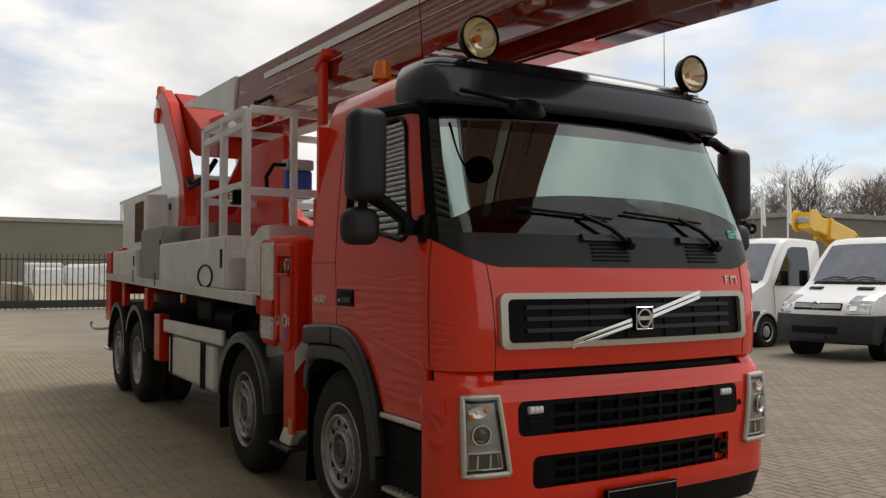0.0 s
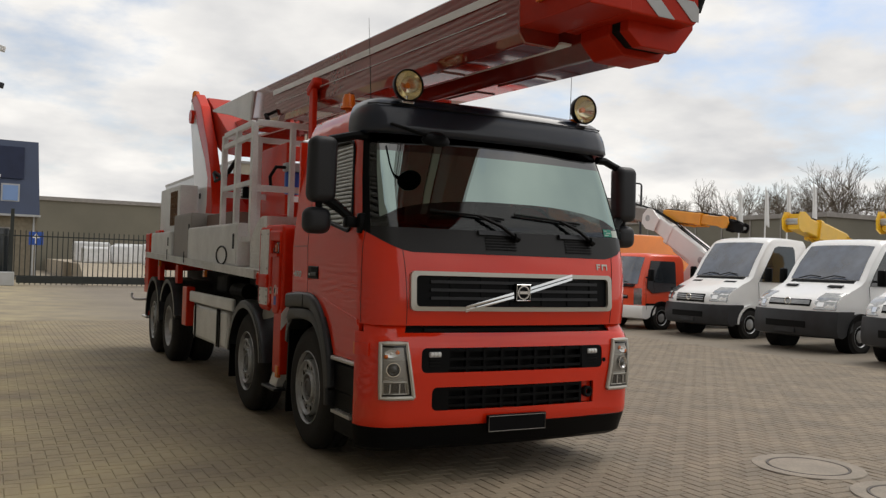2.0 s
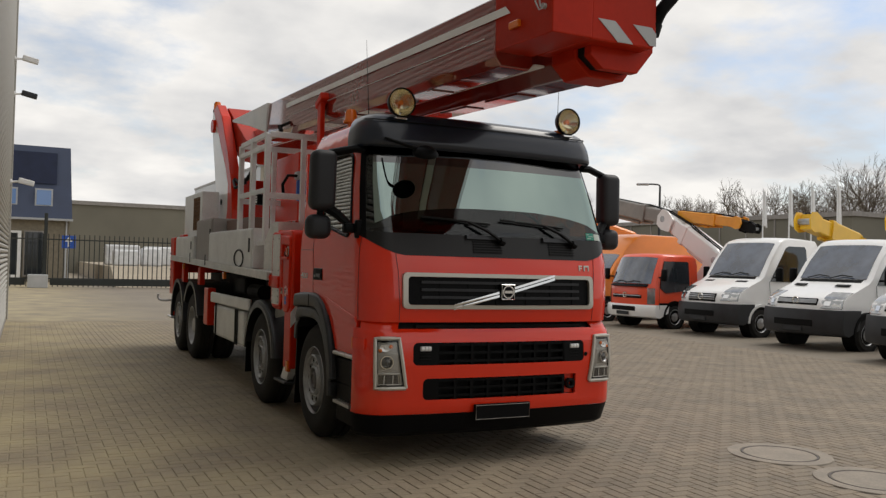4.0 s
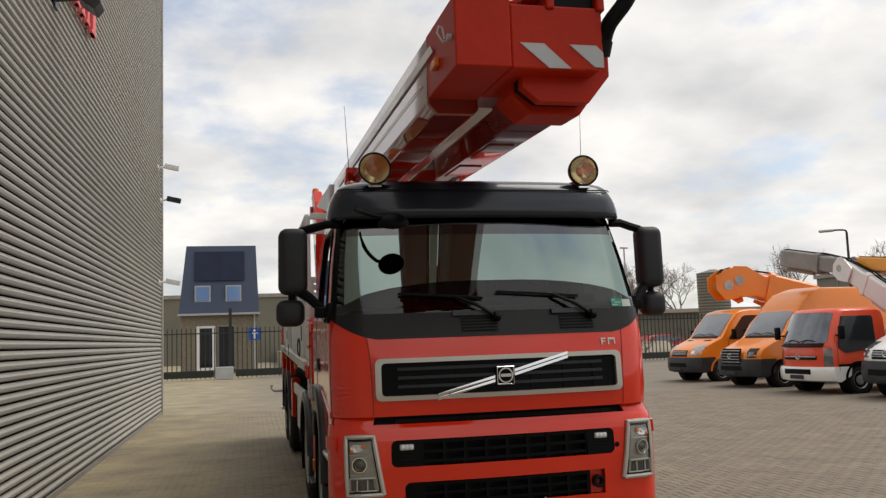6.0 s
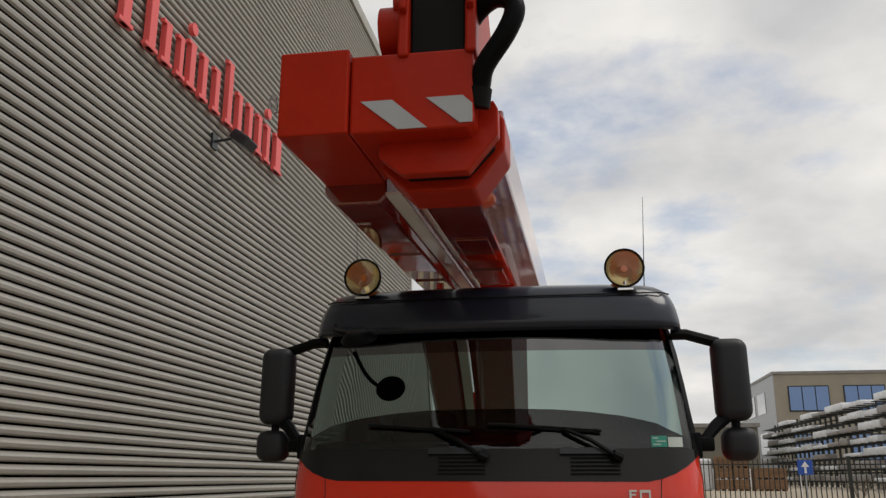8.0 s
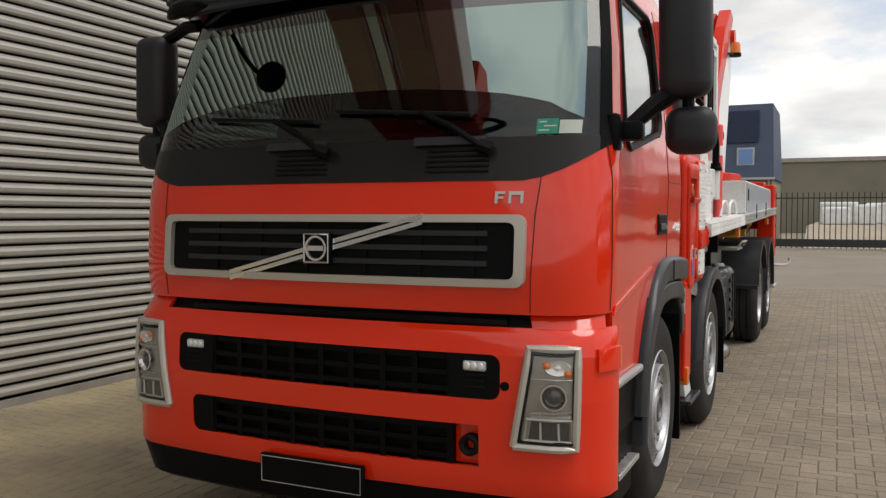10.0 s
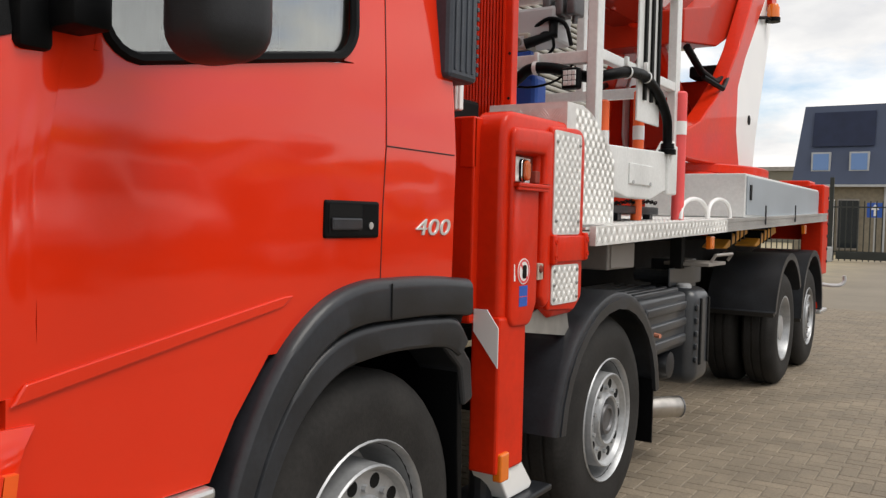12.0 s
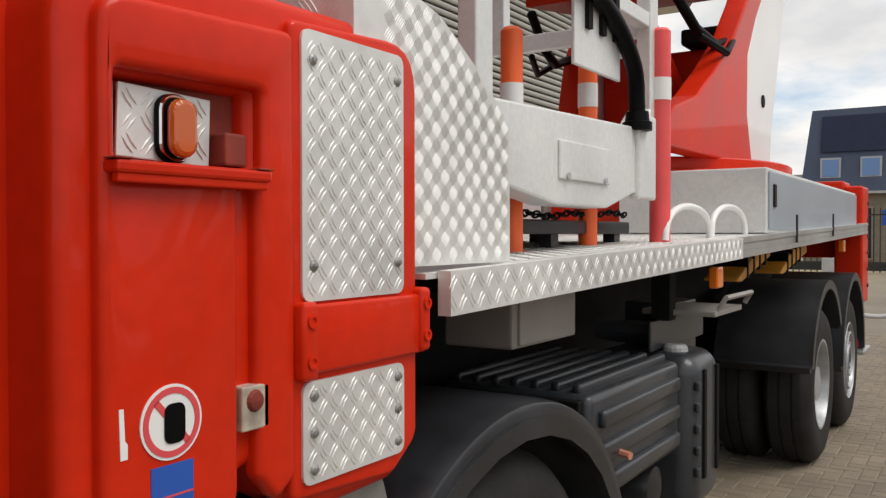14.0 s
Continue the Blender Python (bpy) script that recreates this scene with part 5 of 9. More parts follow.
for s in (1, -1):
    # cab wing: two stepped bands over the front wheel
    o1 = [(0.795, 0.60), (0.82, 0.75), (0.88, 0.92), (0.97, 1.08), (1.09, 1.21), (1.22, 1.29), (1.36, 1.325), (1.50, 1.33), (1.75, 1.325), (1.98, 1.305)]
    i1 = [(0.86, 0.58), (0.89, 0.72), (0.95, 0.87), (1.03, 1.0), (1.13, 1.10), (1.25, 1.17), (1.38, 1.195), (1.52, 1.195), (1.76, 1.19), (1.985, 1.17)]
    bm = B()
    band(bm, flow(o1), flow(i1), 1.17, 1.278, s, 0.03)
    wing = part("front_wing", bm, GREYPL, truck, "matt black plastic wheel arch", smooth=35)
    o2 = [(0.87, 0.44), (0.885, 0.60), (0.92, 0.76), (0.98, 0.90), (1.06, 1.02), (1.16, 1.115), (1.28, 1.172), (1.40, 1.192), (1.55, 1.194), (1.80, 1.185), (1.92, 1.168), (1.995, 1.09)]
    i2 = [(0.925, 0.44), (0.94, 0.58), (0.975, 0.72), (1.03, 0.84), (1.105, 0.945), (1.20, 1.025), (1.30, 1.07), (1.42, 1.085), (1.56, 1.09), (1.76, 1.08), (1.86, 1.065), (1.93, 1.03)]
    bm = B()
    band(bm, flow(o2), flow(i2), 0.95, 1.262, s, 0.025)
    part("lower_band", bm, GREYPL, wing, smooth=35)
    bm = B()
    band(bm, flow([(y, z + 0.02) for y, z in i1]), flow([(lerp(y, 1.45, 0.06), z - 0.05) for y, z in i1]), 0.9, 1.2405, s, 0.004)
    part("arch_liner", bm, DARK, wing)
    bm = B()
    tube(bm, [(s * 1.2795, 1.485, 1.315), (s * 1.2800, 1.485, 1.24), (s * 1.2795, 1.486, 1.20)], 0.003, 5)
    part("arch_seam", bm, DARK, wing)
    bm = B()
    prism(bm, [(1.84, 1.075), (1.97, 1.06), (2.03, 1.0), (2.05, 0.86), (1.985, 0.84), (1.955, 0.98)], "x", s * 1.06, s * 1.25, 0.012)
    part("arch_end", bm, GREYPL, wing)
    bm = B()
    prism(bm, [(1.955, 1.06), (1.985, 1.06), (2.02, 0.22), (2.0, 0.20), (1.965, 0.7)], "x", s * 0.42, s * 1.235, 0.004)
    part("mud_flap", bm, BLACK, wing)
    # second axle wing
    op = arch_points(Y2, 0.50, 0.72, 0.665, 5, 175)
    ip = arch_points(Y2, 0.50, 0.66, 0.61, 5, 175)
    bm = B()
    band(bm, flow(op, 2), flow(ip, 2), 0.90, 1.25, s, 0.05)
    w2 = part("rear_wing", bm, GREYPL, truck, "rounded black plastic mudguard", smooth=35)
    op2 = arch_points(Y2, 0.50, 0.675, 0.625, 5, 175)
    ip2 = arch_points(Y2, 0.50, 0.625, 0.575, 5, 175)
    bm = B()
    strip(bm, [(s * 1.235, y, z) for y, z in op2], [(s * 1.235, y, z) for y, z in ip2], (s * 0.022, 0, 0))
    part("lip", bm, GREYPL, w2, smooth=35)
    bm = B()
    box(bm, s * 0.92, s * 1.24, Y2 + 0.62, Y2 + 0.635, 0.25, 0.62)
    part("mud_flap", bm, BLACK, w2)
    for y in (Y3, Y4):
        op = arch_points(y, 0.55, 0.68, 0.70, 0, 180) if y == Y4 else [(y - 0.70, 0.72)] + arch_points(y, 0.55, 0.69, 0.70, 15, 150)
        bm = B()
        strip(bm, [(s * 0.62, a, b) for a, b in op], [(s * 0.62, lerp(a, y, 0.07), b - 0.045) for a, b in op], (s * 0.61, 0, 0))
        rw = part("rear_wing", bm, GREYPL, truck, "rounded black plastic mudguard", smooth=35)
        bm = B()
        strip(bm, [(s * 1.225, lerp(a, y, 0.0), b) for a, b in op], [(s * 1.225, lerp(a, y, 0.09), lerp(b, 0.55, 0.09)) for a, b in op], (s * 0.02, 0, 0))
        part("lip", bm, GREYPL, rw, smooth=35)
    # axle stubs
for y in (Y1, Y2, Y3, Y4):
    bm = B()
    cyl(bm, (-1.0, y, 0.52), (1.0, y, 0.52), 0.09, 12)
    part("axle", bm, DARK, truck)

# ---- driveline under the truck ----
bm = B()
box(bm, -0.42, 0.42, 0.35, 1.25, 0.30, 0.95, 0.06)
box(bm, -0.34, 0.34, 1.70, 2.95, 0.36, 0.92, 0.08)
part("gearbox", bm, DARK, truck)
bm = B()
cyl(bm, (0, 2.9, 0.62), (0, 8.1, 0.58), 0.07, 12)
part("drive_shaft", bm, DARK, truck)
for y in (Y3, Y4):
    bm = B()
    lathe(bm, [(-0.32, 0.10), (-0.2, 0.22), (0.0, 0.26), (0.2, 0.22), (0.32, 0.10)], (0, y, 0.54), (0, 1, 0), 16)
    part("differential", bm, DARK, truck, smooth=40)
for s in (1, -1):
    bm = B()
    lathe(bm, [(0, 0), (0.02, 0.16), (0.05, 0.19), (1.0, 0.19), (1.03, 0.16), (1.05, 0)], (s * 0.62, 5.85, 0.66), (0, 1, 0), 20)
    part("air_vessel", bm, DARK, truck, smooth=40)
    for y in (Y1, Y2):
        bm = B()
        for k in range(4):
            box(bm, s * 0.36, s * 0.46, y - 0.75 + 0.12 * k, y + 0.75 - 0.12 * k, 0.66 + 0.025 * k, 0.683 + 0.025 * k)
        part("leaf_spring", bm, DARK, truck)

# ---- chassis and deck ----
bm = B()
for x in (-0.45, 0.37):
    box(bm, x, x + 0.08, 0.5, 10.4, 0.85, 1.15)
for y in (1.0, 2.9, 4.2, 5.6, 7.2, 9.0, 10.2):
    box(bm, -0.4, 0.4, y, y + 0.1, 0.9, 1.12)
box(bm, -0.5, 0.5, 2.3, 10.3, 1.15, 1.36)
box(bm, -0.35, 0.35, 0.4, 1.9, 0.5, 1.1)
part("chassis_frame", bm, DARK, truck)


def deck_z(y):
    return 1.492 + 0.0245 * (y - 3.2)


bm = B()
prism(bm, [(3.12, deck_z(3.12) - 0.012), (10.25, deck_z(10.25) - 0.085), (10.25, deck_z(10.25)), (3.12, deck_z(3.12))], "x", -1.22, 1.22)
deck = part("deck", bm, PLATE, truck, "aluminium chequer plate deck")
for s in (1, -1):
    bm = B()
    ye = 5.62
    prism(bm, [(3.16, deck_z(3.16) - 0.09), (ye, deck_z(ye) - 0.09), (ye, deck_z(ye) + 0.004), (3.16, deck_z(3.16) + 0.004)], "x", s * 1.224, s * 1.256)
    part("edge_rail", bm, PLATE, deck)
    # plain aluminium section with two grooves along the rear part
    for z0, z1, x in ((-0.088, -0.060, 1.256), (-0.060, -0.052, 1.244), (-0.052, -0.026, 1.253), (-0.026, -0.018, 1.244), (-0.018, 0.006, 1.258)):
        bm = B()
        prism(bm, [(ye + 0.003, deck_z(ye) + z0), (10.24, deck_z(10.24) + z0), (10.24, deck_z(10.24) + z1), (ye + 0.003, deck_z(ye) + z1)], "x", s * 1.224, s * x)
        part("side_section", bm, ALU, deck)
    for y in (6.85, 8.18):
        bm = B()
        box(bm, s * 1.254, s * 1.264, y, y + 0.025, deck_z(y) - 0.06, deck_z(y) + 0.10, 0.002)
        part("stake", bm, GREYPL, deck)
    # guard plate behind the leg
    bm = B()
    prism(bm, [(2.906, 2.056), (3.08, 2.06), (3.20, 2.03), (3.36, 1.94), (3.47, 1.86), (3.505, 1.80), (3.506, 1.505), (2.906, 1.505)], "x", s * 1.19, s * 1.207)
    prism(bm, [(2.915, 2.018), (2.915, 2.058), (3.08, 2.062), (3.08, 2.05), (2.925, 2.048), (2.925, 2.018)], "x", s * 0.80, s * 1.19)
    box(bm, s * 0.80, s * 1.19, 2.906, 2.9145, 1.82, 2.03)
    part("guard_plate", bm, PLATE, deck, "aluminium chequer plate guard")


def checker(bm, o, ex, ey, n, nu, nv, du, dv, ln=0.019, w=0.0034, h=0.0016, bars=2, gap=0.0115, keep=None):
    """Raised bars of a chequer plate: small groups of bars that turn by a right angle from one to the next."""
    o, ex, ey, n = Vector(o), Vector(ex), Vector(ey), Vector(n)
    for i in range(nu):
        for j in range(nv):
            c0 = o + ex * ((i + 0.5) * du) + ey * ((j + 0.5) * dv)
            if keep and not keep(c0):
                continue
            sg = 1 if (i + j) % 2 else -1
            d = (ex * 0.62 * sg + ey * 0.78).normalized()
            e = n.cross(d)
            for q in range(bars):
                c = c0 + e * ((q - (bars - 1) / 2) * gap)
                b = [bm.verts.new(c - d * ln), bm.verts.new(c + e * w), bm.verts.new(c + d * ln), bm.verts.new(c - e * w)]
                t = [bm.verts.new(c - d * ln * 0.6 + n * h), bm.verts.new(c + e * w * 0.3 + n * h), bm.verts.new(c + d * ln * 0.6 + n * h), bm.verts.new(c - e * w * 0.3 + n * h)]
                bm.faces.new(t)
                for k in range(4):
                    bm.faces.new((b[k], b[(k + 1) % 4], t[(k + 1) % 4], t[k]))


def tread_pattern(bm, parent):
    return tagged(part("tread_pattern", bm, PLATE, parent), kind="stuff")


def in_guard(p):
    if p.z > 2.045 or p.y > 3.49:
        return False
    return p.z < (2.05 if p.y < 3.1 else 2.02 - (p.y - 3.20) * 0.58 if p.y < 3.36 else 1.93 - (p.y - 3.36) * 0.8)


for s in (1, -1):
    bm = B()
    checker(bm, (s * 1.256, 3.15, deck_z(3.15) - 0.085), (0, 1, 0.0245), (0, 0, 1), (s, 0, 0), 64, 2, 0.038, 0.042)
    tread_pattern(bm, deck)
    bm = B()
    checker(bm, (s * 0.81, 2.906, 1.835), (s, 0, 0), (0, 0, 1), (0, -1, 0), 6, 3, 0.062, 0.064, 0.030, 0.0026, 0.0014, 5, 0.0105)
    checker(bm, (s * 1.207, 3.0, 1.51), (0, 1, 0), (0, 0, 1), (s, 0, 0), 15, 17, 0.033, 0.033, 0.0165, 0.0019, 0.0011, 5, 0.0056, in_guard)
    tread_pattern(bm, deck)
bm = B()
checker(bm, (0.25, 3.48, deck_z(3.48) + 0.001), (0, 1, 0.0245), (1, 0, 0), (0, 0, 1), 60, 22, 0.042, 0.042)
tread_pattern(bm, deck)

# ---- front outrigger legs behind the cab ----
COVER = rounded([(2.312, 1.10, 0.05), (2.312, 1.955, 0.11), (3.108, 1.965, 0.10), (3.108, 1.16, 0.06), (3.03, 1.09, 0.04), (2.80, 1.085, 0.03), (2.715, 1.13, 0.04), (2.665, 1.20, 0.03), (2.625, 1.20, 0.03), (2.56, 1.085, 0.05)])
RAISED = rounded([(2.362, 1.085, 0.06), (2.362, 1.888, 0.05), (2.728, 1.902, 0.02), (2.728, 1.17, 0.03), (2.685, 1.14, 0.02), (2.640, 1.19, 0.02), (2.640, 1.640, 0.01), (2.602, 1.640, 0.01), (2.602, 1.17, 0.05), (2.545, 1.08, 0.06)])
BORDER = rounded([(2.722, 1.125, 0.02), (2.722, 1.925, 0.02), (3.086, 1.945, 0.09), (3.086, 1.165, 0.05), (3.005, 1.108, 0.04)])
RECESS = rounded([(2.388, 1.668, 0.012), (2.388, 1.792, 0.012), (2.655, 1.797, 0.012), (2.655, 1.668, 0.012)], 3)
POCKET = rounded([(2.405, 1.672, 0.008), (2.405, 1.783, 0.008), (2.640, 1.788, 0.008), (2.640, 1.672, 0.008)], 3)
DARKRED = mat("mottled_dark_red", (0.22, 0.030, 0.016), 0.7, stain=0.4, sscale=14)
SCREW = mat("dull_screw", (0.34, 0.34, 0.33), 0.4, 0.8, stain=0.3, sscale=30)
for s in (1, -1):
    bm = B()
    box(bm, s * 1.0, s * 1.10, 2.268, 2.9, 1.13, 1.925, 0.008)
    box(bm, s * 1.035, s * 1.10, 2.262, 2.29, 1.72, 1.923, 0.006)
    leg = part("outrigger_leg", bm, RED2, truck, "weathered red hydraulic stabiliser leg")
    bm = B()
    box(bm, s * 0.48, s * 1.05, 2.272, 2.60, 1.13, 1.835, 0.01)
    box(bm, s * 0.48, s * 1.10, 2.262, 2.60, 1.10, 1.165, 0.01)
    part("beam_box", bm, RED2, leg)
    bm = B()
    pillow(bm, COVER, [POCKET], 1.08, 1.206, 0.026, s)
    part("leg_cover", bm, RED2, leg, smooth=45)
    bm = B()
    pillow(bm, RAISED, [RECESS], 1.20, 1.228, 0.014, s)
    part("raised_sheet", bm, RED2, leg, smooth=45)
    bm = B()
    pillow(bm, BORDER, [], 1.20, 1.222, 0.010, s)
    part("panel_ground", bm, RED2, leg, smooth=45)
    # lamp pocket, its back and block in a darker mottled red
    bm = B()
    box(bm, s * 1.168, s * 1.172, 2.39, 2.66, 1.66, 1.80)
    part("recess_back", bm, DARKRED, leg)
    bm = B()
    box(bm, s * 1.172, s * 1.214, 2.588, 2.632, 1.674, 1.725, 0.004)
    part("recess_block", bm, DARKRED, leg)
    bm = B()
    box(bm, s * 1.18, s * 1.254, 2.368, 2.648, 1.650, 1.668, 0.005)
    box(bm, s * 1.236, s * 1.25, 2.372, 2.642, 1.638, 1.652, 0.003)
    part("recess_shelf", bm, RED2, leg)
    for y0, y1 in ((2.366, 2.392), (2.618, 2.65)):
        bm = B()
        box(bm, s * 1.228, s * 1.2545, y0, y1, 1.6685, 1.671, 0.001)
        part("rust_patch", bm, DARKRED, leg)
    bm = B()
    box(bm, s * 1.188, s * 1.194, 2.412, 2.575, 1.674, 1.776, 0.002, Matrix.Translation((0, 2.49, 1.72)) @ Matrix.Rotation(radians(-2 * s), 4, "X") @ Matrix.Translation((0, -2.49, -1.72)))
    part("lamp_plate", bm, PLATE, leg)
    bm = B()
    checker(bm, (s * 1.1945, 2.416, 1.68), (0, 1, 0), (0, 0, 1), (s, 0, 0), 5, 3, 0.031, 0.031, 0.015, 0.0026, 0.0014, 2, 0.009)
    tread_pattern(bm, leg)
    bm = B()
    prism(bm, rrect(2.500, 1.722, 0.058, 0.098, 0.024), "x", s * 1.194, s * 1.204, 0.003)
    part("lamp_base", bm, BLACK, leg)
    bm = B()
    tube(bm, [(s * 1.205, y, z) for y, z in rrect(2.502, 1.722, 0.052, 0.092, 0.022)] + [(s * 1.205, 2.528, 1.722)], 0.003, 5)
    part("lamp_rim", bm, CHROME, leg)
    bm = B()
    prism(bm, rrect(2.506, 1.722, 0.046, 0.084, 0.020), "x", s * 1.204, s * 1.224, 0.008)
    part("indicator_lamp", bm, mat("dull_amber_lens", (0.50, 0.095, 0.012), 0.2, 0, 0.5), leg, "amber indicator lamp")
    bm = B()
    box(bm, s * 1.20, s * 1.228, 2.606, 2.664, 1.266, 1.336, 0.003)
    part("catch_plate", bm, mat("rusty_steel", (0.46, 0.39, 0.32), 0.5, 0.3, stain=0.5, sscale=18), leg)
    bm = B()
    lathe(bm, [(0, 0.018), (0.006, 0.014), (0.008, 0.0)], (s * 1.228, 2.632, 1.312), (s, 0, 0), 12)
    part("catch_stud", bm, DARKRED, leg)
    for z0, z1 in ((1.457, 1.914), (1.147, 1.322)):
        bm = B()
        prism(bm, rrect(2.888, (z0 + z1) / 2, 0.29, z1 - z0, 0.018, 3), "x", s * 1.2225, s * 1.2275)
        part("plate_panel", bm, PLATE, leg, "aluminium chequer plate panel")
        bm = B()
        checker(bm, (s * 1.2275, 2.752, z0 + 0.006), (0, 1, 0), (0, 0, 1), (s, 0, 0), 10, int((z1 - z0 - 0.01) / 0.0272), 0.0275, 0.0272, 0.0135, 0.0027, 0.0014, 2, 0.0085)
        tread_pattern(bm, leg)
        for y in (2.770, 3.012):
            for z in ((z0 + 0.025, z1 - 0.025, (z0 + z1) / 2) if z1 - z0 < 0.3 else (z0 + 0.06, z1 - 0.05)):
                bm = B()
                lathe(bm, [(0, 0.010), (0.002, 0.010), (0.004, 0.006), (0.007, 0.0055), (0.008, 0.0)], (s * 1.2275, y, z), (s, 0, 0), 10)
                part("screw", bm, SCREW, leg)
    bm = B()
    rbox(bm, s * 1.20, s * 1.236, 2.735, 3.10, 1.335, 1.452, 0.006, 3)
    part("clamp_band", bm, RED2, leg, smooth=40)
    for y0, y1, z0, z1 in ((2.728, 2.766, 1.326, 1.458), (3.072, 3.104, 1.338, 1.465)):
        bm = B()
        rbox(bm, s * 1.20, s * 1.245, y0, y1, z0, z1, 0.009, 3)
        part("clamp_end", bm, RED2, leg, smooth=40)
        for z in (z0 + 0.032, z1 - 0.032):
            bm = B()
            lathe(bm, [(0, 0.012), (0.004, 0.012), (0.004, 0.007), (0.001, 0.006), (0.001, 0.0)], (s * 1.245, (y0 + y1) / 2, z), (s, 0, 0), 12)
            part("clamp_bolt", bm, RED2, leg)
    bm = B()
    box(bm, s * 1.085, s * 1.215, 2.30, 2.535, 0.50, 1.13, 0.012)
    part("leg_post", bm, RED2, leg)
    bm = B()
    prism(bm, [(s * 1.10, 1.16), (s * 1.16, 1.16), (s * 1.213, 1.09), (s * 1.213, 0.93), (s * 1.10, 1.07)], "y", 2.294, 2.299)
    part("warning_flash", bm, WHITE, leg, "white reflective flash on red")
    bm = B()
    prism(bm, [(2.56, 1.10), (2.72, 1.13), (3.02, 1.11), (3.06, 0.995), (3.04, 0.98), (2.56, 1.045)], "x", s * 1.17, s * 1.178)
    br = part("bracket", bm, mat("dull_bracket_steel", (0.27, 0.26, 0.24), 0.5, 0.3, stain=0.2, sscale=9), leg, "dull steel bracket plate")
    bm = B()
    cyl(bm, (s * 1.177, 3.045, 0.995), (s * 1.184, 3.045, 0.995), 0.013, 10)
    part("bracket_hole", bm, DARK, br)
    bm = B()
    prism(bm, [(2.32, 0.53), (2.53, 0.53), (2.66, 0.385), (2.64, 0.365), (2.44, 0.365)], "x", s * 1.07, s * 1.20, 0.008)
    part("foot_guard", bm, WHITE, leg, "scuffed white foot guard")
    bm = B()
    box(bm, s * 0.95, s * 1.25, 2.34, 2.76, 0.335, 0.362, 0.008)
    cyl(bm, (s * 1.08, 2.42, 0.36), (s * 1.08, 2.42, 0.55), 0.05, 12)
    part("foot_plate", bm, GREYPL, leg)
    bm = B()
    box(bm, s * 1.19, s * 1.232, 2.315, 2.385, 0.47, 0.585, 0.008)
    part("marker_lamp", bm, AMBER, leg)
    # prohibition sticker, blue label and a worn white mark
    SX, SY, SZ = 1.2282, 2.471, 1.309
    bm = B()
    lathe(bm, [(0, 0.0), (0.002, 0.0), (0.002, 0.053), (0, 0.053)], (s * SX, SY, SZ), (s, 0, 0), 32)
    part("sticker_ground", bm, WHITE, leg)
    bm = B()
    lathe(bm, [(0.0022, 0.040), (0.003, 0.040), (0.003, 0.049), (0.0022, 0.049)], (s * SX, SY, SZ), (s, 0, 0), 32)
    box(bm, s * (SX + 0.0022), s * (SX + 0.003), SY - 0.005, SY + 0.005, SZ - 0.041, SZ + 0.041, m=Matrix.Translation((0, SY, SZ)) @ Matrix.Rotation(radians(42), 4, "X") @ Matrix.Translation((0, -SY, -SZ)))
    part("sticker_ring", bm, SIGNRED, leg)
    bm = B()
    hx0, hx1 = s * (SX + 0.003), s * (SX + 0.0038)
    prism(bm, rrect(SY + 0.004, SZ - 0.002, 0.036, 0.056, 0.012), "x", hx0, hx1)
    part("sticker_sign", bm, BLACK, leg)
    bm = B()
    box(bm, s * 1.228, s * 1.2295, 2.436, 2.509, 1.165, 1.250)
    part("blue_label", bm, BLUE, leg)
    bm = B()
    box(bm, s * 1.2295, s * 1.230, 2.436, 2.509, 1.204, 1.207)
    part("label_rule", bm, SIGNRED, leg)
    bm = B()
    prism(bm, [(2.386, 1.340), (2.393, 1.340), (2.395, 1.297), (2.399, 1.292), (2.399, 1.272), (2.388, 1.272)], "x", s * 1.2281, s * 1.2292)
    part("worn_mark", bm, WHITE, leg)
    # upright ribbed panel behind the cab
    if s < 0:
        continue
    bm = B()
    box(bm, s * 0.475, s * 0.905, 2.93, 2.99, 1.75, 2.95, 0.006)
    rp = part("ribbed_panel", bm, RED2, truck, "red ribbed upright panel")
    for k in range(21):
        x = s * (0.515 + 0.0172 * k)
        bm = B()
        box(bm, x, x + s * 0.0095, 2.916, 2.932, 1.78, 2.94)
        part("rib", bm, RED2, rp)
    for z in (2.0, 2.09, 2.3, 2.6):
        for x in (0.49, 0.893):
            bm = B()
            cyl(bm, (s * x, 2.931, z), (s * x, 2.926, z), 0.007, 8)
            part("rivet", bm, DARK, rp)
    bm = B()
    box(bm, s * 0.12, s * 0.472, 2.26, 2.90, 2.075, 2.80, 0.02)
    wb = part("white_box", bm, WHITE, truck, "white painted box behind the cab")
    bm = B()
    box(bm, s * 0.985, s * 1.055, 2.225, 2.255, 1.945, 2.075, 0.006)
    for k in range(3):
        tube(bm, [(s * (1.0 + 0.019 * k), 2.222, 1.95), (s * (1.0 + 0.019 * k), 2.222, 2.07)], 0.006, 6)
    part("white_cover", bm, WHITE, truck, "white folded cover behind the cab")
    bm = B()
    tube(bm, [(s * 0.470, 2.898, 2.08), (s * 0.470, 2.898, 2.8)], 0.016, 8)
    part("corner_edge", bm, WHITE, wb)

# near-black boxes added to fill the gaps behind the cab with shade
for x0, x1, y0, y1, z1 in ((-0.5, 0.45, 2.05, 2.24, 1.93), (0.10, 0.78, 2.62, 2.86, 2.07), (-0.80, 0.09, 2.25, 2.52, 1.98)):
    bm = B()
    box(bm, x0, x1, y0, y1, 1.0, z1, 0.02)
    part("engine_cover", bm, DARK, truck)

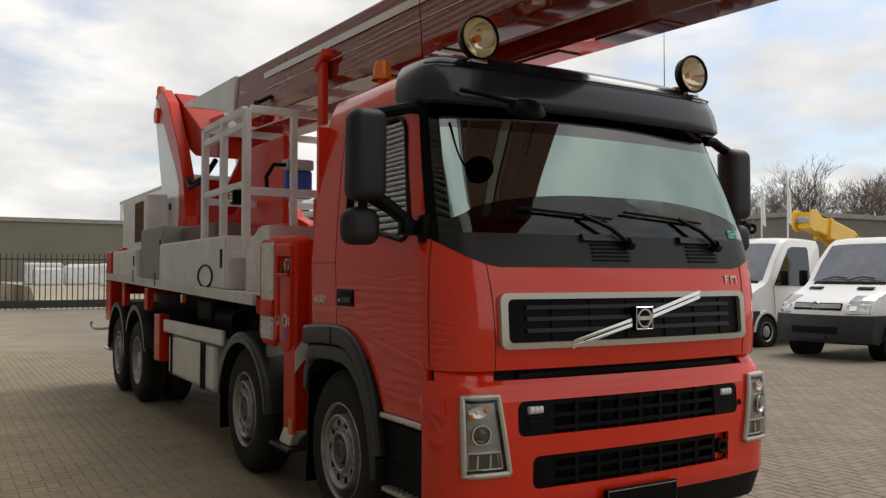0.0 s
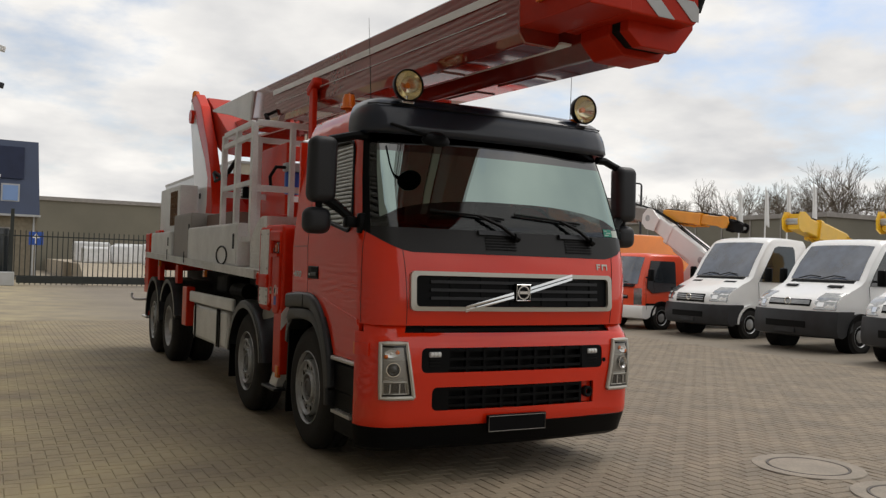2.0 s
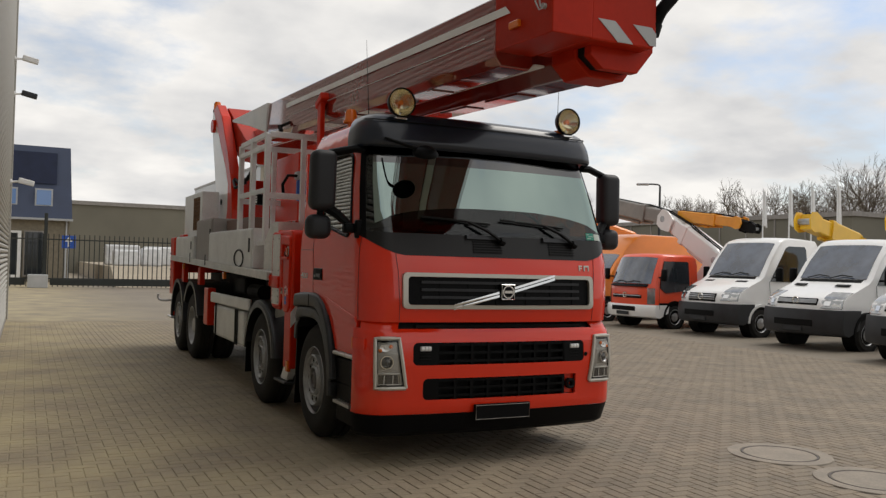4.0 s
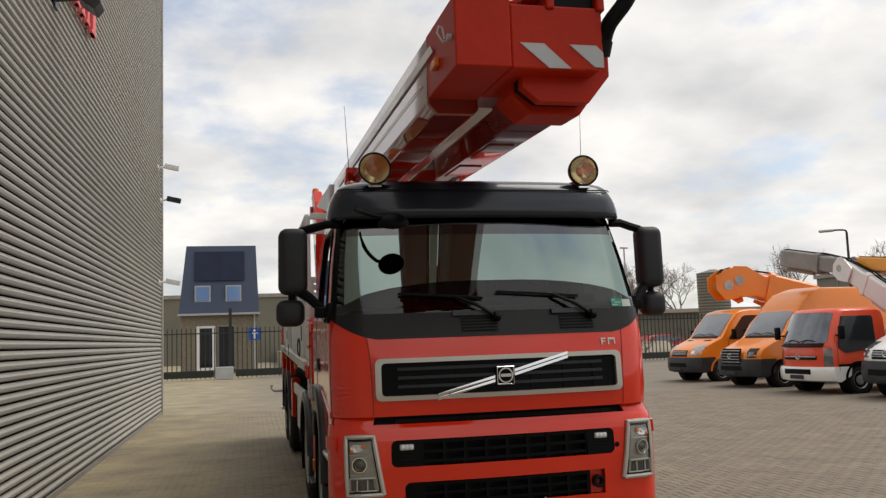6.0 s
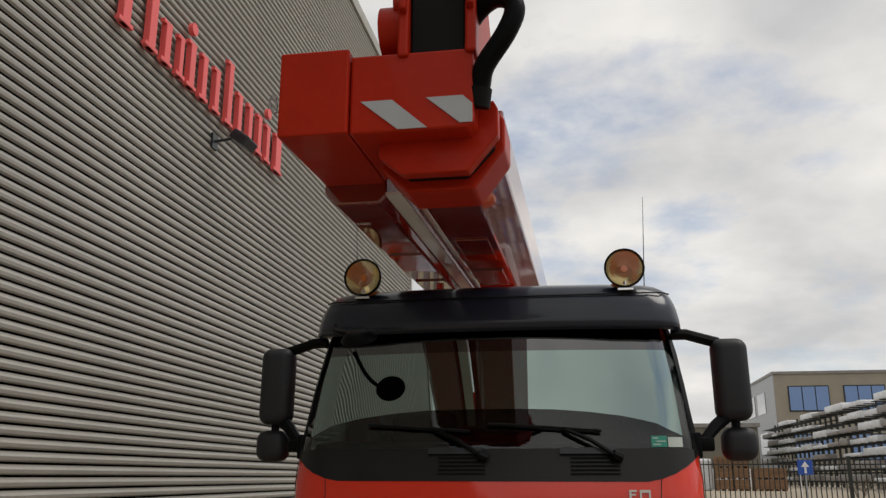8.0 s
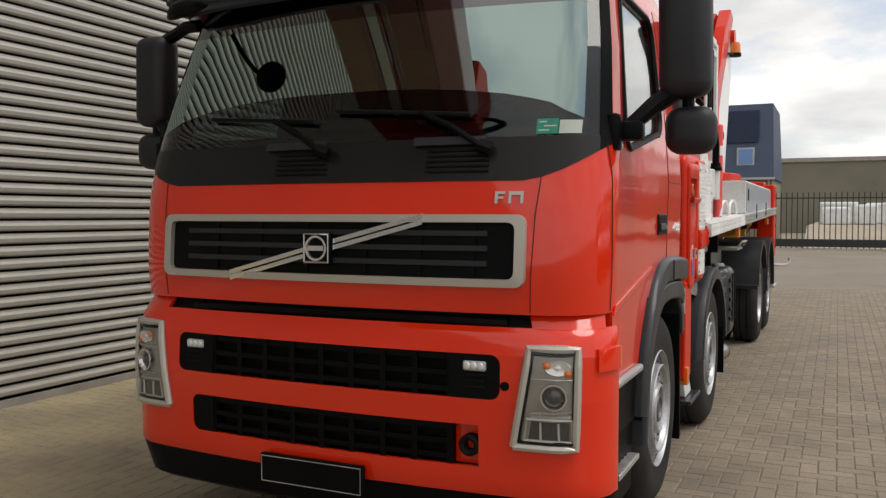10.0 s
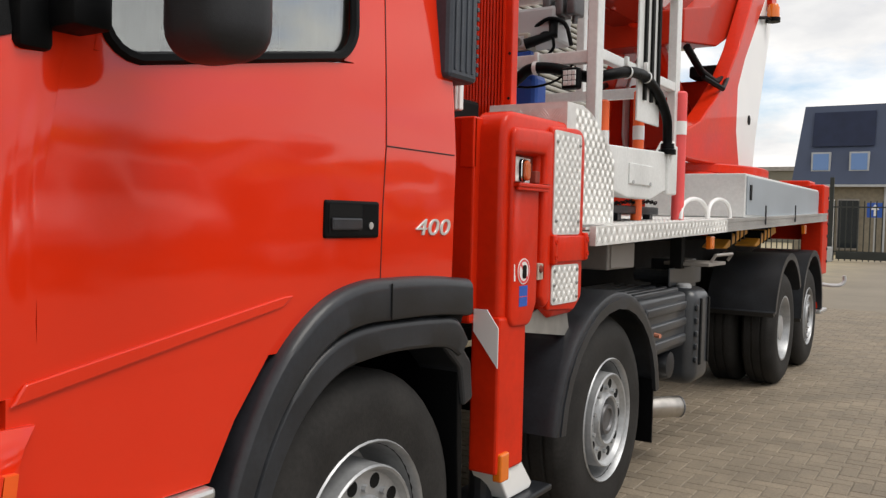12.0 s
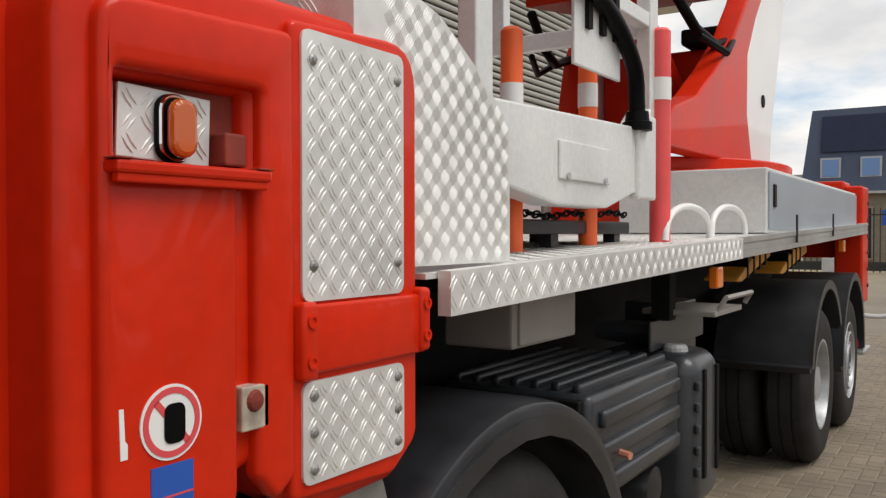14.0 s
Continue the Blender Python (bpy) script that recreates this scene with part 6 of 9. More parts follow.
# ---- rear outriggers and tail ----
for s in (1, -1):
    bm = B()
    box(bm, s * 1.0, s * 1.235, 10.05, 10.45, 0.95, 2.0, 0.02)
    box(bm, s * 1.04, s * 1.2, 10.12, 10.35, 0.55, 1.2, 0.01)
    leg = part("rear_outrigger_leg", bm, RED2, truck, "red rear stabiliser leg")
    bm = B()
    box(bm, s * 1.0, s * 1.26, 10.0, 10.45, 0.50, 0.54, 0.01)
    part("foot_plate", bm, ALU, leg)
    bm = B()
    for z in (1.1, 1.25, 1.4, 1.55, 1.7, 1.85):
        cyl(bm, (s * 1.23, 10.39, z), (s * 1.245, 10.39, z), 0.018, 8)
    part("bolts", bm, GREYPL, leg)
    bm = B()
    tube(bm, flow([(s * 1.20, 10.30, 0.83), (s * 1.29, 10.38, 0.815), (s * 1.39, 10.47, 0.82), (s * 1.43, 10.51, 0.87), (s * 1.425, 10.51, 0.93)]), 0.022, 8)
    part("hook", bm, GREYBOX, leg)
bm = B()
box(bm, -1.22, 1.22, 10.25, 10.45, 1.35, 1.66, 0.02)
box(bm, -1.1, -0.75, 9.9, 10.3, 1.99, 2.06, 0.02)
box(bm, 0.75, 1.1, 9.9, 10.3, 1.97, 2.04, 0.02)
part("tail_beam", bm, RED2, truck)

# ---- under-deck units, right side of the road ----
BATT = mat("slate_black_plastic", (0.030, 0.034, 0.040), 0.38, 0, 0.3, spec=0.45, grain=0.1, gscale=60, stain=0.25, sscale=4, bump=0.08, bscale=200)
bm = B()
rbox(bm, 0.56, 1.125, 4.20, 5.12, 0.685, 1.055, 0.03, 3)
bat = part("battery_box", bm, BATT, truck, "black ribbed battery box", smooth=40)
for k in range(7):
    bm = B()
    rbox(bm, 0.585 + 0.076 * k, 0.622 + 0.076 * k, 4.23, 5.09, 1.045, 1.085, 0.014, 3)
    part("lid_rib", bm, BATT, bat, smooth=50)
for k in range(3):
    bm = B()
    rbox(bm, 1.115, 1.15, 4.26, 5.06, 0.72 + 0.11 * k, 0.78 + 0.11 * k, 0.014, 3)
    part("side_rib", bm, BATT, bat, smooth=50)
bm = B()
box(bm, 0.60, 1.10, 4.16, 4.205, 0.69, 0.73, 0.006)
box(bm, 0.60, 1.10, 4.16, 4.205, 1.0, 1.04, 0.006)
box(bm, 1.06, 1.10, 4.16, 4.205, 0.73, 1.0, 0.006)
part("end_bracket", bm, DARK, bat)
bm = B()
cyl(bm, (1.12, 4.40, 0.84), (1.19, 4.38, 0.835), 0.014, 8)
part("lever", bm, mat("copper_pink_handle", (0.55, 0.22, 0.14), 0.4), bat)
bm = B()
rbox(bm, 0.70, 1.175, 5.17, 5.56, 0.40, 1.07, 0.09, 6)
tank = part("fluid_tank", bm, BATT, truck, "black plastic fluid tank with a grey cap", smooth=60)
bm = B()
lathe(bm, [(1.05, 0.055), (1.085, 0.052), (1.098, 0.04), (1.098, 0.0)], (1.05, 5.30, 0), (0, 0, 1), 16)
part("cap", bm, GREYBOX, tank)
for y in (5.27, 5.46):
    bm = B()
    box(bm, 1.168, 1.186, y, y + 0.035, 0.54, 1.0, 0.005)
    part("strap", bm, DARK, tank)
for k in range(5):
    bm = B()
    rbox(bm, 1.16, 1.182, 5.20, 5.235, 0.56 + 0.09 * k, 0.60 + 0.09 * k, 0.008, 2)
    part("tank_boss", bm, BATT, tank)
bm = B()
lathe(bm, [(0, 0), (0.03, 0.08), (0.06, 0.103), (0.40, 0.103), (0.45, 0.085), (0.475, 0.0)], (0.645, 4.90, 0.58), (1, 0, 0), 24)
part("air_tank", bm, GREYPL, truck, "black round air tank", smooth=40)
bm = B()
run = flow([(0.60, 4.20, 0.36), (0.80, 4.36, 0.35), (1.0, 4.66, 0.325), (1.14, 4.93, 0.305)])
tube(bm, run, 0.070, 18, cap=False)
tube(bm, run[::-1], 0.064, 18, cap=False)
ep = part("exhaust_pipe", bm, mat("sooty_steel", (0.50, 0.47, 0.43), 0.32, 0.9, stain=0.3, sscale=8), truck, "curved steel exhaust pipe", smooth=50)
bm = B()
tube(bm, [(1.137, 4.924, 0.3055), (1.143, 4.936, 0.3045)], 0.073, 18, cap=False)
part("pipe_rim", bm, HUB, ep)
bm = B()
box(bm, 0.88, 1.10, 3.72, 4.14, 1.255, 1.400, 0.008)
box(bm, 1.098, 1.108, 3.75, 3.95, 1.265, 1.390, 0.003)
part("junction_box", bm, MIDGREY, truck, "small grey metal box under the deck")
bm = B()
box(bm, 0.70, 0.95, 5.62, 5.95, 1.0, 1.25, 0.01)
box(bm, 0.985, 1.0, 5.13, 5.90, 1.075, 1.205, 0.006)
cyl(bm, (0.70, 5.30, 1.14), (0.99, 5.30, 1.14), 0.05, 14)
part("valve_block", bm, BATT, truck)
bm = B()
box(bm, 0.9, 1.22, 5.30, 5.75, 1.22, 1.245, 0.005)
tube(bm, [(1.22, 5.35, 1.25), (1.25, 5.35, 1.3), (1.25, 5.8, 1.3), (1.22, 5.8, 1.25)], 0.012, 6)
part("step_bracket", bm, MIDGREY, truck, "grey folding step under the deck")
bm = B()
box(bm, 0.96, 1.04, 5.25, 5.33, 1.2, 1.42)
part("step_hanger", bm, DARK, truck)
for y in (5.28, 8.9):
    bm = B()
    box(bm, 1.195, 1.235, y, y + 0.09, deck_z(y) - 0.20, deck_z(y) - 0.11, 0.008)
    part("side_marker", bm, AMBER, truck, "amber side marker lamp")
CHOCK = mat("worn_orange_yellow", (0.60, 0.27, 0.02), 0.5, stain=0.3, sscale=6)
for y0, y1 in ((6.16, 6.94), (7.22, 8.12)):
    bm = B()
    prism(bm, [(y0, 1.33), (y0 + 0.10, 1.32), (y1, 1.44), (y1 - 0.02, 1.50), (y0 + 0.42, 1.47)], "x", 0.92, 1.10, 0.01)
    ck = part("wheel_chock", bm, CHOCK, truck, "worn orange-yellow wheel chock")
    for k in range(4):
        bm = B()
        y = y0 + 0.20 + 0.14 * k
        z = lerp(1.33, 1.435, (y - y0) / (y1 - y0))
        box(bm, 0.92, 1.106, y, y + 0.03, z - 0.02, z + 0.10, 0.004)
        part("chock_rib", bm, BLACK, ck)
# left side: white side guard, red bracket, hydraulic unit
bm = B()
box(bm, -1.2, -1.15, 4.25, 6.65, 0.98, 1.13, 0.02)
box(bm, -1.17, -0.75, 4.6, 6.5, 0.50, 0.96, 0.04)
g = part("side_guard", bm, ALUW, truck, "pale metal side guard and tank")
for y in (4.9, 5.0, 6.3):
    bm = B()
    box(bm, -1.185, -1.172, y, y + 0.05, 0.5, 0.97)
    part("strap", bm, DARK, g)
bm = B()
box(bm, -1.22, -1.10, 6.75, 7.05, 0.62, 1.18, 0.015)
part("red_bracket", bm, RED2, truck)
for y in (7.55, 9.1):
    bm = B()
    box(bm, -1.2, -1.12, y, y + 0.2, 1.2, 1.48, 0.01)
    part("red_hanger", bm, RED2, truck)
bm = B()
cyl(bm, (-0.9, 4.6, 1.2), (-0.9, 5.2, 1.2), 0.1, 12)
box(bm, -1.0, -0.7, 5.3, 5.9, 1.15, 1.38, 0.03)
part("hydraulic_pump", bm, DARK, truck)
for y in (5.6, 9.0):
    bm = B()
    box(bm, -1.235, -1.195, y, y + 0.09, deck_z(y) - 0.20, deck_z(y) - 0.11, 0.008)
    part("side_marker", bm, AMBER, truck)

# ---- lockers on the deck ----


def locker(x0, x1, y0, y1, z1, label, m=GREYBOX, m2=None):
    bm = B()
    z0 = deck_z(y0) + 0.005
    box(bm, x0, x1, y0, y1, z0, z1, 0.008)
    lk = part("locker", bm, m, truck, label)
    sx = x1 if x1 > 0 else x0
    d = 1 if x1 > 0 else -1
    bm = B()
    box(bm, min(sx, sx + d * 0.012), max(sx, sx + d * 0.012), y0 + 0.03, y1 - 0.02, z0 + 0.02, z1 - 0.02, 0.004)
    part("lid", bm, m2 or m, lk)
    bm = B()
    box(bm, min(sx + d * 0.012, sx + d * 0.02), max(sx + d * 0.012, sx + d * 0.02), y0 + 0.10, y0 + 0.16, lerp(z0, z1, 0.4), lerp(z0, z1, 0.75))
    part("latch", bm, BLACK, lk)
    return lk


BLUEGREY = mat("blue_grey_paint", (0.33, 0.37, 0.41), 0.4, 0, 0.2, stain=0.08, sscale=2)
locker(0.35, 1.18, 6.45, 10.0, 1.93, "long grey metal locker on the deck", ALUW, BLUEGREY)
locker(-1.2, -0.35, 4.1, 6.85, 2.02, "pale metal locker on the deck", ALUW)
locker(-1.15, -0.35, 6.9, 8.2, 2.25, "grey sheet metal locker", MIDGREY)
locker(-1.2, -0.4, 8.25, 10.0, 2.0, "pale metal locker on the deck", ALUW)
bm = B()
box(bm, -0.95, -0.35, 5.4, 6.85, 2.03, 2.22, 0.01)
part("locker_top", bm, mat("brown_panel", (0.16, 0.10, 0.075), 0.6, stain=0.1), truck)
for y in (5.36, 6.03):
    bm = B()
    arc = [(1.09, y - 0.32 * math.cos(radians(a)), deck_z(y) + 0.01 + 0.135 * math.sin(radians(a)) ** 0.7) for a in range(4, 177, 12)]
    tube(bm, [(1.09, y - 0.325, deck_z(y))] + arc + [(1.09, y + 0.325, deck_z(y))], 0.016, 8)
    part("grab_hoop", bm, WHITE, truck, "white tubular grab hoop", smooth=60)
bm = B()
tube(bm, [(-1.215, 4.78 - 0.26 * math.cos(radians(a)), 1.64 + 0.11 * math.sin(radians(a))) for a in range(0, 361, 24)], 0.012, 6)
part("hose_ring", bm, BLACK, truck, smooth=60)

# ---- turret ----
bm = B()
prism(bm, rrect(0, 8.4, 1.4, 2.8, 0.3), "z", 1.60, 1.99, 0.02)
tur = part("turret", bm, RED2, truck, "red slewing turret with a tall raked mast")
bm = B()
lathe(bm, [(1.99, 0.0), (1.99, 1.28), (2.0, 1.30), (2.07, 1.30), (2.08, 1.28), (2.08, 0.0)], (0, 8.3, 0), (0, 0, 1), 48)
for v in bm.verts:
    v.co.x *= 0.72
part("base_plate", bm, RED2, tur, smooth=30)
for s in (1, -1):
    bm = B()
    right = [(6.36, 2.07), (8.33, 2.07), (8.16, 2.45), (8.17, 2.88), (8.42, 3.20), (8.86, 3.62), (9.62, 4.36), (9.30, 4.42), (8.85, 4.10), (8.46, 3.64), (8.14, 3.27), (7.76, 2.93), (7.30, 2.64), (6.90, 2.42), (6.45, 2.30), (6.36, 2.24)]
    left = [(7.75, 2.07), (8.33, 2.07), (8.16, 2.45), (8.17, 2.88), (8.42, 3.20), (8.86, 3.62), (9.62, 4.36), (9.30, 4.42), (8.85, 4.15), (8.25, 3.45), (7.92, 2.95), (7.78, 2.45)]
    prism(bm, right if s > 0 else left, "x", s * 0.52, s * 0.68, 0.014)
    part("mast_cheek", bm, RED2, tur)
    bm = B()
    prism(bm, [(8.35, 2.07), (8.98, 2.07), (9.06, 2.43), (9.72, 3.98), (9.74, 4.28), (9.66, 4.36), (8.89, 3.60), (8.45, 3.19), (8.20, 2.87), (8.19, 2.45)], "x", s * 0.51, s * 0.665, 0.01)
    part("rear_cover", bm, WHITE, tur, "white rear cover plate")
    bm = B()
    cyl(bm, (s * 0.66, 8.72, 2.62), (s * 0.675, 8.72, 2.62), 0.05, 14)
    part("cover_hole", bm, DARK, tur)
    bm = B()
    bx, by, bz0 = (0.74, 9.38, 3.82) if s > 0 else (-0.60, 9.66, 4.38)
    lathe(bm, [(0, 0.070), (0.11, 0.066), (0.15, 0.05), (0.165, 0)], (bx, by, bz0), (0, 0, 1), 16)
    bc = part("beacon", bm, AMBER, tur, "amber beacon", smooth=30)
    bm = B()
    cyl(bm, (bx, by, bz0 - 0.045), (bx, by, bz0), 0.078, 16)
    if s > 0:
        tube(bm, [(bx, by, bz0 - 0.03), (0.71, 9.20, bz0 - 0.03), (0.66, 9.02, bz0 - 0.06)], 0.018, 8)
    part("beacon_foot", bm, BLACK, bc, smooth=40)
bm = B()
box(bm, -0.5, 0.5, 8.3, 8.7, 2.3, 3.0, 0.02)
part("mast_core", bm, RED2, tur)
bm = B()
cyl(bm, (-0.72, 9.5, 4.05), (0.72, 9.5, 4.05), 0.12, 16)
part("pivot_pin", bm, RED2, tur)
bm = B()
prism(bm, [(9.75, 4.38), (9.2, 4.36), (7.75, 3.62), (6.9, 3.42), (6.9, 3.12), (8.0, 3.28), (8.9, 3.62), (9.6, 3.95)], "x", -0.50, 0.50, 0.015)
part("boom_root", bm, HEADRED, tur, "red hinge section at the root of the boom")
bm = B()
box(bm, -0.62, -0.56, 4.2, 5.5, 2.15, 3.02, 0.01)
part("support_panel", bm, RED2, tur, "red sheet panel beside the basket")
for s in (1, -1):
    bm = B()
    tube(bm, [(s * 0.62, 7.9, 2.95), (s * 0.60, 7.6, 2.86), (s * 0.55, 7.3, 2.92), (s * 0.5, 7.0, 3.1)], 0.035, 8)
    tube(bm, [(s * 0.66, 7.8, 2.92), (s * 0.70, 7.5, 2.78), (s * 0.60, 7.2, 2.85)], 0.025, 8)
    part("hose_loop", bm, BLACK, tur, smooth=60)
bm = B()
cyl(bm, (0.05, 8.6, 2.5), (0.05, 7.0, 3.35), 0.14, 16)
cyl(bm, (0.05, 7.0, 3.35), (0.05, 6.2, 3.6), 0.09, 16)
part("lift_cylinder", bm, RED2, tur)
bm = B()
cyl(bm, (0.3, 8.5, 3.05), (0.62, 8.5, 3.0), 0.07, 12)
box(bm, 0.2, 0.5, 8.1, 8.8, 3.0, 3.12, 0.02)
part("hydraulic_block", bm, DARK, tur)

bm = B()
box(bm, -1.02, -0.74, 8.55, 10.3, 2.0, 2.78, 0.015)
cc = part("cooler_cabinet", bm, ALUW, truck, "pale metal cooler cabinet with a mesh panel")
bm = B()
for k in range(9):
    box(bm, -1.03, -1.018, 8.75 + 0.07 * k, 8.762 + 0.07 * k, 2.12, 2.68)
for k in range(9):
    box(bm, -1.03, -1.018, 8.75, 9.322, 2.12 + 0.07 * k, 2.132 + 0.07 * k)
tagged(part("mesh_panel", bm, CRATE, cc), kind="stuff")

# ---- boom: two box sections side by side ----
SL = 0.037


def bz(z, y):
    return z + SL * (y + 1.7)


def boom_box(name, poly, y0, y1, material, parent, label="", bev=0.012):
    bm = B()
    prism(bm, [(x, z) for x, z in poly], "y", y0, y1, bev)
    for v in bm.verts:
        v.co.z = bz(v.co.z, v.co.y)
    return part(name, bm, material, parent, label)


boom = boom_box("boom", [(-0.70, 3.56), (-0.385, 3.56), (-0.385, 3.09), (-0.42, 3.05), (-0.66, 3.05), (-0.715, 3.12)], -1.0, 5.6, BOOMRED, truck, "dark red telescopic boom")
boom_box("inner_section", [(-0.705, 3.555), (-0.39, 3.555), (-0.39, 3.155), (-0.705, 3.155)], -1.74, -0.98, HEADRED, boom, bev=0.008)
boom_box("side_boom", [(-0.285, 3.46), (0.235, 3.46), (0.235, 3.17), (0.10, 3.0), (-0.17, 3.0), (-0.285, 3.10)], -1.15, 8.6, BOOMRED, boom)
boom_box("boom_head", [(-0.385, 3.525), (0.16, 3.525), (0.16, 3.19), (0.13, 3.155), (-0.385, 3.155)], -1.72, -1.05, HEADRED, boom, bev=0.012)
boom_box("head_collar", [(-0.30, 3.17), (0.24, 3.34), (0.265, 3.30), (0.265, 3.16), (0.12, 2.97), (-0.19, 2.97), (-0.305, 3.08)], -1.42, -1.12, HEADRED, boom)
boom_box("collar_gap", [(-0.28, 3.18), (0.22, 3.30), (0.22, 3.15), (0.10, 3.02), (-0.17, 3.02), (-0.28, 3.1)], -1.50, -1.42, DARK, boom, bev=0)
boom_box("collar_band", [(-0.28, 3.19), (0.23, 3.33), (0.25, 3.29), (0.25, 3.17), (0.115, 3.005), (-0.18, 3.005), (-0.285, 3.09)], -1.58, -1.50, HEADRED, boom, bev=0.006)
boom_box("wear_strip", [(-0.384, 3.10), (-0.30, 3.10), (-0.30, 3.085), (-0.384, 3.085)], -1.02, 7.0, WHITE, boom, "white strip between the boom sections", bev=0)
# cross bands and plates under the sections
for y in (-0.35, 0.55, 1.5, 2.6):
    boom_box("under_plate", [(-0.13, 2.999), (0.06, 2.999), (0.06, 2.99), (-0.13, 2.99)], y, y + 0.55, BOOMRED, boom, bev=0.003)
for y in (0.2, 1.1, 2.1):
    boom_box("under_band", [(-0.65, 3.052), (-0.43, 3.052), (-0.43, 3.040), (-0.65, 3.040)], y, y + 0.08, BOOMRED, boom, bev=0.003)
bm = B()
strip(bm, [(-0.7165, -1.15, bz(3.445, -1.15)), (-0.7165, 4.5, bz(3.445, 4.5))], [(-0.7165, -1.22, bz(3.385, -1.22)), (-0.7165, 4.5, bz(3.385, 4.5))], (-0.003, 0, 0))
part("white_stripe", bm, WHITE, boom)
bm = B()
strip(bm, [(-0.7165, -0.85, bz(3.275, -0.85)), (-0.7165, 4.4, bz(3.275, 4.4))], [(-0.7165, -0.85, bz(3.268, -0.85)), (-0.7165, 4.4, bz(3.268, 4.4))], (-0.003, 0, 0))
part("pin_stripe", bm, ALUW, boom)
bm = B()
prism(bm, [(5.42, bz(3.57, 5.42)), (7.72, bz(3.56, 7.72)), (7.68, bz(3.52, 7.68)), (6.6, bz(3.36, 6.6)), (5.5, bz(3.16, 5.5))], "x", -0.735, -0.37, 0.01)
part("rear_shroud", bm, ALUW, boom, "pale grey tapered rear shroud")
# chevrons on the head
for pts in ([(-0.335, 3.30), (-0.195, 3.30), (-0.04, 3.162), (-0.17, 3.162)], [(-0.045, 3.30), (0.115, 3.30), (0.155, 3.26), (0.155, 3.175), (0.10, 3.175)]):
    bm = B()
    prism(bm, pts, "y", -1.7265, -1.722)
    part("chevron", bm, GREYBOX, boom, "grey reflective chevron")
# jib fork on top of the head
for x0, x1 in ((-0.175, -0.125), (0.125, 0.175)):
    bm = B()
    prism(bm, [(-1.74, 3.5), (-1.2, 3.5), (-1.1, 3.9), (-1.35, 4.1), (-1.64, 4.1), (-1.70, 4.04), (-1.72, 3.85)], "x", x0, x1, 0.012)
    part("fork_plate", bm, HEADRED, boom)
    bm = B()
    prism(bm, [(-1.765, 3.72), (-1.70, 3.70), (-1.66, 3.80), (-1.68, 4.06), (-1.73, 4.05), (-1.76, 3.85)], "x", lerp(x0, x1, 0.5) - 0.016, lerp(x0, x1, 0.5) + 0.016, 0.008)
    part("fork_rib", bm, HEADRED, boom)
bm = B()
box(bm, -0.122, 0.122, -1.69, -1.2, 3.46, 4.03, 0.01)
part("fork_core", bm, DARK, boom)
bm = B()
cyl(bm, (-0.124, -1.66, 4.055), (0.124, -1.66, 4.055), 0.045, 16)
part("top_roller", bm, HEADRED, boom, smooth=30)
for x0, x1 in ((-0.205, -0.176), (0.176, 0.205)):
    bm = B()
    cyl(bm, (x0, -1.66, 3.79), (x1, -1.66, 3.79), 0.042, 14)
    part("fork_pin", bm, HEADRED, boom, smooth=30)
bm = B()
cyl(bm, (-0.275, -1.58, 3.70), (-0.178, -1.58, 3.70), 0.118, 20)
part("jib_knuckle", bm, HEADRED, boom, smooth=30)
bm = B()
cyl(bm, (-0.37, -1.50, 3.575), (-0.28, -1.50, 3.575), 0.055, 14)
box(bm, -0.33, -0.26, -1.52, -1.44, 3.52, 3.60, 0.01)
part("small_knuckle", bm, RED2, boom, smooth=30)
bm = B()
tube(bm, flow([(0.17, -1.66, 3.29), (0.185, -1.68, 3.36), (0.21, -1.71, 3.44), (0.30, -1.74, 3.56), (0.345, -1.75, 3.66), (0.325, -1.74, 3.73), (0.25, -1.70, 3.765), (0.17, -1.64, 3.74), (0.10, -1.55, 3.70)]), 0.046, 16)
hose = part("hose", bm, BLACK, boom, "thick black hydraulic hose", smooth=60)
bm = B()
cyl(bm, (0.168, -1.655, 3.27), (0.182, -1.675, 3.35), 0.055, 16)
part("hose_collar", bm, DARK, boom, smooth=30)
bm = B()
tube(bm, [(-0.71, -1.65, 3.33), (-0.755, -1.65, 3.31), (-0.785, -1.65, 3.36), (-0.775, -1.65, 3.40), (-0.755, -1.65, 3.39), (-0.745, -1.65, 3.33)], 0.006, 5)
cyl(bm, (-0.73, -1.65, 3.34), (-0.70, -1.65, 3.34), 0.02, 8)
part("locking_pin", bm, GREYBOX, boom)
bm = B()
box(bm, -0.735, -0.705, -1.35, -1.22, 3.28, 3.33, 0.008)
part("side_lamp", bm, AMBER, boom)
# boom rest clamp
bm = B()
box(bm, -0.785, -0.73, 2.83, 2.95, 2.9, 3.42, 0.012)
box(bm, -0.80, -0.68, 2.78, 3.02, 3.40, 3.49, 0.02, Matrix.Translation((0, 2.9, 3.44)) @ Matrix.Rotation(radians(-25), 4, "X") @ Matrix.Translation((0, -2.9, -3.44)))
box(bm, -0.80, 0.08, 2.55, 3.0, 2.0, 2.3, 0.02)
box(bm, -0.45, 0.08, 2.65, 2.95, 2.3, 3.04, 0.02)
part("boom_rest", bm, RED2, truck, "red boom rest with a clamp")
# rails with prongs along the boom side over the basket
bm = B()
tube(bm, [(-0.72, 4.3, 3.40), (-0.80, 4.5, 3.36)], 0.02, 8)
tube(bm, [(-0.8, 4.5, 3.37), (-0.8, 4.42, 3.30)], 0.028, 8)
part("sensor_arm", bm, DARK, boom)

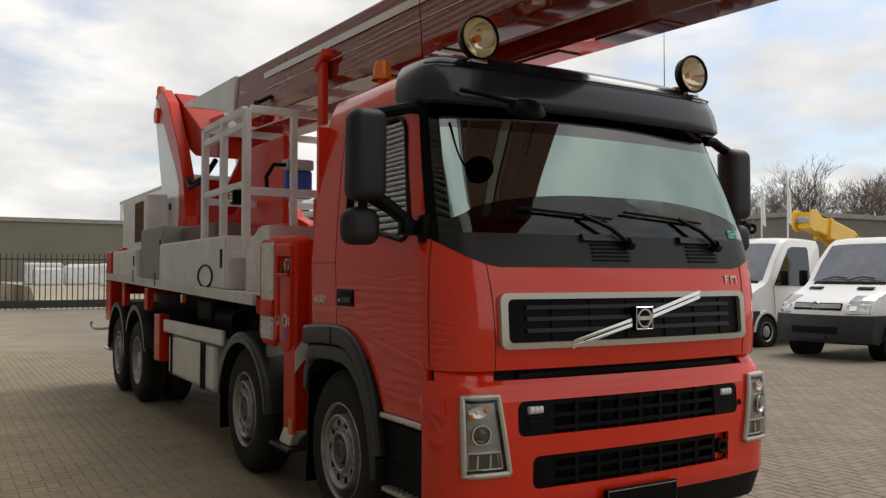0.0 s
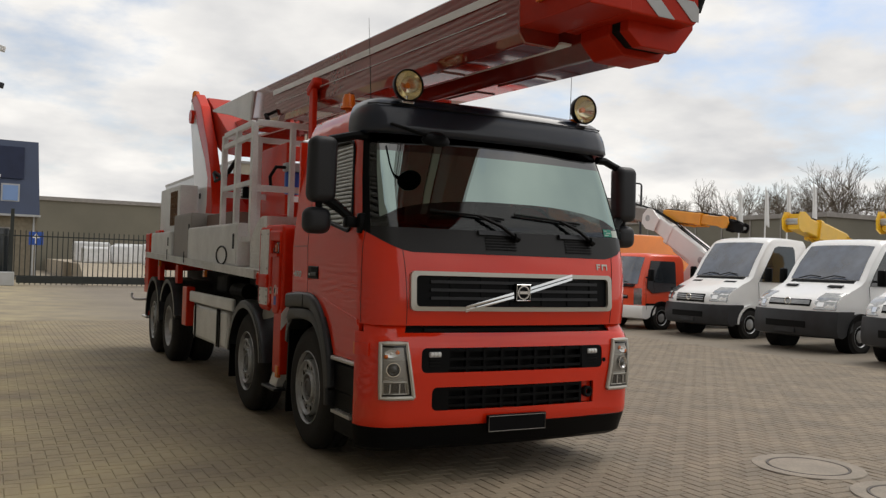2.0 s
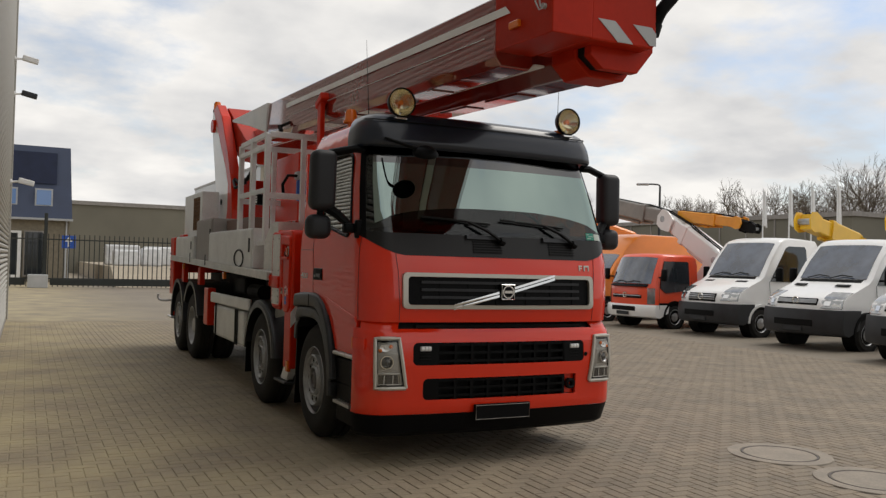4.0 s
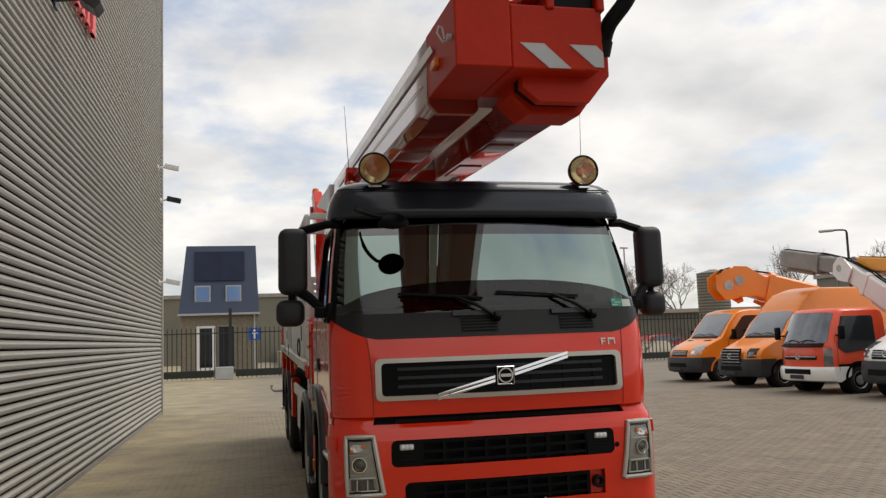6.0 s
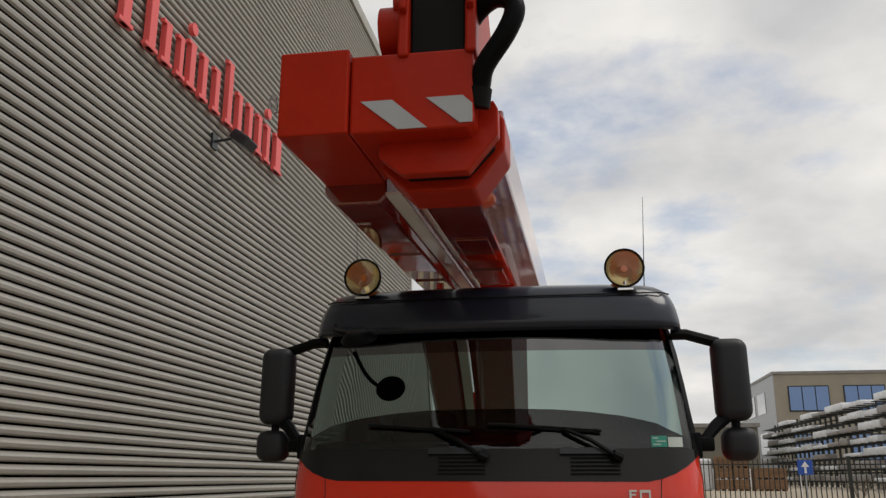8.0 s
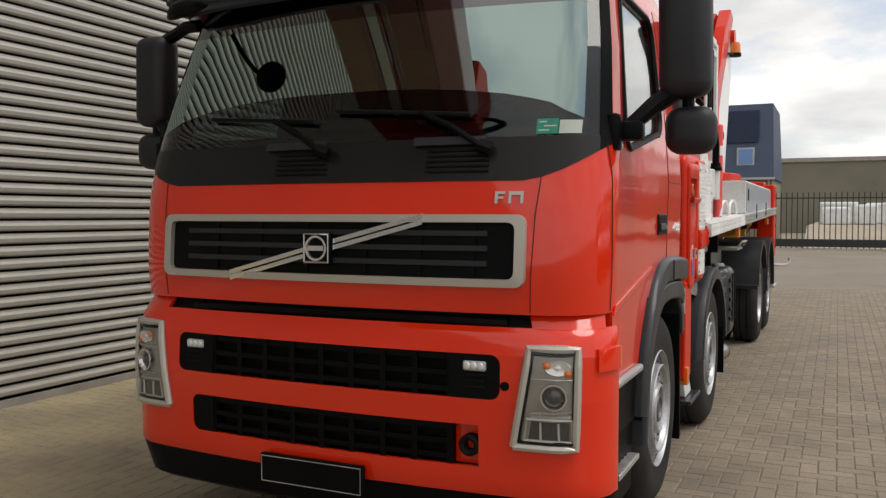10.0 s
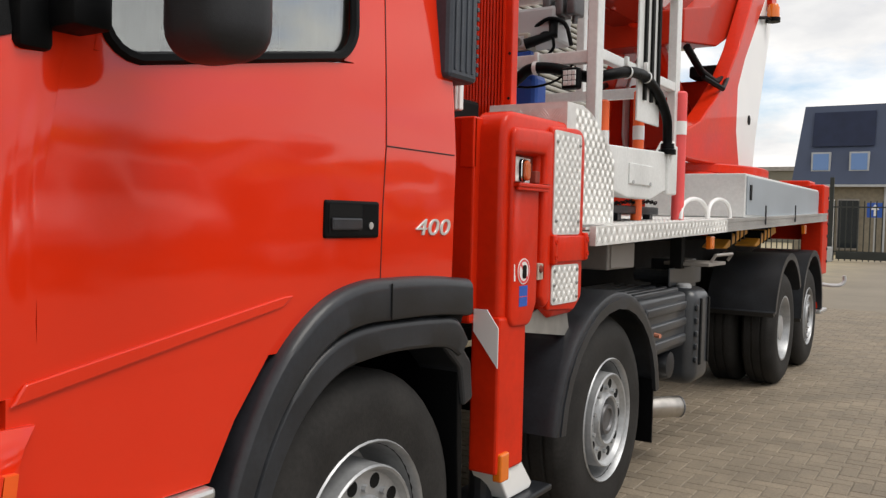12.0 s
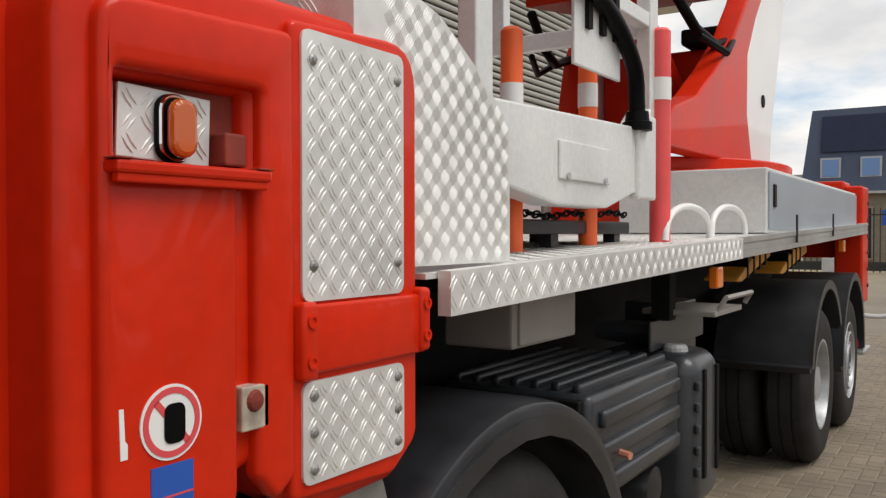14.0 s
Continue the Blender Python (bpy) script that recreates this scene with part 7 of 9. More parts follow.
# ---- work basket between cab and turret ----
BX0, BX1, BY0, BY1, BZ0, BZ1 = -1.16, 1.02, 3.66, 5.02, 1.80, 3.13
bm = B()
box(bm, BX0, BX1, BY0, BY1, BZ0, BZ0 + 0.06, 0.008)
basket = part("work_basket", bm, ALUW, truck, "white aluminium work basket")
for x in (BX0, BX1):
    for y in ((BY0, BY0 + 0.70, BY1) if x < 0 else (BY0, BY1)):
        bm = B()
        box(bm, x - 0.03, x + 0.03, y - 0.045, y + 0.045, BZ0 if x < 0 else 1.9, BZ1, 0.006)
        part("upright", bm, ALUW, basket)
    for z in ((2.46, BZ1 - 0.14, BZ1) if x < 0 else (2.42, BZ1 - 0.1, BZ1)):
        bm = B()
        box(bm, x - 0.025, x + 0.025, BY0 + 0.045, BY1 - 0.045, z - 0.03, z + 0.03, 0.006)
        part("rail", bm, ALUW, basket)
for y in (BY0, BY1):
    for z in (2.40, BZ1):
        bm = B()
        box(bm, BX0 + 0.03, BX1 - 0.03, y - 0.025, y + 0.025, z - 0.035, z + 0.035, 0.006)
        part("rail", bm, ALUW, basket)
    for x in (-0.72, 0.35):
        bm = B()
        box(bm, x - 0.03, x + 0.03, y - 0.03, y + 0.03, BZ0 + 0.06 if x < 0 else 2.43, BZ1, 0.006)
        part("upright", bm, ALUW, basket)
# lower tray on the right
bm = B()
prism(bm, [(3.50, 1.93), (4.78, 1.97), (4.90, 2.06), (4.92, 1.72), (4.7, 1.72), (4.45, 1.66), (4.05, 1.66), (3.6, 1.72)], "x", 0.98, 1.08, 0.008)
tray = part("toe_tray", bm, ALUW, basket, "white sheet metal tray")
bm = B()
box(bm, 1.08, 1.09, 4.05, 4.45, 1.74, 1.86, 0.004)
part("tray_plate", bm, ALUW, basket)
bm = B()
box(bm, 1.055, 1.10, 4.72, 4.90, 1.70, 2.02, 0.01)
part("tray_post", bm, ALUW, basket)
for y in (4.10, 4.40):
    bm = B()
    cyl(bm, (1.09, y, 1.75), (1.097, y, 1.75), 0.012, 10)
    part("bolt", bm, GREYBOX, basket)
bm = B()
prism(bm, [(4.6, 1.62), (5.0, 1.66), (5.0, 1.76), (4.6, 1.76)], "x", -1.16, -1.08, 0.005)
box(bm, -1.2, -0.98, 4.75, 5.35, 1.66, 1.72, 0.006)
part("hitch_plate", bm, ALUW, basket)
bm = B()
prism(bm, [(4.72, 1.80), (4.95, 1.80), (4.95, 1.88), (4.72, 1.88)], "x", -1.137, -1.132)
part("warning_mark", bm, SIGNRED, basket)
# work lamp, control box and hoses
for x, y, z in ((0.92, 3.585, 2.280), (-1.16, 3.95, 2.36)):
    bm = B()
    if x > 0:
        box(bm, x - 0.05, x + 0.05, y - 0.03, y + 0.03, z - 0.06, z + 0.055, 0.014)
    else:
        box(bm, x - 0.05, x + 0.05, y - 0.06, y + 0.06, z - 0.065, z + 0.065, 0.02)
    lampb = part("work_lamp", bm, BLACK, basket, "square work lamp")
    bm = B()
    if x > 0:
        for i in range(9):
            u, v = x - 0.025 + 0.025 * (i % 3), z - 0.030 + 0.028 * (i // 3)
            box(bm, u - 0.0115, u + 0.0115, y - 0.035, y - 0.028, v - 0.0125, v + 0.0125, 0.003)
    for i in range(3):
        for j in range(3):
            if x < 0:
                cyl(bm, (x - 0.054, y - 0.03 + 0.03 * i, z - 0.03 + 0.03 * j), (x - 0.048, y - 0.03 + 0.03 * i, z - 0.03 + 0.03 * j), 0.012, 8)
    part("lamp_face", bm, ALUW, basket)
bm = B()
tube(bm, flow([(0.42, 3.60, 2.06), (0.49, 3.60, 2.205), (0.60, 3.60, 2.311), (0.68, 3.60, 2.352), (0.82, 3.61, 2.340), (0.90, 3.66, 2.315), (0.97, 3.745, 2.305), (1.05, 3.79, 2.32), (1.085, 3.92, 2.352), (1.09, 4.10, 2.375), (1.085, 4.284, 2.375), (1.085, 4.524, 2.302), (1.085, 4.693, 2.183), (1.08, 4.735, 2.06), (1.08, 4.74, 1.98)]), 0.031, 12)
part("hose", bm, BLACK, basket, smooth=60)
bm = B()
lathe(bm, [(0, 0.0), (0, 0.055), (0.03, 0.055), (0.035, 0.045), (0.07, 0.042), (0.07, 0.0)], (1.08, 4.74, 1.955), (0, 0, 1), 16)
part("hose_gland", bm, BLACK, basket, smooth=40)
for p, d in (((0.70, 3.60, 2.352), (1, 0, 0)), ((1.087, 3.95, 2.357), (0, 1, 0)), ((1.087, 4.27, 2.378), (0, 1, 0))):
    p, d = Vector(p), Vector(d)
    e = Vector((0, 0, 1)).cross(d)
    bm = B()
    tube(bm, [p + d * 0.012 * q for q in (-1, 1)], 0.037, 14, cap=False)
    box(bm, p.x - 0.012, p.x + 0.012, p.y - 0.012, p.y + 0.012, p.z + 0.03, p.z + 0.085, 0.003)
    part("hose_clip", bm, ALUW, basket, smooth=40)
bm = B()
tube(bm, [(0.5, 4.0, 2.9), (0.7, 3.8, 2.75), (0.75, 3.7, 2.55), (0.6, 3.65, 2.5)], 0.03, 8)
part("hose", bm, BLACK, basket, smooth=60)
bm = B()
box(bm, 0.15, 0.75, 3.72, 3.95, 2.52, 2.72, 0.02)
cb = part("control_box", bm, GREYBOX, basket, "grey control box")
PANELB = mat("dirty_beige_panel", (0.46, 0.43, 0.36), 0.5, stain=0.2, sscale=7)
bm = B()
box(bm, 0.20, 0.60, 3.69, 3.80, 2.475, 2.575, 0.008)
sp = part("socket_panel", bm, PANELB, basket, "beige panel with a row of sockets")
for k in range(4):
    x = 0.255 + 0.095 * k
    bm = B()
    box(bm, x - 0.033, x + 0.033, 3.684, 3.692, 2.492, 2.558, 0.006)
    part("socket_plate", bm, GREYBOX, sp)
    bm = B()
    lathe(bm, [(0, 0.026), (0.010, 0.024), (0.010, 0.016), (0.003, 0.014), (0.003, 0.0)], (x, 3.684, 2.525), (0, -1, 0), 14)
    part("socket", bm, (DARKRED, MIDGREY)[k % 2], sp)
bm = B()
box(bm, 0.20, 0.62, 3.69, 3.80, 2.440, 2.470, 0.004)
part("blue_strip", bm, BLUE, sp)
bm = B()
tube(bm, flow([(0.62, 3.72, 2.50), (0.68, 3.70, 2.56), (0.74, 3.69, 2.55), (0.76, 3.69, 2.48), (0.72, 3.70, 2.44)]), 0.009, 8)
tube(bm, flow([(0.60, 3.74, 2.60), (0.72, 3.70, 2.64), (0.82, 3.70, 2.60), (0.86, 3.70, 2.48)]), 0.012, 8)
tube(bm, flow([(0.40, 3.64, 2.30), (0.62, 3.66, 2.26), (0.80, 3.66, 2.29), (0.90, 3.66, 2.38)]), 0.007, 8)
part("cable", bm, BLACK, sp, smooth=50)
bm = B()
for k in range(3):
    rbox(bm, 0.66 + 0.075 * k, 0.715 + 0.075 * k, 3.73, 3.86, 2.66, 2.78, 0.012, 3)
    cyl(bm, (0.687 + 0.075 * k, 3.79, 2.62), (0.687 + 0.075 * k, 3.79, 2.67), 0.016, 10)
part("valve_bank", bm, HUB, basket, smooth=40)
bm = B()
box(bm, 0.34, 0.58, 3.84, 4.0, 2.17, 2.37, 0.03)
part("blue_box", bm, BLUE, basket, "blue plastic box")
bm = B()
box(bm, -0.76, -0.5, 3.74, 3.82, 2.36, 2.62, 0.02)
part("blue_panel", bm, BLUE, basket, "blue control panel")
bm = B()
box(bm, -0.78, -0.5, 3.70, 3.84, 2.62, 2.72, 0.02)
part("control_head", bm, GREYBOX, basket)
bm = B()
tube(bm, [(-0.75, 3.72, 2.66), (-0.88, 3.74, 2.66), (-0.93, 3.8, 2.55), (-0.90, 3.85, 2.42)], 0.02, 8)
part("hose", bm, BLACK, basket, smooth=60)
bm = B()
for y in (4.30, 4.42, 4.54):
    box(bm, 1.05, 1.075, y, y + 0.035, 2.25, 3.0)
part("slot_strap", bm, DARK, basket)
bm = B()
box(bm, 1.046, 1.06, 4.22, 4.62, 2.12, 3.1, 0.004)
part("slot_plate", bm, ALUW, basket)
# orange marker posts standing on the deck
for x, y, z1, rp, col, bands in ((0.90, 4.09, 2.23, 0.036, CONE, ((1.97, 2.05),)), (0.90, 4.70, 2.37, 0.036, CONE, ((2.05, 2.14), (1.78, 1.84))), (1.06, 5.06, 2.40, 0.042, PINK, ((2.11, 2.20),))):
    bm = B()
    z0 = deck_z(y)
    lathe(bm, [(z0 - 0.001, 0.0), (z0 - 0.001, rp), (z1 - 0.012, rp), (z1, rp - 0.012), (z1, 0.0)], (x, y, 0), (0, 0, 1), 20)
    o = part("marker_post", bm, col, truck, "fluorescent orange marker post with a white band", smooth=40)
    for a, b in bands:
        bm = B()
        lathe(bm, [(a, rp), (a, rp + 0.002), (b, rp + 0.002), (b, rp)], (x, y, 0), (0, 0, 1), 20)
        part("band", bm, WHITE, o, smooth=40)
# low dark tray with a chain along its edge
bm = B()
box(bm, 0.45, 0.90, 3.72, 5.1, deck_z(4.4) + 0.055, deck_z(4.4) + 0.095, 0.012)
box(bm, 0.88, 0.91, 3.70, 5.12, deck_z(4.4) + 0.050, deck_z(4.4) + 0.10, 0.006)
for x in (0.5, 0.84):
    for y in (3.78, 4.4, 5.0):
        box(bm, x, x + 0.05, y, y + 0.06, deck_z(y) - 0.002, deck_z(4.4) + 0.06)
part("deck_tray", bm, GREYPL, truck, "low dark plastic tray on the deck")
bm = B()
for k in range(34):
    y = 3.74 + 0.041 * k
    z = deck_z(y) + 0.118 + 0.006 * math.sin(k * 0.7)
    e = Vector((0.45, 0, 0.9)) if k % 2 else Vector((0.9, 0, -0.45))
    c = Vector((0.895, y, z))
    tube(bm, [c + Vector((0, 1, 0)) * (0.026 * math.cos(a)) + e * (0.012 * math.sin(a)) for a in [2 * math.pi * q / 10 for q in range(11)]], 0.0045, 5, False)
tagged(part("chain", bm, DARK, truck, "dark steel chain"), kind="stuff")

# ---- on the cab roof ----
for s in (1, -1):
    x = s * 0.856
    bm = B()
    lathe(bm, [(-0.10, 0.0), (-0.095, 0.05), (-0.04, 0.115), (0.02, 0.128), (0.03, 0.126), (0.03, 0.118), (0.012, 0.112)], (x, 0.36, 3.01), (0, -1, 0.0), 28)
    sp = part("spot_lamp", bm, BLACK, truck, "round clear spot lamp on the roof", smooth=40)
    bm = B()
    lathe(bm, [(-0.075, 0.0), (-0.06, 0.05), (-0.01, 0.10), (0.018, 0.114)], (x, 0.36, 3.01), (0, -1, 0), 28)
    part("reflector", bm, mat("warm_reflector", (0.85, 0.76, 0.52), 0.15, 0.9), sp, smooth=60)
    bm = B()
    lathe(bm, [(0.018, 0.116), (0.030, 0.08), (0.034, 0.0)], (x, 0.36, 3.01), (0, -1, 0), 28)
    part("lens", bm, LENS, sp, smooth=60).visible_shadow = False
    bm = B()
    cyl(bm, (x, 0.40, 3.01), (x, 0.36, 3.01), 0.022, 10)
    part("bulb", bm, AMBER, sp)
    bm = B()
    lathe(bm, [(0, 0.06), (0.03, 0.055), (0.05, 0.0)], (x - s * 0.03, 0.46, 2.90), (0, 0, 1), 14)
    part("roof_marker", bm, AMBER, truck, "small amber roof marker lamp")
    bm = B()
    cyl(bm, (x, 0.38, 2.87), (x, 0.38, 2.93), 0.014, 8)
    box(bm, x - 0.05, x + 0.05, 0.34, 0.42, 2.865, 2.885, 0.004)
    part("stand", bm, CHROME, sp)
    bm = B()
    lathe(bm, [(0, 0.075), (0.02, 0.075), (0.025, 0.062), (0.09, 0.058), (0.13, 0.045), (0.15, 0.0)], (s * 0.90, 1.50, 2.985), (0, 0, 1), 18)
    cyl(bm, (s * 0.90, 1.50, 2.90), (s * 0.90, 1.50, 2.99), 0.03, 10)
    part("beacon", bm, AMBER, truck, "amber roof beacon", smooth=30)
    bm = B()
    cyl(bm, (s * 1.0, 0.75, 2.92), (s * 1.03, 0.78, 3.62), 0.004, 5, 0.0015)
    part("antenna", bm, BLACK, truck)

# ---- mirrors ----
for s in (1, -1):
    bm = B()
    rbox(bm, s * 1.372, s * 1.592, 0.45, 0.625, 2.06, 2.57, 0.065, 5)
    for v in bm.verts:
        v.co.x -= s * 0.03 * max(0.0, v.co.z - 2.35)
        if v.co.y > 0.6:
            v.co.y = 0.618
    mir = part("mirror", bm, MIRPL, truck, "large black door mirror", smooth=60)
    bm = B()
    box(bm, s * 1.43, s * 1.555, 0.617, 0.625, 2.11, 2.52)
    part("mirror_glass", bm, CHROME, mir)
    bm = B()
    rbox(bm, s * 1.395, s * 1.61, 0.48, 0.645, 1.82, 2.025, 0.068, 5)
    part("lower_mirror", bm, MIRPL, mir, smooth=60)
    bm = B()
    tube(bm, [(s * 1.13, 0.50, 2.60), (s * 1.22, 0.50, 2.60), (s * 1.32, 0.53, 2.575), (s * 1.42, 0.55, 2.55)], 0.035, 8)
    part("upper_arm", bm, BLACK, mir, smooth=40)
    bm = B()
    tube(bm, [(s * 1.25, 0.40, 1.92), (s * 1.30, 0.43, 1.965), (s * 1.36, 0.48, 2.03), (s * 1.45, 0.54, 2.10)], 0.030, 8, taper=0.045)
    tube(bm, [(s * 1.49, 0.55, 1.98), (s * 1.49, 0.55, 2.10)], 0.028, 8)
    box(bm, s * 1.20, s * 1.33, 0.36, 0.45, 1.875, 1.955, 0.012)
    box(bm, s * 1.19, s * 1.250, 0.30, 0.375, 1.83, 1.985, 0.015)
    part("lower_arm", bm, BLACK, mir, smooth=40)
# kerb mirror hung under the visor
bm = B()
lathe(bm, [(-0.05, 0.0), (-0.045, 0.05), (-0.02, 0.075), (0.005, 0.088), (0.015, 0.085), (0.012, 0.0)], (-0.78, 0.0, 2.545), (0.12, 0.55, -0.83), 24)
for v in bm.verts:
    v.co.x = -0.78 + (v.co.x + 0.78) * 1.3
tube(bm, flow([(-0.80, 0.0, 2.57), (-0.90, 0.02, 2.585), (-0.98, 0.12, 2.63), (-1.02, 0.28, 2.68)]), 0.015, 8)
part("front_mirror", bm, BLACK, truck, "small black front mirror", smooth=50)

# ---- wipers ----
for x0, x1 in ((-0.15, -0.62), (0.62, 0.12)):
    def fp(x, z, off):
        return (x, front_y(x, z) - off, z)
    bm = B()
    tube(bm, [fp(x0 + 0.12, 1.84, 0.05), fp(x0 - 0.02, 1.93, 0.06), fp(x0 - 0.18, 2.0, 0.04)], 0.014, 6)
    tube(bm, [fp(x0 + 0.15, 1.83, 0.03), fp(x0 + 0.1, 1.85, 0.05)], 0.03, 8)
    wp = part("wiper_arm", bm, BLACK, truck)
    bm = B()
    tube(bm, [fp(lerp(x0 + 0.04, x1 - 0.12, k / 6), lerp(1.985, 2.03, k / 6), 0.025) for k in range(7)], 0.010, 5)
    part("wiper_blade", bm, DARK, wp)
    bm = B()
    for k in range(5):
        z = 1.74 + 0.022 * k
        bowed(bm, [(x0 - 0.14, z), (x0 + 0.14, z), (x0 + 0.14, z + 0.008), (x0 - 0.14, z + 0.008)], 0.010, 0.004)
    part("scuttle_vent", bm, DARK, cab)
    bm = B()
    for k in range(4):
        bowed(bm, [(x0 - 0.2 + 0.08 * k, 1.855), (x0 - 0.12 + 0.08 * k, 1.855), (x0 - 0.12 + 0.08 * k, 1.89), (x0 - 0.2 + 0.08 * k, 1.89)], 0.03, 0.0)
    part("scuttle_step", bm, GREYPL, cab)

# ---- vans and lift trucks in the row ----


def side_loft(bm, prof, half, tuck, mi=0):
    """Body from a side outline (x forward-back, z): half width, pinched towards the roof."""
    n = len(prof)
    L = []
    for s in (1, -1):
        L.append([bm.verts.new((x, s * half * (1 - tuck * max(0, z - 1.0)), z)) for x, z in prof])
    bm.faces.new(L[0])
    bm.faces.new(L[1][::-1])
    for k in range(n):
        bm.faces.new((L[0][k], L[1][k], L[1][(k + 1) % n], L[0][(k + 1) % n]))


def small_wheel(parent, x, s, y, r=0.34):
    bm = B()
    lathe(bm, [(-0.2, 0.2), (-0.2, r - 0.02), (-0.18, r), (-0.03, r), (0, r - 0.03), (0.0, 0.22)], (x, s * y, r), (0, s, 0), 28)
    w = part("wheel", bm, RUBBER, parent, "black tyre on a silver rim", smooth=30)
    bm = B()
    lathe(bm, [(-0.01, 0.225), (0.004, 0.215), (-0.03, 0.19), (-0.02, 0.13), (0.0, 0.1), (0.004, 0.0)], (x, s * y, r), (0, s, 0), 24)
    part("rim", bm, RIM, w, smooth=35)
    for k in range(8):
        a = 2 * math.pi * k / 8
        q = Vector((x + 0.155 * math.cos(a), s * (y - 0.03), r + 0.155 * math.sin(a)))
        bm = B()
        cyl(bm, q, q + Vector((0, s * 0.016, 0)), 0.028, 8)
        part("rim_hole", bm, DARK, w)


def van(at, rz, paint, label, style="long_nose", roof=2.35, length=5.4, boom=None, group="vans in the row", size=1.0):
    """Nose at local -x; the front axle stands over the origin."""
    v = thing("van", label, "van", (at[0], at[1], 0), rz, group)
    v.scale = (size, size, size)
    nose = -0.98
    half, tuck = 0.98, 0.085
    if style == "cabover":
        prof = [(nose + 0.02, 0.62), (nose, 0.9), (nose, 1.12), (nose + 0.05, 1.24), (nose + 0.22, 1.66), (nose + 0.42, roof - 0.09), (nose + 0.52, roof - 0.02), (nose + 0.72, roof), (0.78, roof), (0.90, roof - 0.05), (0.95, roof - 0.3), (0.95, 0.72), (0.5, 0.70), (0.4, 0.62)]
        scr = ((nose + 0.06, 1.27), (nose + 0.22, 1.66), (nose + 0.41, roof - 0.11))
        win = [(nose + 0.42, 1.16), (nose + 0.46, 1.45), (nose + 0.62, roof - 0.22), (0.56, roof - 0.22), (0.60, roof - 0.28), (0.60, 1.16), (0.55, 1.10), (nose + 0.62, 1.02)]
    else:
        dx = 0.0 if style != "short_nose" else 0.08
        prof = [(nose + 0.05, 0.55), (nose, 0.70), (nose, 0.92), (nose + 0.06, 1.04), (nose + 0.20, 1.12), (-0.40 + dx, 1.27), (-0.06 + dx, 1.38), (0.08 + dx, 1.46), (0.40 + dx, 1.46 + (roof - 1.58) * 0.49), (0.74 + dx, roof - 0.12), (0.84 + dx, roof - 0.05), (1.02, roof), (1.6, roof + 0.01), (2.12, roof - 0.02), (2.2, roof - 0.12), (2.2, 0.72), (0.5, 0.6), (-0.4, 0.5)]
        scr = ((0.09 + dx, 1.475), (0.40 + dx, 1.465 + (roof - 1.58) * 0.49), (0.73 + dx, roof - 0.14))
        if style == "panel_van":
            prof = prof[:7] + [(0.08, 1.46), (0.40, 1.86), (0.70, 2.18), (0.78, 2.29), (0.94, 2.48), (1.22, 2.72), (1.65, roof), (4.5, roof), (4.72, roof - 0.1), (4.8, roof - 0.3), (4.8, 0.72), (0.5, 0.6), (-0.4, 0.5)]
            scr = ((0.09, 1.475), (0.40, 1.865), (0.69, 2.165))
        top = 2.34 if style == "panel_van" else roof
        win = [(0.36, 1.36), (0.55, 1.62), (0.98, top - 0.26), (1.10, top - 0.22), (1.66, top - 0.22), (1.72, top - 0.30), (1.72, 1.40), (1.66, 1.34)]

    def skin(x, z, u, off=0.0):
        """Bowed nose in plan, sides pinched towards the roof, domed roof."""
        k = max(0.0, min(1.0, (0.45 - x) / 1.4))
        y = half * u * (1 - tuck * max(0, z - 1.0)) * (1 - 0.05 * k)
        return Vector((x + 0.26 * k * abs(u) ** 3, y, z - (0.05 * u ** 4 if z > 1.9 else 0))) + Vector((-off * 0.8, 0, off * 0.6))

    us = (-1, -0.96, -0.85, -0.6, -0.3, 0, 0.3, 0.6, 0.85, 0.96, 1)
    bm = B()
    loops = []
    for u in us:
        e = 0.035 if abs(u) == 1 else 0.0
        cx, cz = 0.4, 1.3
        loops.append([bm.verts.new(skin(x + (cx - x) * e * 0.5, z + (cz - z) * e, u)) for x, z in prof])
    m = len(prof)
    for a, b in zip(loops, loops[1:]):
        for k in range(m):
            bm.faces.new((a[k], a[(k + 1) % m], b[(k + 1) % m], b[k]))
    bm.faces.new(loops[0])
    bm.faces.new(loops[-1][::-1])
    part("body", bm, paint, v, smooth=38)

    def patch(name, pts, u0, u1, n, material, off, label=""):
        bm = B()
        g = [[bm.verts.new(skin(x, z, lerp(u0, u1, k / n), off)) for k in range(n + 1)] for x, z in pts]
        back = [[bm.verts.new(skin(x, z, lerp(u0, u1, k / n), off - 0.02)) for k in range(n + 1)] for x, z in pts]
        for i in range(len(pts) - 1):
            for k in range(n):
                bm.faces.new((g[i][k], g[i][k + 1], g[i + 1][k + 1], g[i + 1][k]))
        edge = [(0, k) for k in range(n + 1)] + [(i, n) for i in range(1, len(pts))] + [(len(pts) - 1, k) for k in range(n - 1, -1, -1)] + [(i, 0) for i in range(len(pts) - 2, 0, -1)]
        for p, q in zip(edge, edge[1:] + edge[:1]):
            bm.faces.new((g[p[0]][p[1]], g[q[0]][q[1]], back[q[0]][q[1]], back[p[0]][p[1]]))
        return part(name, bm, material, v, label, smooth=40)

    patch("windscreen", scr, -0.86, 0.86, 10, VANSCREEN, 0.012, "dark reflective windscreen")
    ws0 = scr[0]
    patch("scuttle", [(ws0[0] - 0.10, ws0[1] - 0.075), (ws0[0] - 0.005, ws0[1] - 0.012)], -0.80, 0.80, 8, BLACK, 0.008)
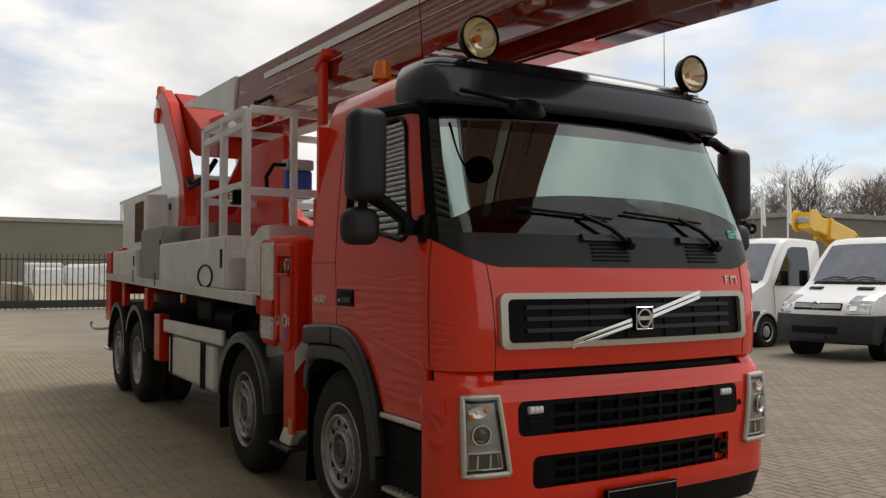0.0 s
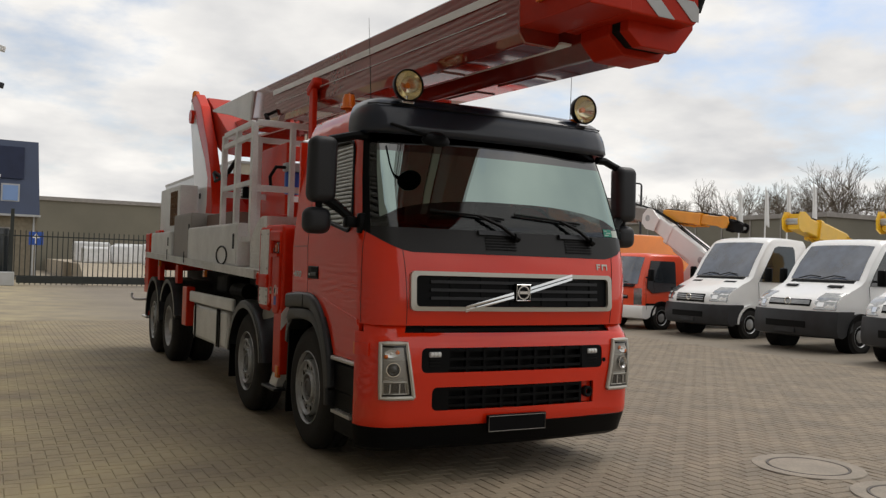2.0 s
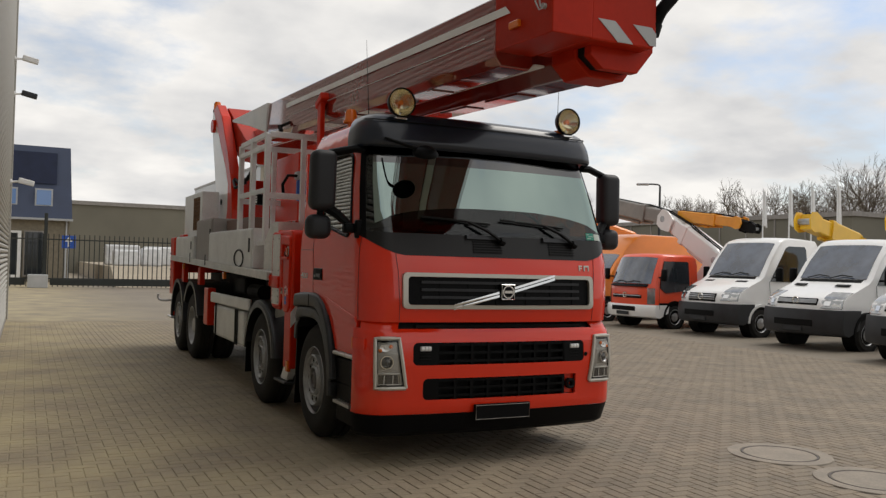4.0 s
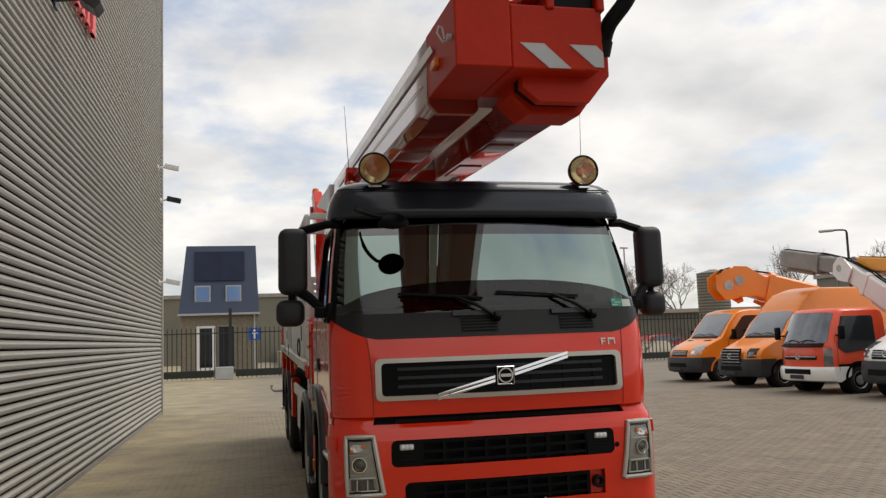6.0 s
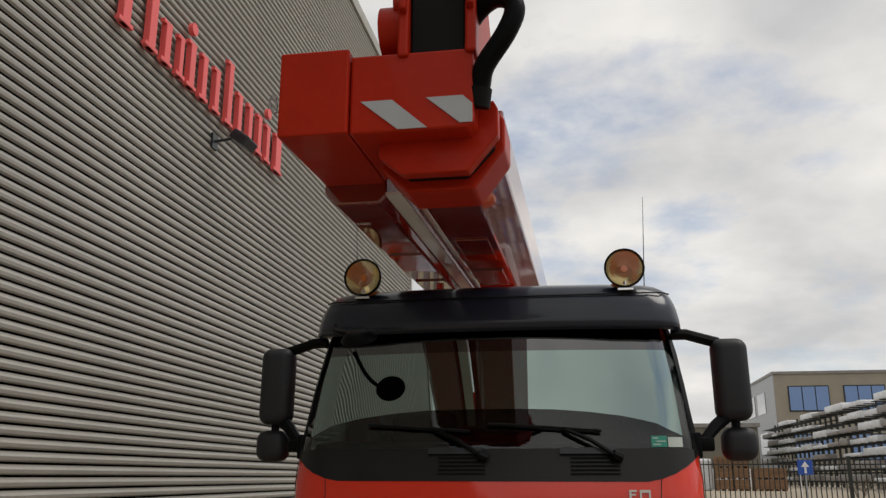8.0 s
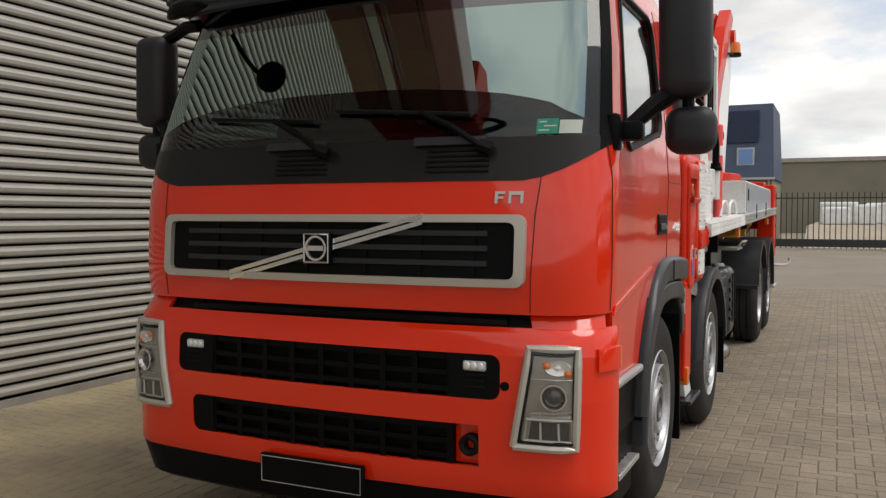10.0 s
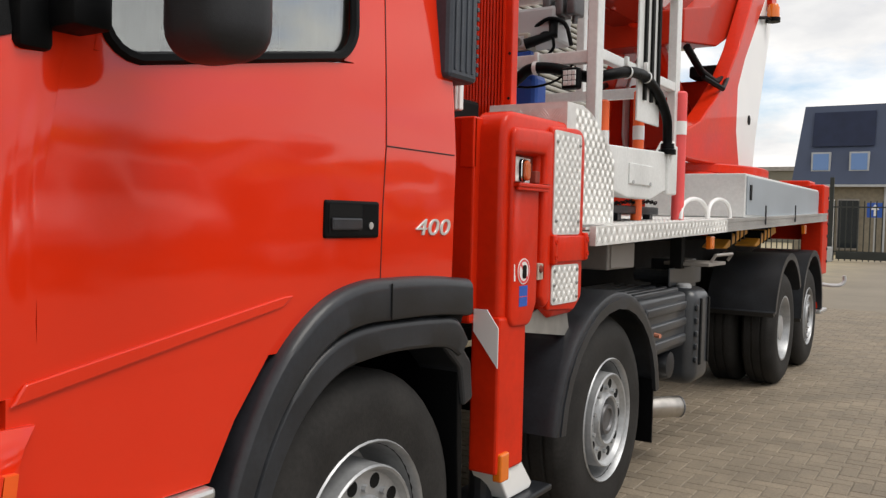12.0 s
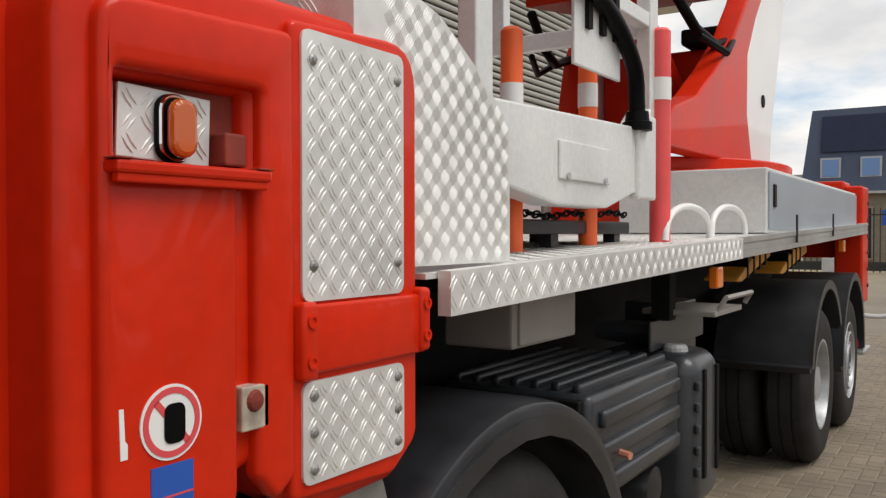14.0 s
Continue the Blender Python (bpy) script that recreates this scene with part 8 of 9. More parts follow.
    for u0, u1 in ((-0.55, 0.0), (0.05, 0.6)):
        bm = B()
        tube(bm, [skin(ws0[0] - 0.03, ws0[1], u1, 0.03), skin(ws0[0] + 0.03, ws0[1] + 0.07, lerp(u0, u1, 0.5), 0.025), skin(ws0[0] + 0.01, ws0[1] + 0.04, u0, 0.025)], 0.012, 5)
        part("wiper", bm, BLACK, v)
    if style in ("long_nose", "short_nose"):
        for u in (-0.55, 0.55):
            patch("hood_vent", [(-0.22, 1.325), (-0.12, 1.36)], u - 0.16, u + 0.16, 3, BLACK, 0.010)
    # front lamps, grille and bumper
    hb = 0.72 if style == "cabover" else 0.50
    for s in (1, -1):
        if style == "cabover":
            patch("headlamp", [(nose, 0.70), (nose, 0.95), (nose + 0.01, 1.15)], s * 0.80, s * 0.99, 3, VANLAMP, 0.012, "tall clear headlamp")
        elif style == "panel_van":
            patch("headlamp", [(nose, 0.86), (nose + 0.05, 1.03), (nose + 0.16, 1.12)], s * 0.62, s * 0.90, 3, GREYPL, 0.012, "dark headlamp")
            patch("lamp_lens", [(nose, 0.89), (nose + 0.05, 1.02)], s * 0.68, s * 0.82, 2, VANLAMP, 0.018)
        else:
            patch("headlamp", [(nose, 0.87), (nose + 0.06, 1.02), (nose + 0.20, 1.115), (nose + 0.42, 1.20)], s * 0.60, s * 0.99, 6, VANLAMP, 0.012, "swept clear headlamp")
            patch("lamp_bowl", [(nose + 0.01, 0.92), (nose + 0.06, 1.01)], s * 0.66, s * 0.78, 2, CHROME, 0.018)
        bm = B()
        yy = [s * (half * (1 - tuck * max(0, z - 1.0)) + 0.004) for x, z in win]
        fr = [bm.verts.new((x, y, z)) for (x, z), y in zip(win, yy)]
        bk = [bm.verts.new((x, y - s * 0.03, z)) for (x, z), y in zip(win, yy)]
        bm.faces.new(fr)
        for k in range(len(win)):
            j = (k + 1) % len(win)
            bm.faces.new((fr[k], fr[j], bk[j], bk[k]))
        part("side_window", bm, VANSIDE, v)
        if style == "cabover":
            bm = B()
            box(bm, -0.62, 0.9, s * 0.965, s * 0.992, 0.42, 0.74, 0.01)
            part("lower_panel", bm, BLACK, v)
        mx = 0.36 if style != "cabover" else nose + 0.30
        bm = B()
        box(bm, mx, mx + 0.10, s * 1.08, s * 1.25, 1.36, 1.70, 0.035)
        tube(bm, [(mx + 0.1, s * 0.93, 1.46), (mx + 0.06, s * 1.10, 1.46)], 0.025, 6)
        part("mirror", bm, BLACK, v, smooth=40)
        # bulged arch over the front wheel
        for xc in (0.0, 3.3):
            bm = B()
            op = [(xc - 0.455 * math.cos(radians(a)), 0.35 + 0.455 * math.sin(radians(a))) for a in range(0, 181, 15)]
            strip(bm, [(x, s * (half - 0.25), z) for x, z in op], [(xc + (x - xc) * 0.87, s * (half - 0.25), 0.35 + (z - 0.35) * 0.87) for x, z in op], (0, s * 0.285, 0))
            part("wheel_arch", bm, BLACK if (xc or style != "long_nose") else paint, v, smooth=30)
            small_wheel(v, xc, s, half + 0.022)
        bm = B()
        cyl(bm, (0.0, s * (half - 0.3), 0.35), (0.0, s * (half + 0.004), 0.35), 0.41, 28)
        part("arch_inside", bm, DARK, v)
        # door seams
        bm = B()
        for xs in ((0.32, 1.80) if style != "cabover" else (nose + 0.36, 0.68)):
            tube(bm, [(xs, s * half * (1 - tuck * max(0, z - 1.0)) * 1.002, z) for z in (0.66, 1.0, 1.35)], 0.006, 4)
        part("door_gap", bm, DARK, v)
        bm = B()
        hx = 1.45 if style != "cabover" else 0.42
        box(bm, hx, hx + 0.2, s * (half * 0.985), s * (half * 0.985 + 0.03), 1.16, 1.20, 0.008)
        part("door_handle", bm, BLACK, v)
    bw = VANPLAST if style != "cabover" else VANWHITE
    zt = {"short_nose": 0.84, "long_nose": 0.80, "panel_van": 0.82, "cabover": 0.68}[style]
    bm = B()
    pr = [(nose + 0.10, 0.30), (nose - 0.06, 0.34), (nose - 0.10, 0.46), (nose - 0.10, 0.62), (nose - 0.06, zt), (nose + 0.55, zt), (nose + 0.5, 0.45)]
    lp = [[bm.verts.new(skin(x, z, u * 1.06)) for x, z in pr] for u in us]
    for a, b in zip(lp, lp[1:]):
        for k in range(len(pr)):
            j = (k + 1) % len(pr)
            bm.faces.new((a[k], a[j], b[j], b[k]))
    bm.faces.new(lp[0])
    bm.faces.new(lp[-1][::-1])
    part("bumper", bm, bw, v, "white front bumper" if bw is VANWHITE else "dark grey plastic bumper", smooth=38)
    patch("air_slot", [(nose - 0.10, 0.50), (nose - 0.10, 0.62)], -0.5, 0.5, 6, DARK, 0.012)
    patch("plate_bar", [(nose - 0.10, 0.38), (nose - 0.10, 0.47)], -0.26, 0.26, 2, GREYPL, 0.015)
    gz = {"short_nose": (0.93, 1.06, 0.52), "long_nose": (0.84, 1.03, 0.46), "panel_van": (0.60, 1.06, 0.46), "cabover": (0.86, 0.98, 0.62)}[style]
    gx = lambda z: nose + (0 if z < 0.92 else (z - 0.92) * 0.5)
    patch("grille", [(gx(gz[0]), gz[0]), (gx((gz[0] + gz[1]) / 2), (gz[0] + gz[1]) / 2), (gx(gz[1]), gz[1])], -gz[2], gz[2], 8, DARK, 0.014 if style != "panel_van" else 0.11)
    nsl = {"short_nose": 3, "long_nose": 3, "panel_van": 5, "cabover": 1}[style]
    for k in range(nsl):
        z = lerp(gz[0] + 0.015, gz[1] - 0.035, (k + 0.5) / nsl)
        patch("slat", [(gx(z), z), (gx(z + 0.02), z + 0.022)], -gz[2] + 0.02, gz[2] - 0.02, 8, RIM, 0.026 if style != "panel_van" else 0.122)
    c = skin(gx(sum(gz[:2]) / 2), sum(gz[:2]) / 2, 0, 0.035 if style != "panel_van" else 0.13)
    bm = B()
    lathe(bm, [(0, 0.055), (0.008, 0.062), (0.008, 0.078), (0, 0.08)], c, (-1, 0, 0), 18)
    part("badge", bm, CHROME, v)
    # flat chassis behind the cab
    bm = B()
    box(bm, 0.9, length - 1, -0.4, 0.4, 0.55, 0.75)
    box(bm, 2.3 if style != "cabover" else 1.1, length - 0.9, -0.98, 0.98, 0.85, 0.98, 0.01)
    box(bm, 2.9, 3.7, -0.95, 0.95, 0.74, 0.80, 0.01)
    part("chassis", bm, DARK, v)
    if boom:
        for bi, (col, pts, th, lab) in enumerate(boom):
            P = [Vector(q) for q in pts]
            for i, (A, Bq) in enumerate(zip(P, P[1:])):
                d = Bq - A
                u = Vector((0, 0, 1)).cross(d)
                u = u.normalized() if u.length > 0.05 else Vector((0, 1, 0))
                w = d.cross(u).normalized()
                if w.z < 0:
                    w, u = -w, -u

                def girder(rows):
                    bm = B()
                    rg = []
                    for f, k in rows:
                        Pt = A + d * f
                        rg.append([bm.verts.new(Pt + u * (sx * th * k) + w * (sz * th * 1.25 * k)) for sx, sz in ((1, 0.86), (0.86, 1), (-0.86, 1), (-1, 0.86), (-1, -0.86), (-0.86, -1), (0.86, -1), (1, -0.86))])
                    for ra, rb2 in zip(rg, rg[1:]):
                        for k in range(8):
                            bm.faces.new((ra[k], ra[(k + 1) % 8], rb2[(k + 1) % 8], rb2[k]))
                    bm.faces.new(rg[0])
                    bm.faces.new(rg[-1][::-1])
                    return bm
                part("lift_boom", girder([(0, 0.9), (0.06, 1.0), (0.62, 1.0)]), col, v, lab)
                part("boom_collar", girder([(0.57, 1.08), (0.63, 1.08)]), col, v)
                part("inner_boom", girder([(0.60, 0.84), (1.0, 0.80)]), col, v)
                for sg in (1, -1):
                    bm = B()
                    c0 = Bq + u * (sg * th * 0.98)
                    ring8 = [c0 - d.normalized() * (th * a) + w * (th * c) for a, c in ((1.9, -0.9), (1.9, 0.9), (0.4, 1.35), (-0.7, 1.1), (-1.1, 0.0), (-0.7, -1.1), (0.4, -1.35))]
                    lo = [bm.verts.new(q) for q in ring8]
                    hi = [bm.verts.new(q + u * (sg * 0.035)) for q in ring8]
                    bm.faces.new(lo)
                    bm.faces.new(hi[::-1])
                    for k in range(7):
                        bm.faces.new((lo[k], hi[k], hi[(k + 1) % 7], lo[(k + 1) % 7]))
                    part("knuckle_plate", bm, col, v)
                bm = B()
                cyl(bm, Bq - u * th * 1.15, Bq + u * th * 1.15, th * 0.42, 14)
                part("boom_pin", bm, RIM, v, smooth=30)
                bm = B()
                tube(bm, [A + d * 0.08 - w * th * 1.62, A + d * 0.50 - w * th * 1.62], th * 0.30, 10)
                tube(bm, [A + d * 0.50 - w * th * 1.62, A + d * 0.72 - w * th * 1.30], th * 0.16, 8)
                part("lift_cylinder", bm, col, v, smooth=30)
                bm = B()
                for off in (0.25, -0.2):
                    tube(bm, [A + w * th * 1.27 + u * th * off, A + d * 0.5 + w * th * 1.30 + u * th * off, A + d * 0.62 + w * th * 1.40 + u * th * off, Bq + w * th * 1.08 + u * th * off], 0.022, 6)
                part("hose", bm, BLACK, v)
            if bi == 0:
                bm = B()
                lathe(bm, [(0.95, 0.45), (1.2, 0.42), (1.25, 0.3), (P[0].z, 0.26), (P[0].z, 0)], (P[0].x, P[0].y, 0), (0, 0, 1), 16)
                part("turntable", bm, col, v, smooth=30)
    return v


YELL = "folded yellow lift boom"
van((12.9, 7.40), 3, VANWHITE, "white chassis-cab van with a yellow lift boom", "short_nose", 2.36, size=1.07, boom=[(YELLOW, [(4.2, 0, 1.3), (4.3, 0, 2.3), (1.9, -0.4, 2.78)], 0.19, YELL)])
van((13.3, 10.80), 3, VANWHITE, "white chassis-cab van with a yellow lift boom", "long_nose", 2.46, size=1.07, boom=[(YELLOW, [(4.7, 0, 1.3), (4.8, -0.1, 2.45), (2.2, -0.5, 2.92)], 0.2, YELL)])
van((12.2, 4.15), 2, VANWHITE, "plain white chassis-cab van", "short_nose", 2.36, size=1.07)
van((12.9, 13.55), 5, VANRED, "red cab-over lift truck with a white boom", "cabover", 2.15, boom=[(WHITE, [(1.64, -0.6, 1.3), (1.60, -1.2, 2.0), (1.80, 1.06, 3.29)], 0.24, "white ribbed lift boom"), (MIDGREY, [(2.04, 3.82, 3.86), (1.80, 1.0, 3.32)], 0.21, "dark grey lift boom section"), (mat("amber_yellow_paint", (0.82, 0.33, 0.015), 0.4, 0, 0.3, stain=0.08, sscale=2), [(1.98, 0.75, 3.40), (1.80, -1.76, 3.10)], 0.14, "amber yellow lift boom section"), (DARK, [(1.80, -1.70, 3.08), (1.80, -2.25, 2.92)], 0.11, "dark platform bracket")])
van((12.95, 16.75), 5, ORANGE, "orange high-roof van with a dark grille", "panel_van", 2.86, length=7.4)
van((13.2, 20.45), 5, ORANGE, "orange van with an orange lift boom", "long_nose", 2.36, boom=[(ORANGE, [(4.4, -0.6, 1.8), (4.2, -0.6, 2.6), (1.6, 0.2, 3.36), (1.2, 0.3, 3.2)], 0.40, "folded orange lift boom")])

# ---- manholes ----
CONC = mat("worn_concrete", (0.27, 0.235, 0.19), 0.8, grain=0.12, gscale=50, stain=0.15, sscale=4, bump=0.2, bscale=90)
for x, y in ((2.58, -0.67), (2.53, -1.68)):
    bm = B()
    lathe(bm, [(0.004, 0.46), (0.012, 0.455), (0.012, 0.345), (0.003, 0.34)], (x, y, 0), (0, 0, 1), 48)
    o = tagged(obj("manhole", bm, CONC), "round manhole with a concrete cover in the paving", "manhole", group="manholes")
    bm = B()
    lathe(bm, [(0.002, 0.338), (0.013, 0.335), (0.013, 0.322), (0.006, 0.318)], (x, y, 0), (0, 0, 1), 48)
    part("rim", bm, IRON, o)
    bm = B()
    lathe(bm, [(0.006, 0.318), (0.011, 0.312), (0.011, 0.0)], (x, y, 0), (0, 0, 1), 48)
    part("cover", bm, CONC, o, "pale worn concrete cover")


# ---- bare trees ----


def tree(x, y, h, seed, spread=0.5):
    rnd = random.Random(seed)
    t = thing("tree", "bare winter tree with fine twigs", "tree", (x, y, 0), group="bare trees")
    bm = B()
    tw = B()

    def grow(p, d, length, r, depth):
        n = 3
        pts = [p]
        dd = d.copy()
        for k in range(n):
            dd = (dd + Vector((rnd.uniform(-1, 1), rnd.uniform(-1, 1), rnd.uniform(-0.3, 0.6))) * 0.13).normalized()
            pts.append(pts[-1] + dd * (length / n))
        if depth < 3:
            tube(bm, pts, r, 6 if depth < 2 else 4, False, r * 0.6)
        else:
            tube(tw, pts if depth < 6 else [pts[0], pts[-1]], max(r, 0.014), 3, False, max(r * 0.35, 0.007))
        if depth >= 6:
            return
        kids = rnd.randint(3, 4) if depth < 4 else 3
        for k in range(kids):
            at = pts[-1] if k == 0 else pts[rnd.randint(1 if depth else 2, n)]
            a = rnd.uniform(0, 2 * math.pi)
            u, v = frame_of(dd)
            nd = (dd + (u * math.cos(a) + v * math.sin(a)) * rnd.uniform(0.45, 1.0) * (spread + 0.35) + Vector((0, 0, 0.12))).normalized()
            grow(at, nd, length * rnd.uniform(0.6, 0.8), r * 0.58, depth + 1)

    grow(Vector((0, 0, 0)), Vector((0, 0, 1)), h * 0.33, h * 0.018, 0)
    part("trunk", bm, BARK, t, smooth=40)
    part("twig_crown", tw, TWIG, t)
    return t


base_trees = [tree(70, 48, 12, 1), tree(75, 36, 13, 2), tree(62, 62, 11, 3, 0.7)]
for i, (x, y, k, sc, a) in enumerate([(80, 42, 0, 1.1, 40), (73, 30, 1, 0.95, 100), (78, 24, 0, 1.0, 200), (70, 55, 2, 1.1, 20), (74, 18, 1, 1.05, 250), (66, 70, 0, 0.9, 310), (84, 52, 2, 1.3, 130), (60, 80, 1, 0.9, 70), (72, 12, 2, 1.1, 160), (50, 90, 2, 1.0, 15), (42, 85, 0, 0.9, 90), (46, 87, 1, 0.85, 50), (69, 60, 0, 1.05, 5), (71, 66, 1, 1.0, 65), (67, 73, 2, 1.1, 95), (73, 51, 1, 1.1, 140), (70, 45, 2, 1.15, 215), (76, 47, 0, 1.15, 300), (75, 57, 2, 1.2, 275), (68, 52, 1, 0.95, 330), (72, 39, 2, 1.05, 185), (77, 33, 1, 1.1, 25), (74, 63, 0, 1.1, 222), (70, 24, 2, 1.0, 75),
                                      (-26, 135, 2, 1.0, 10), (-22, 138, 0, 0.9, 80), (14, 100, 2, 0.8, 33)]):
    c = copy_thing(base_trees[k], pose(x, y, 0, 0, 0, a))
    c.scale = (sc, sc, sc)

# far dark sheds behind the vans
bm = B()
box(bm, 50, 62, 36, 64, 0, 6.2)
w = tagged(obj("warehouse", bm, OLIVE), "dark olive shed behind the vans", "building")
bm = B()
box(bm, 49.8, 62.2, 35.8, 64.2, 6.0, 6.35)
part("roof_edge", bm, MIDGREY, w)
for k in range(9):
    bm = B()
    box(bm, 49.93, 50.0, 37 + 3 * k, 37.12 + 3 * k, 0, 6.0)
    part("cladding_seam", bm, MIDGREY, w)
bm = B()
box(bm, 54, 66, 8, 30, 0, 3.8)
w = tagged(obj("warehouse", bm, OLIVE), "dark olive shed behind the vans", "building")
bm = B()
box(bm, 53.8, 66.2, 7.8, 30.2, 3.7, 3.95)
part("roof_edge", bm, MIDGREY, w)


def flag_pole(x, y):
    f = thing("flag_pole", "white flag pole with a furled white flag", "flag pole", (x, y, 0), group="flag poles")
    bm = B()
    cyl(bm, (0, 0, 0), (0, 0, 7.9), 0.07, 8, 0.04)
    part("pole", bm, WHITE, f)
    bm = B()
    prism(bm, [(0.05, 5.2), (0.40, 5.0), (0.24, 7.4), (0.05, 7.7)], "y", -0.06, 0.06, 0.02)
    part("flag", bm, WHITE, f)
    return f


for x, y in ((45, 37.2), (45, 35.3), (45, 33.2), (45, 39.6)):
    flag_pole(x, y)


def street_lamp(x, y, h, a):
    s = thing("street_lamp", "grey street lamp on a tall steel post", "lamp", (x, y, 0), a)
    bm = B()
    cyl(bm, (0, 0, 0), (0, 0, h), 0.09, 10, 0.05)
    part("post", bm, GREYBOX, s)
    bm = B()
    box(bm, -0.30, 0.30, -0.10, 0.10, h, h + 0.10, 0.03)
    part("head", bm, GREYBOX, s)
    return s


street_lamp(22.35, 46, 7.2, 200)

# stacked crates, wrapped goods and racks on the raised yard
for i, (x, n) in enumerate(((7.6, 3), (8.55, 3), (9.62, 2), (10.5, 2))):
    for j in range(n):
        z = RZ + 0.62 * j
        bm = B()
        box(bm, x + 0.03, x + 0.85, 46.03, 47.0, z + 0.08, z + 0.61)
        c = tagged(obj("crate", bm, CRATE), "brown wooden crate stacked behind the fence", "crate", group="stacked crates")
        for q in range(3):
            bm = B()
            box(bm, x, x + 0.88, 46.0, 46.03, z + 0.10 + 0.175 * q, z + 0.10 + 0.175 * q + 0.15)
            part("board", bm, CRATE, c)
        for q in range(3):
            bm = B()
            box(bm, x + 0.02 + 0.36 * q, x + 0.13 + 0.36 * q, 46.0, 47.0, z, z + 0.08)
            part("foot", bm, CRATE, c)
for x, y, w, h in ((4.3, 47, 1.1, 1.25), (5.6, 47.5, 1.2, 1.5), (6.7, 46.5, 0.8, 1.75), (1.2, 50, 1.5, 1.0), (2.9, 50.4, 1.2, 1.15), (1.0, 54, 2.2, 1.35), (3.6, 55, 2.6, 1.3), (6.4, 54.5, 2.0, 1.5), (8.7, 55, 2.4, 1.3)):
    bm = B()
    box(bm, x, x + w, y, y + 1.2, RZ, RZ + h, 0.12)
    tagged(obj("wrapped_pallet", bm, WRAP), "white plastic wrapped pallet", "pallet", group="wrapped pallets")


def rack():
    r = thing("storage_rack", "long steel cantilever rack with white wrapped bundles", "rack", (19.6, 45, RZ))
    for i in range(28):
        y = 1.6 * i
        bm = B()
        box(bm, -0.07, 0.09, y - 0.06, y + 0.06, 0, 5.9)
        u = part("upright", bm, FENCE, r)
        for k in range(7):
            bm = B()
            z = 0.35 + 0.82 * k
            prism(bm, [(-1.25, z + 0.06), (-0.07, z), (-0.07, z + 0.12), (-1.25, z + 0.12)], "y", y - 0.04, y + 0.04)
            part("arm", bm, FENCE, u)
    for z in (1.0, 3.0, 5.0):
        bm = B()
        box(bm, 0.09, 0.14, 0, 43.3, z, z + 0.1)
        part("brace", bm, FENCE, r)
    return r


rack()
rnd = random.Random(4)
for lv in range(7):
    z = RZ + 0.35 + 0.82 * lv + 0.122
    y = 44.6 + rnd.uniform(0, 1.0)
    while y < 87:
        ln = rnd.uniform(2.0, 4.6)
        kind = rnd.random()
        h = rnd.uniform(0.22, 0.52)
        bm = B()
        rbox(bm, 18.42 + rnd.uniform(0, 0.15), 19.45, y, y + ln, z + 0.004, z + h, 0.07, 2)
        if kind < 0.5:
            tagged(obj("wrapped_pack", bm, WRAP, smooth=50), "white plastic wrapped bundle on the rack", "bundle", group="wrapped bundles")
        elif kind < 0.85:
            tagged(obj("pipe_pack", bm, MIDGREY, smooth=50), "grey bundle of sections on the rack", "bundle", group="grey bundles")
        else:
            bm.free()
        y += ln + rnd.uniform(0.05, 0.5)
# low white post by the crates
sp = thing("bollard", "low white post behind the fence", "post", (11.6, 44.0, 0.6))
bm = B()
cyl(bm, (0, 0, 0), (0, 0, 1.3), 0.05, 10, 0.045)
part("post", bm, WHITE, sp)
bm = B()
lathe(bm, [(1.3, 0.05), (1.33, 0.04), (1.34, 0.0)], (0, 0, 0), (0, 0, 1), 10)
part("cap", bm, GREYBOX, sp)
# parked car beyond the fence


def parked_car(x, y, rz):
    c = thing("parked_car", "red estate car parked behind the fence", "car", (x, y, 0), rz)
    bm = B()
    side_loft(bm, [(-2.1, 0.35), (-2.15, 0.7), (-1.2, 0.92), (-0.5, 1.42), (1.3, 1.45), (2.0, 1.0), (2.1, 0.4)], 0.85, 0.25)
    bmesh.ops.bevel(bm, geom=[e for e in bm.edges if e.calc_face_angle(0) > 0.6], offset=0.06, segments=2, affect="EDGES")
    part("body", bm, SIGNRED, c, smooth=40)
    for s in (1, -1):
        bm = B()
        fr = [bm.verts.new((px, s * (0.85 * (1 - 0.25 * (pz - 1.0)) + 0.005), pz)) for px, pz in ((-1.0, 1.0), (-0.45, 1.36), (1.2, 1.38), (1.6, 1.02))]
        bm.faces.new(fr)
        part("side_window", bm, VANSCREEN, c)
        for px in (-1.35, 1.3):
            small_wheel(c, px, s, 0.86, 0.32)
    return c


parked_car(24.5, 46.5, 5)

# low bare shrubs along the fence
for i in range(9):
    c = copy_thing(base_trees[i % 3], pose(14.5 + 1.5 * i + 0.4 * math.sin(i * 2.1), 42.6 + 0.5 * math.cos(i * 1.7), 0, 0, 0, 47 * i))
    k = 0.17 + 0.03 * math.sin(i * 3.3)
    c.scale = (k * 1.5, k * 1.5, k)

# corrugated silo behind the vans
silo = thing("silo", "dark olive corrugated storage silo", "silo", (29.0, 46.5, 0))
bm = B()
prof = []
for k in range(28):
    prof += [(0.2 * k, 1.05), (0.2 * k + 0.1, 1.09)]
lathe(bm, [(0, 0)] + prof + [(5.5, 1.05), (5.75, 0.2), (5.75, 0)], (0, 0, 0), (0, 0, 1), 32)
part("drum", bm, OLIVE, silo)

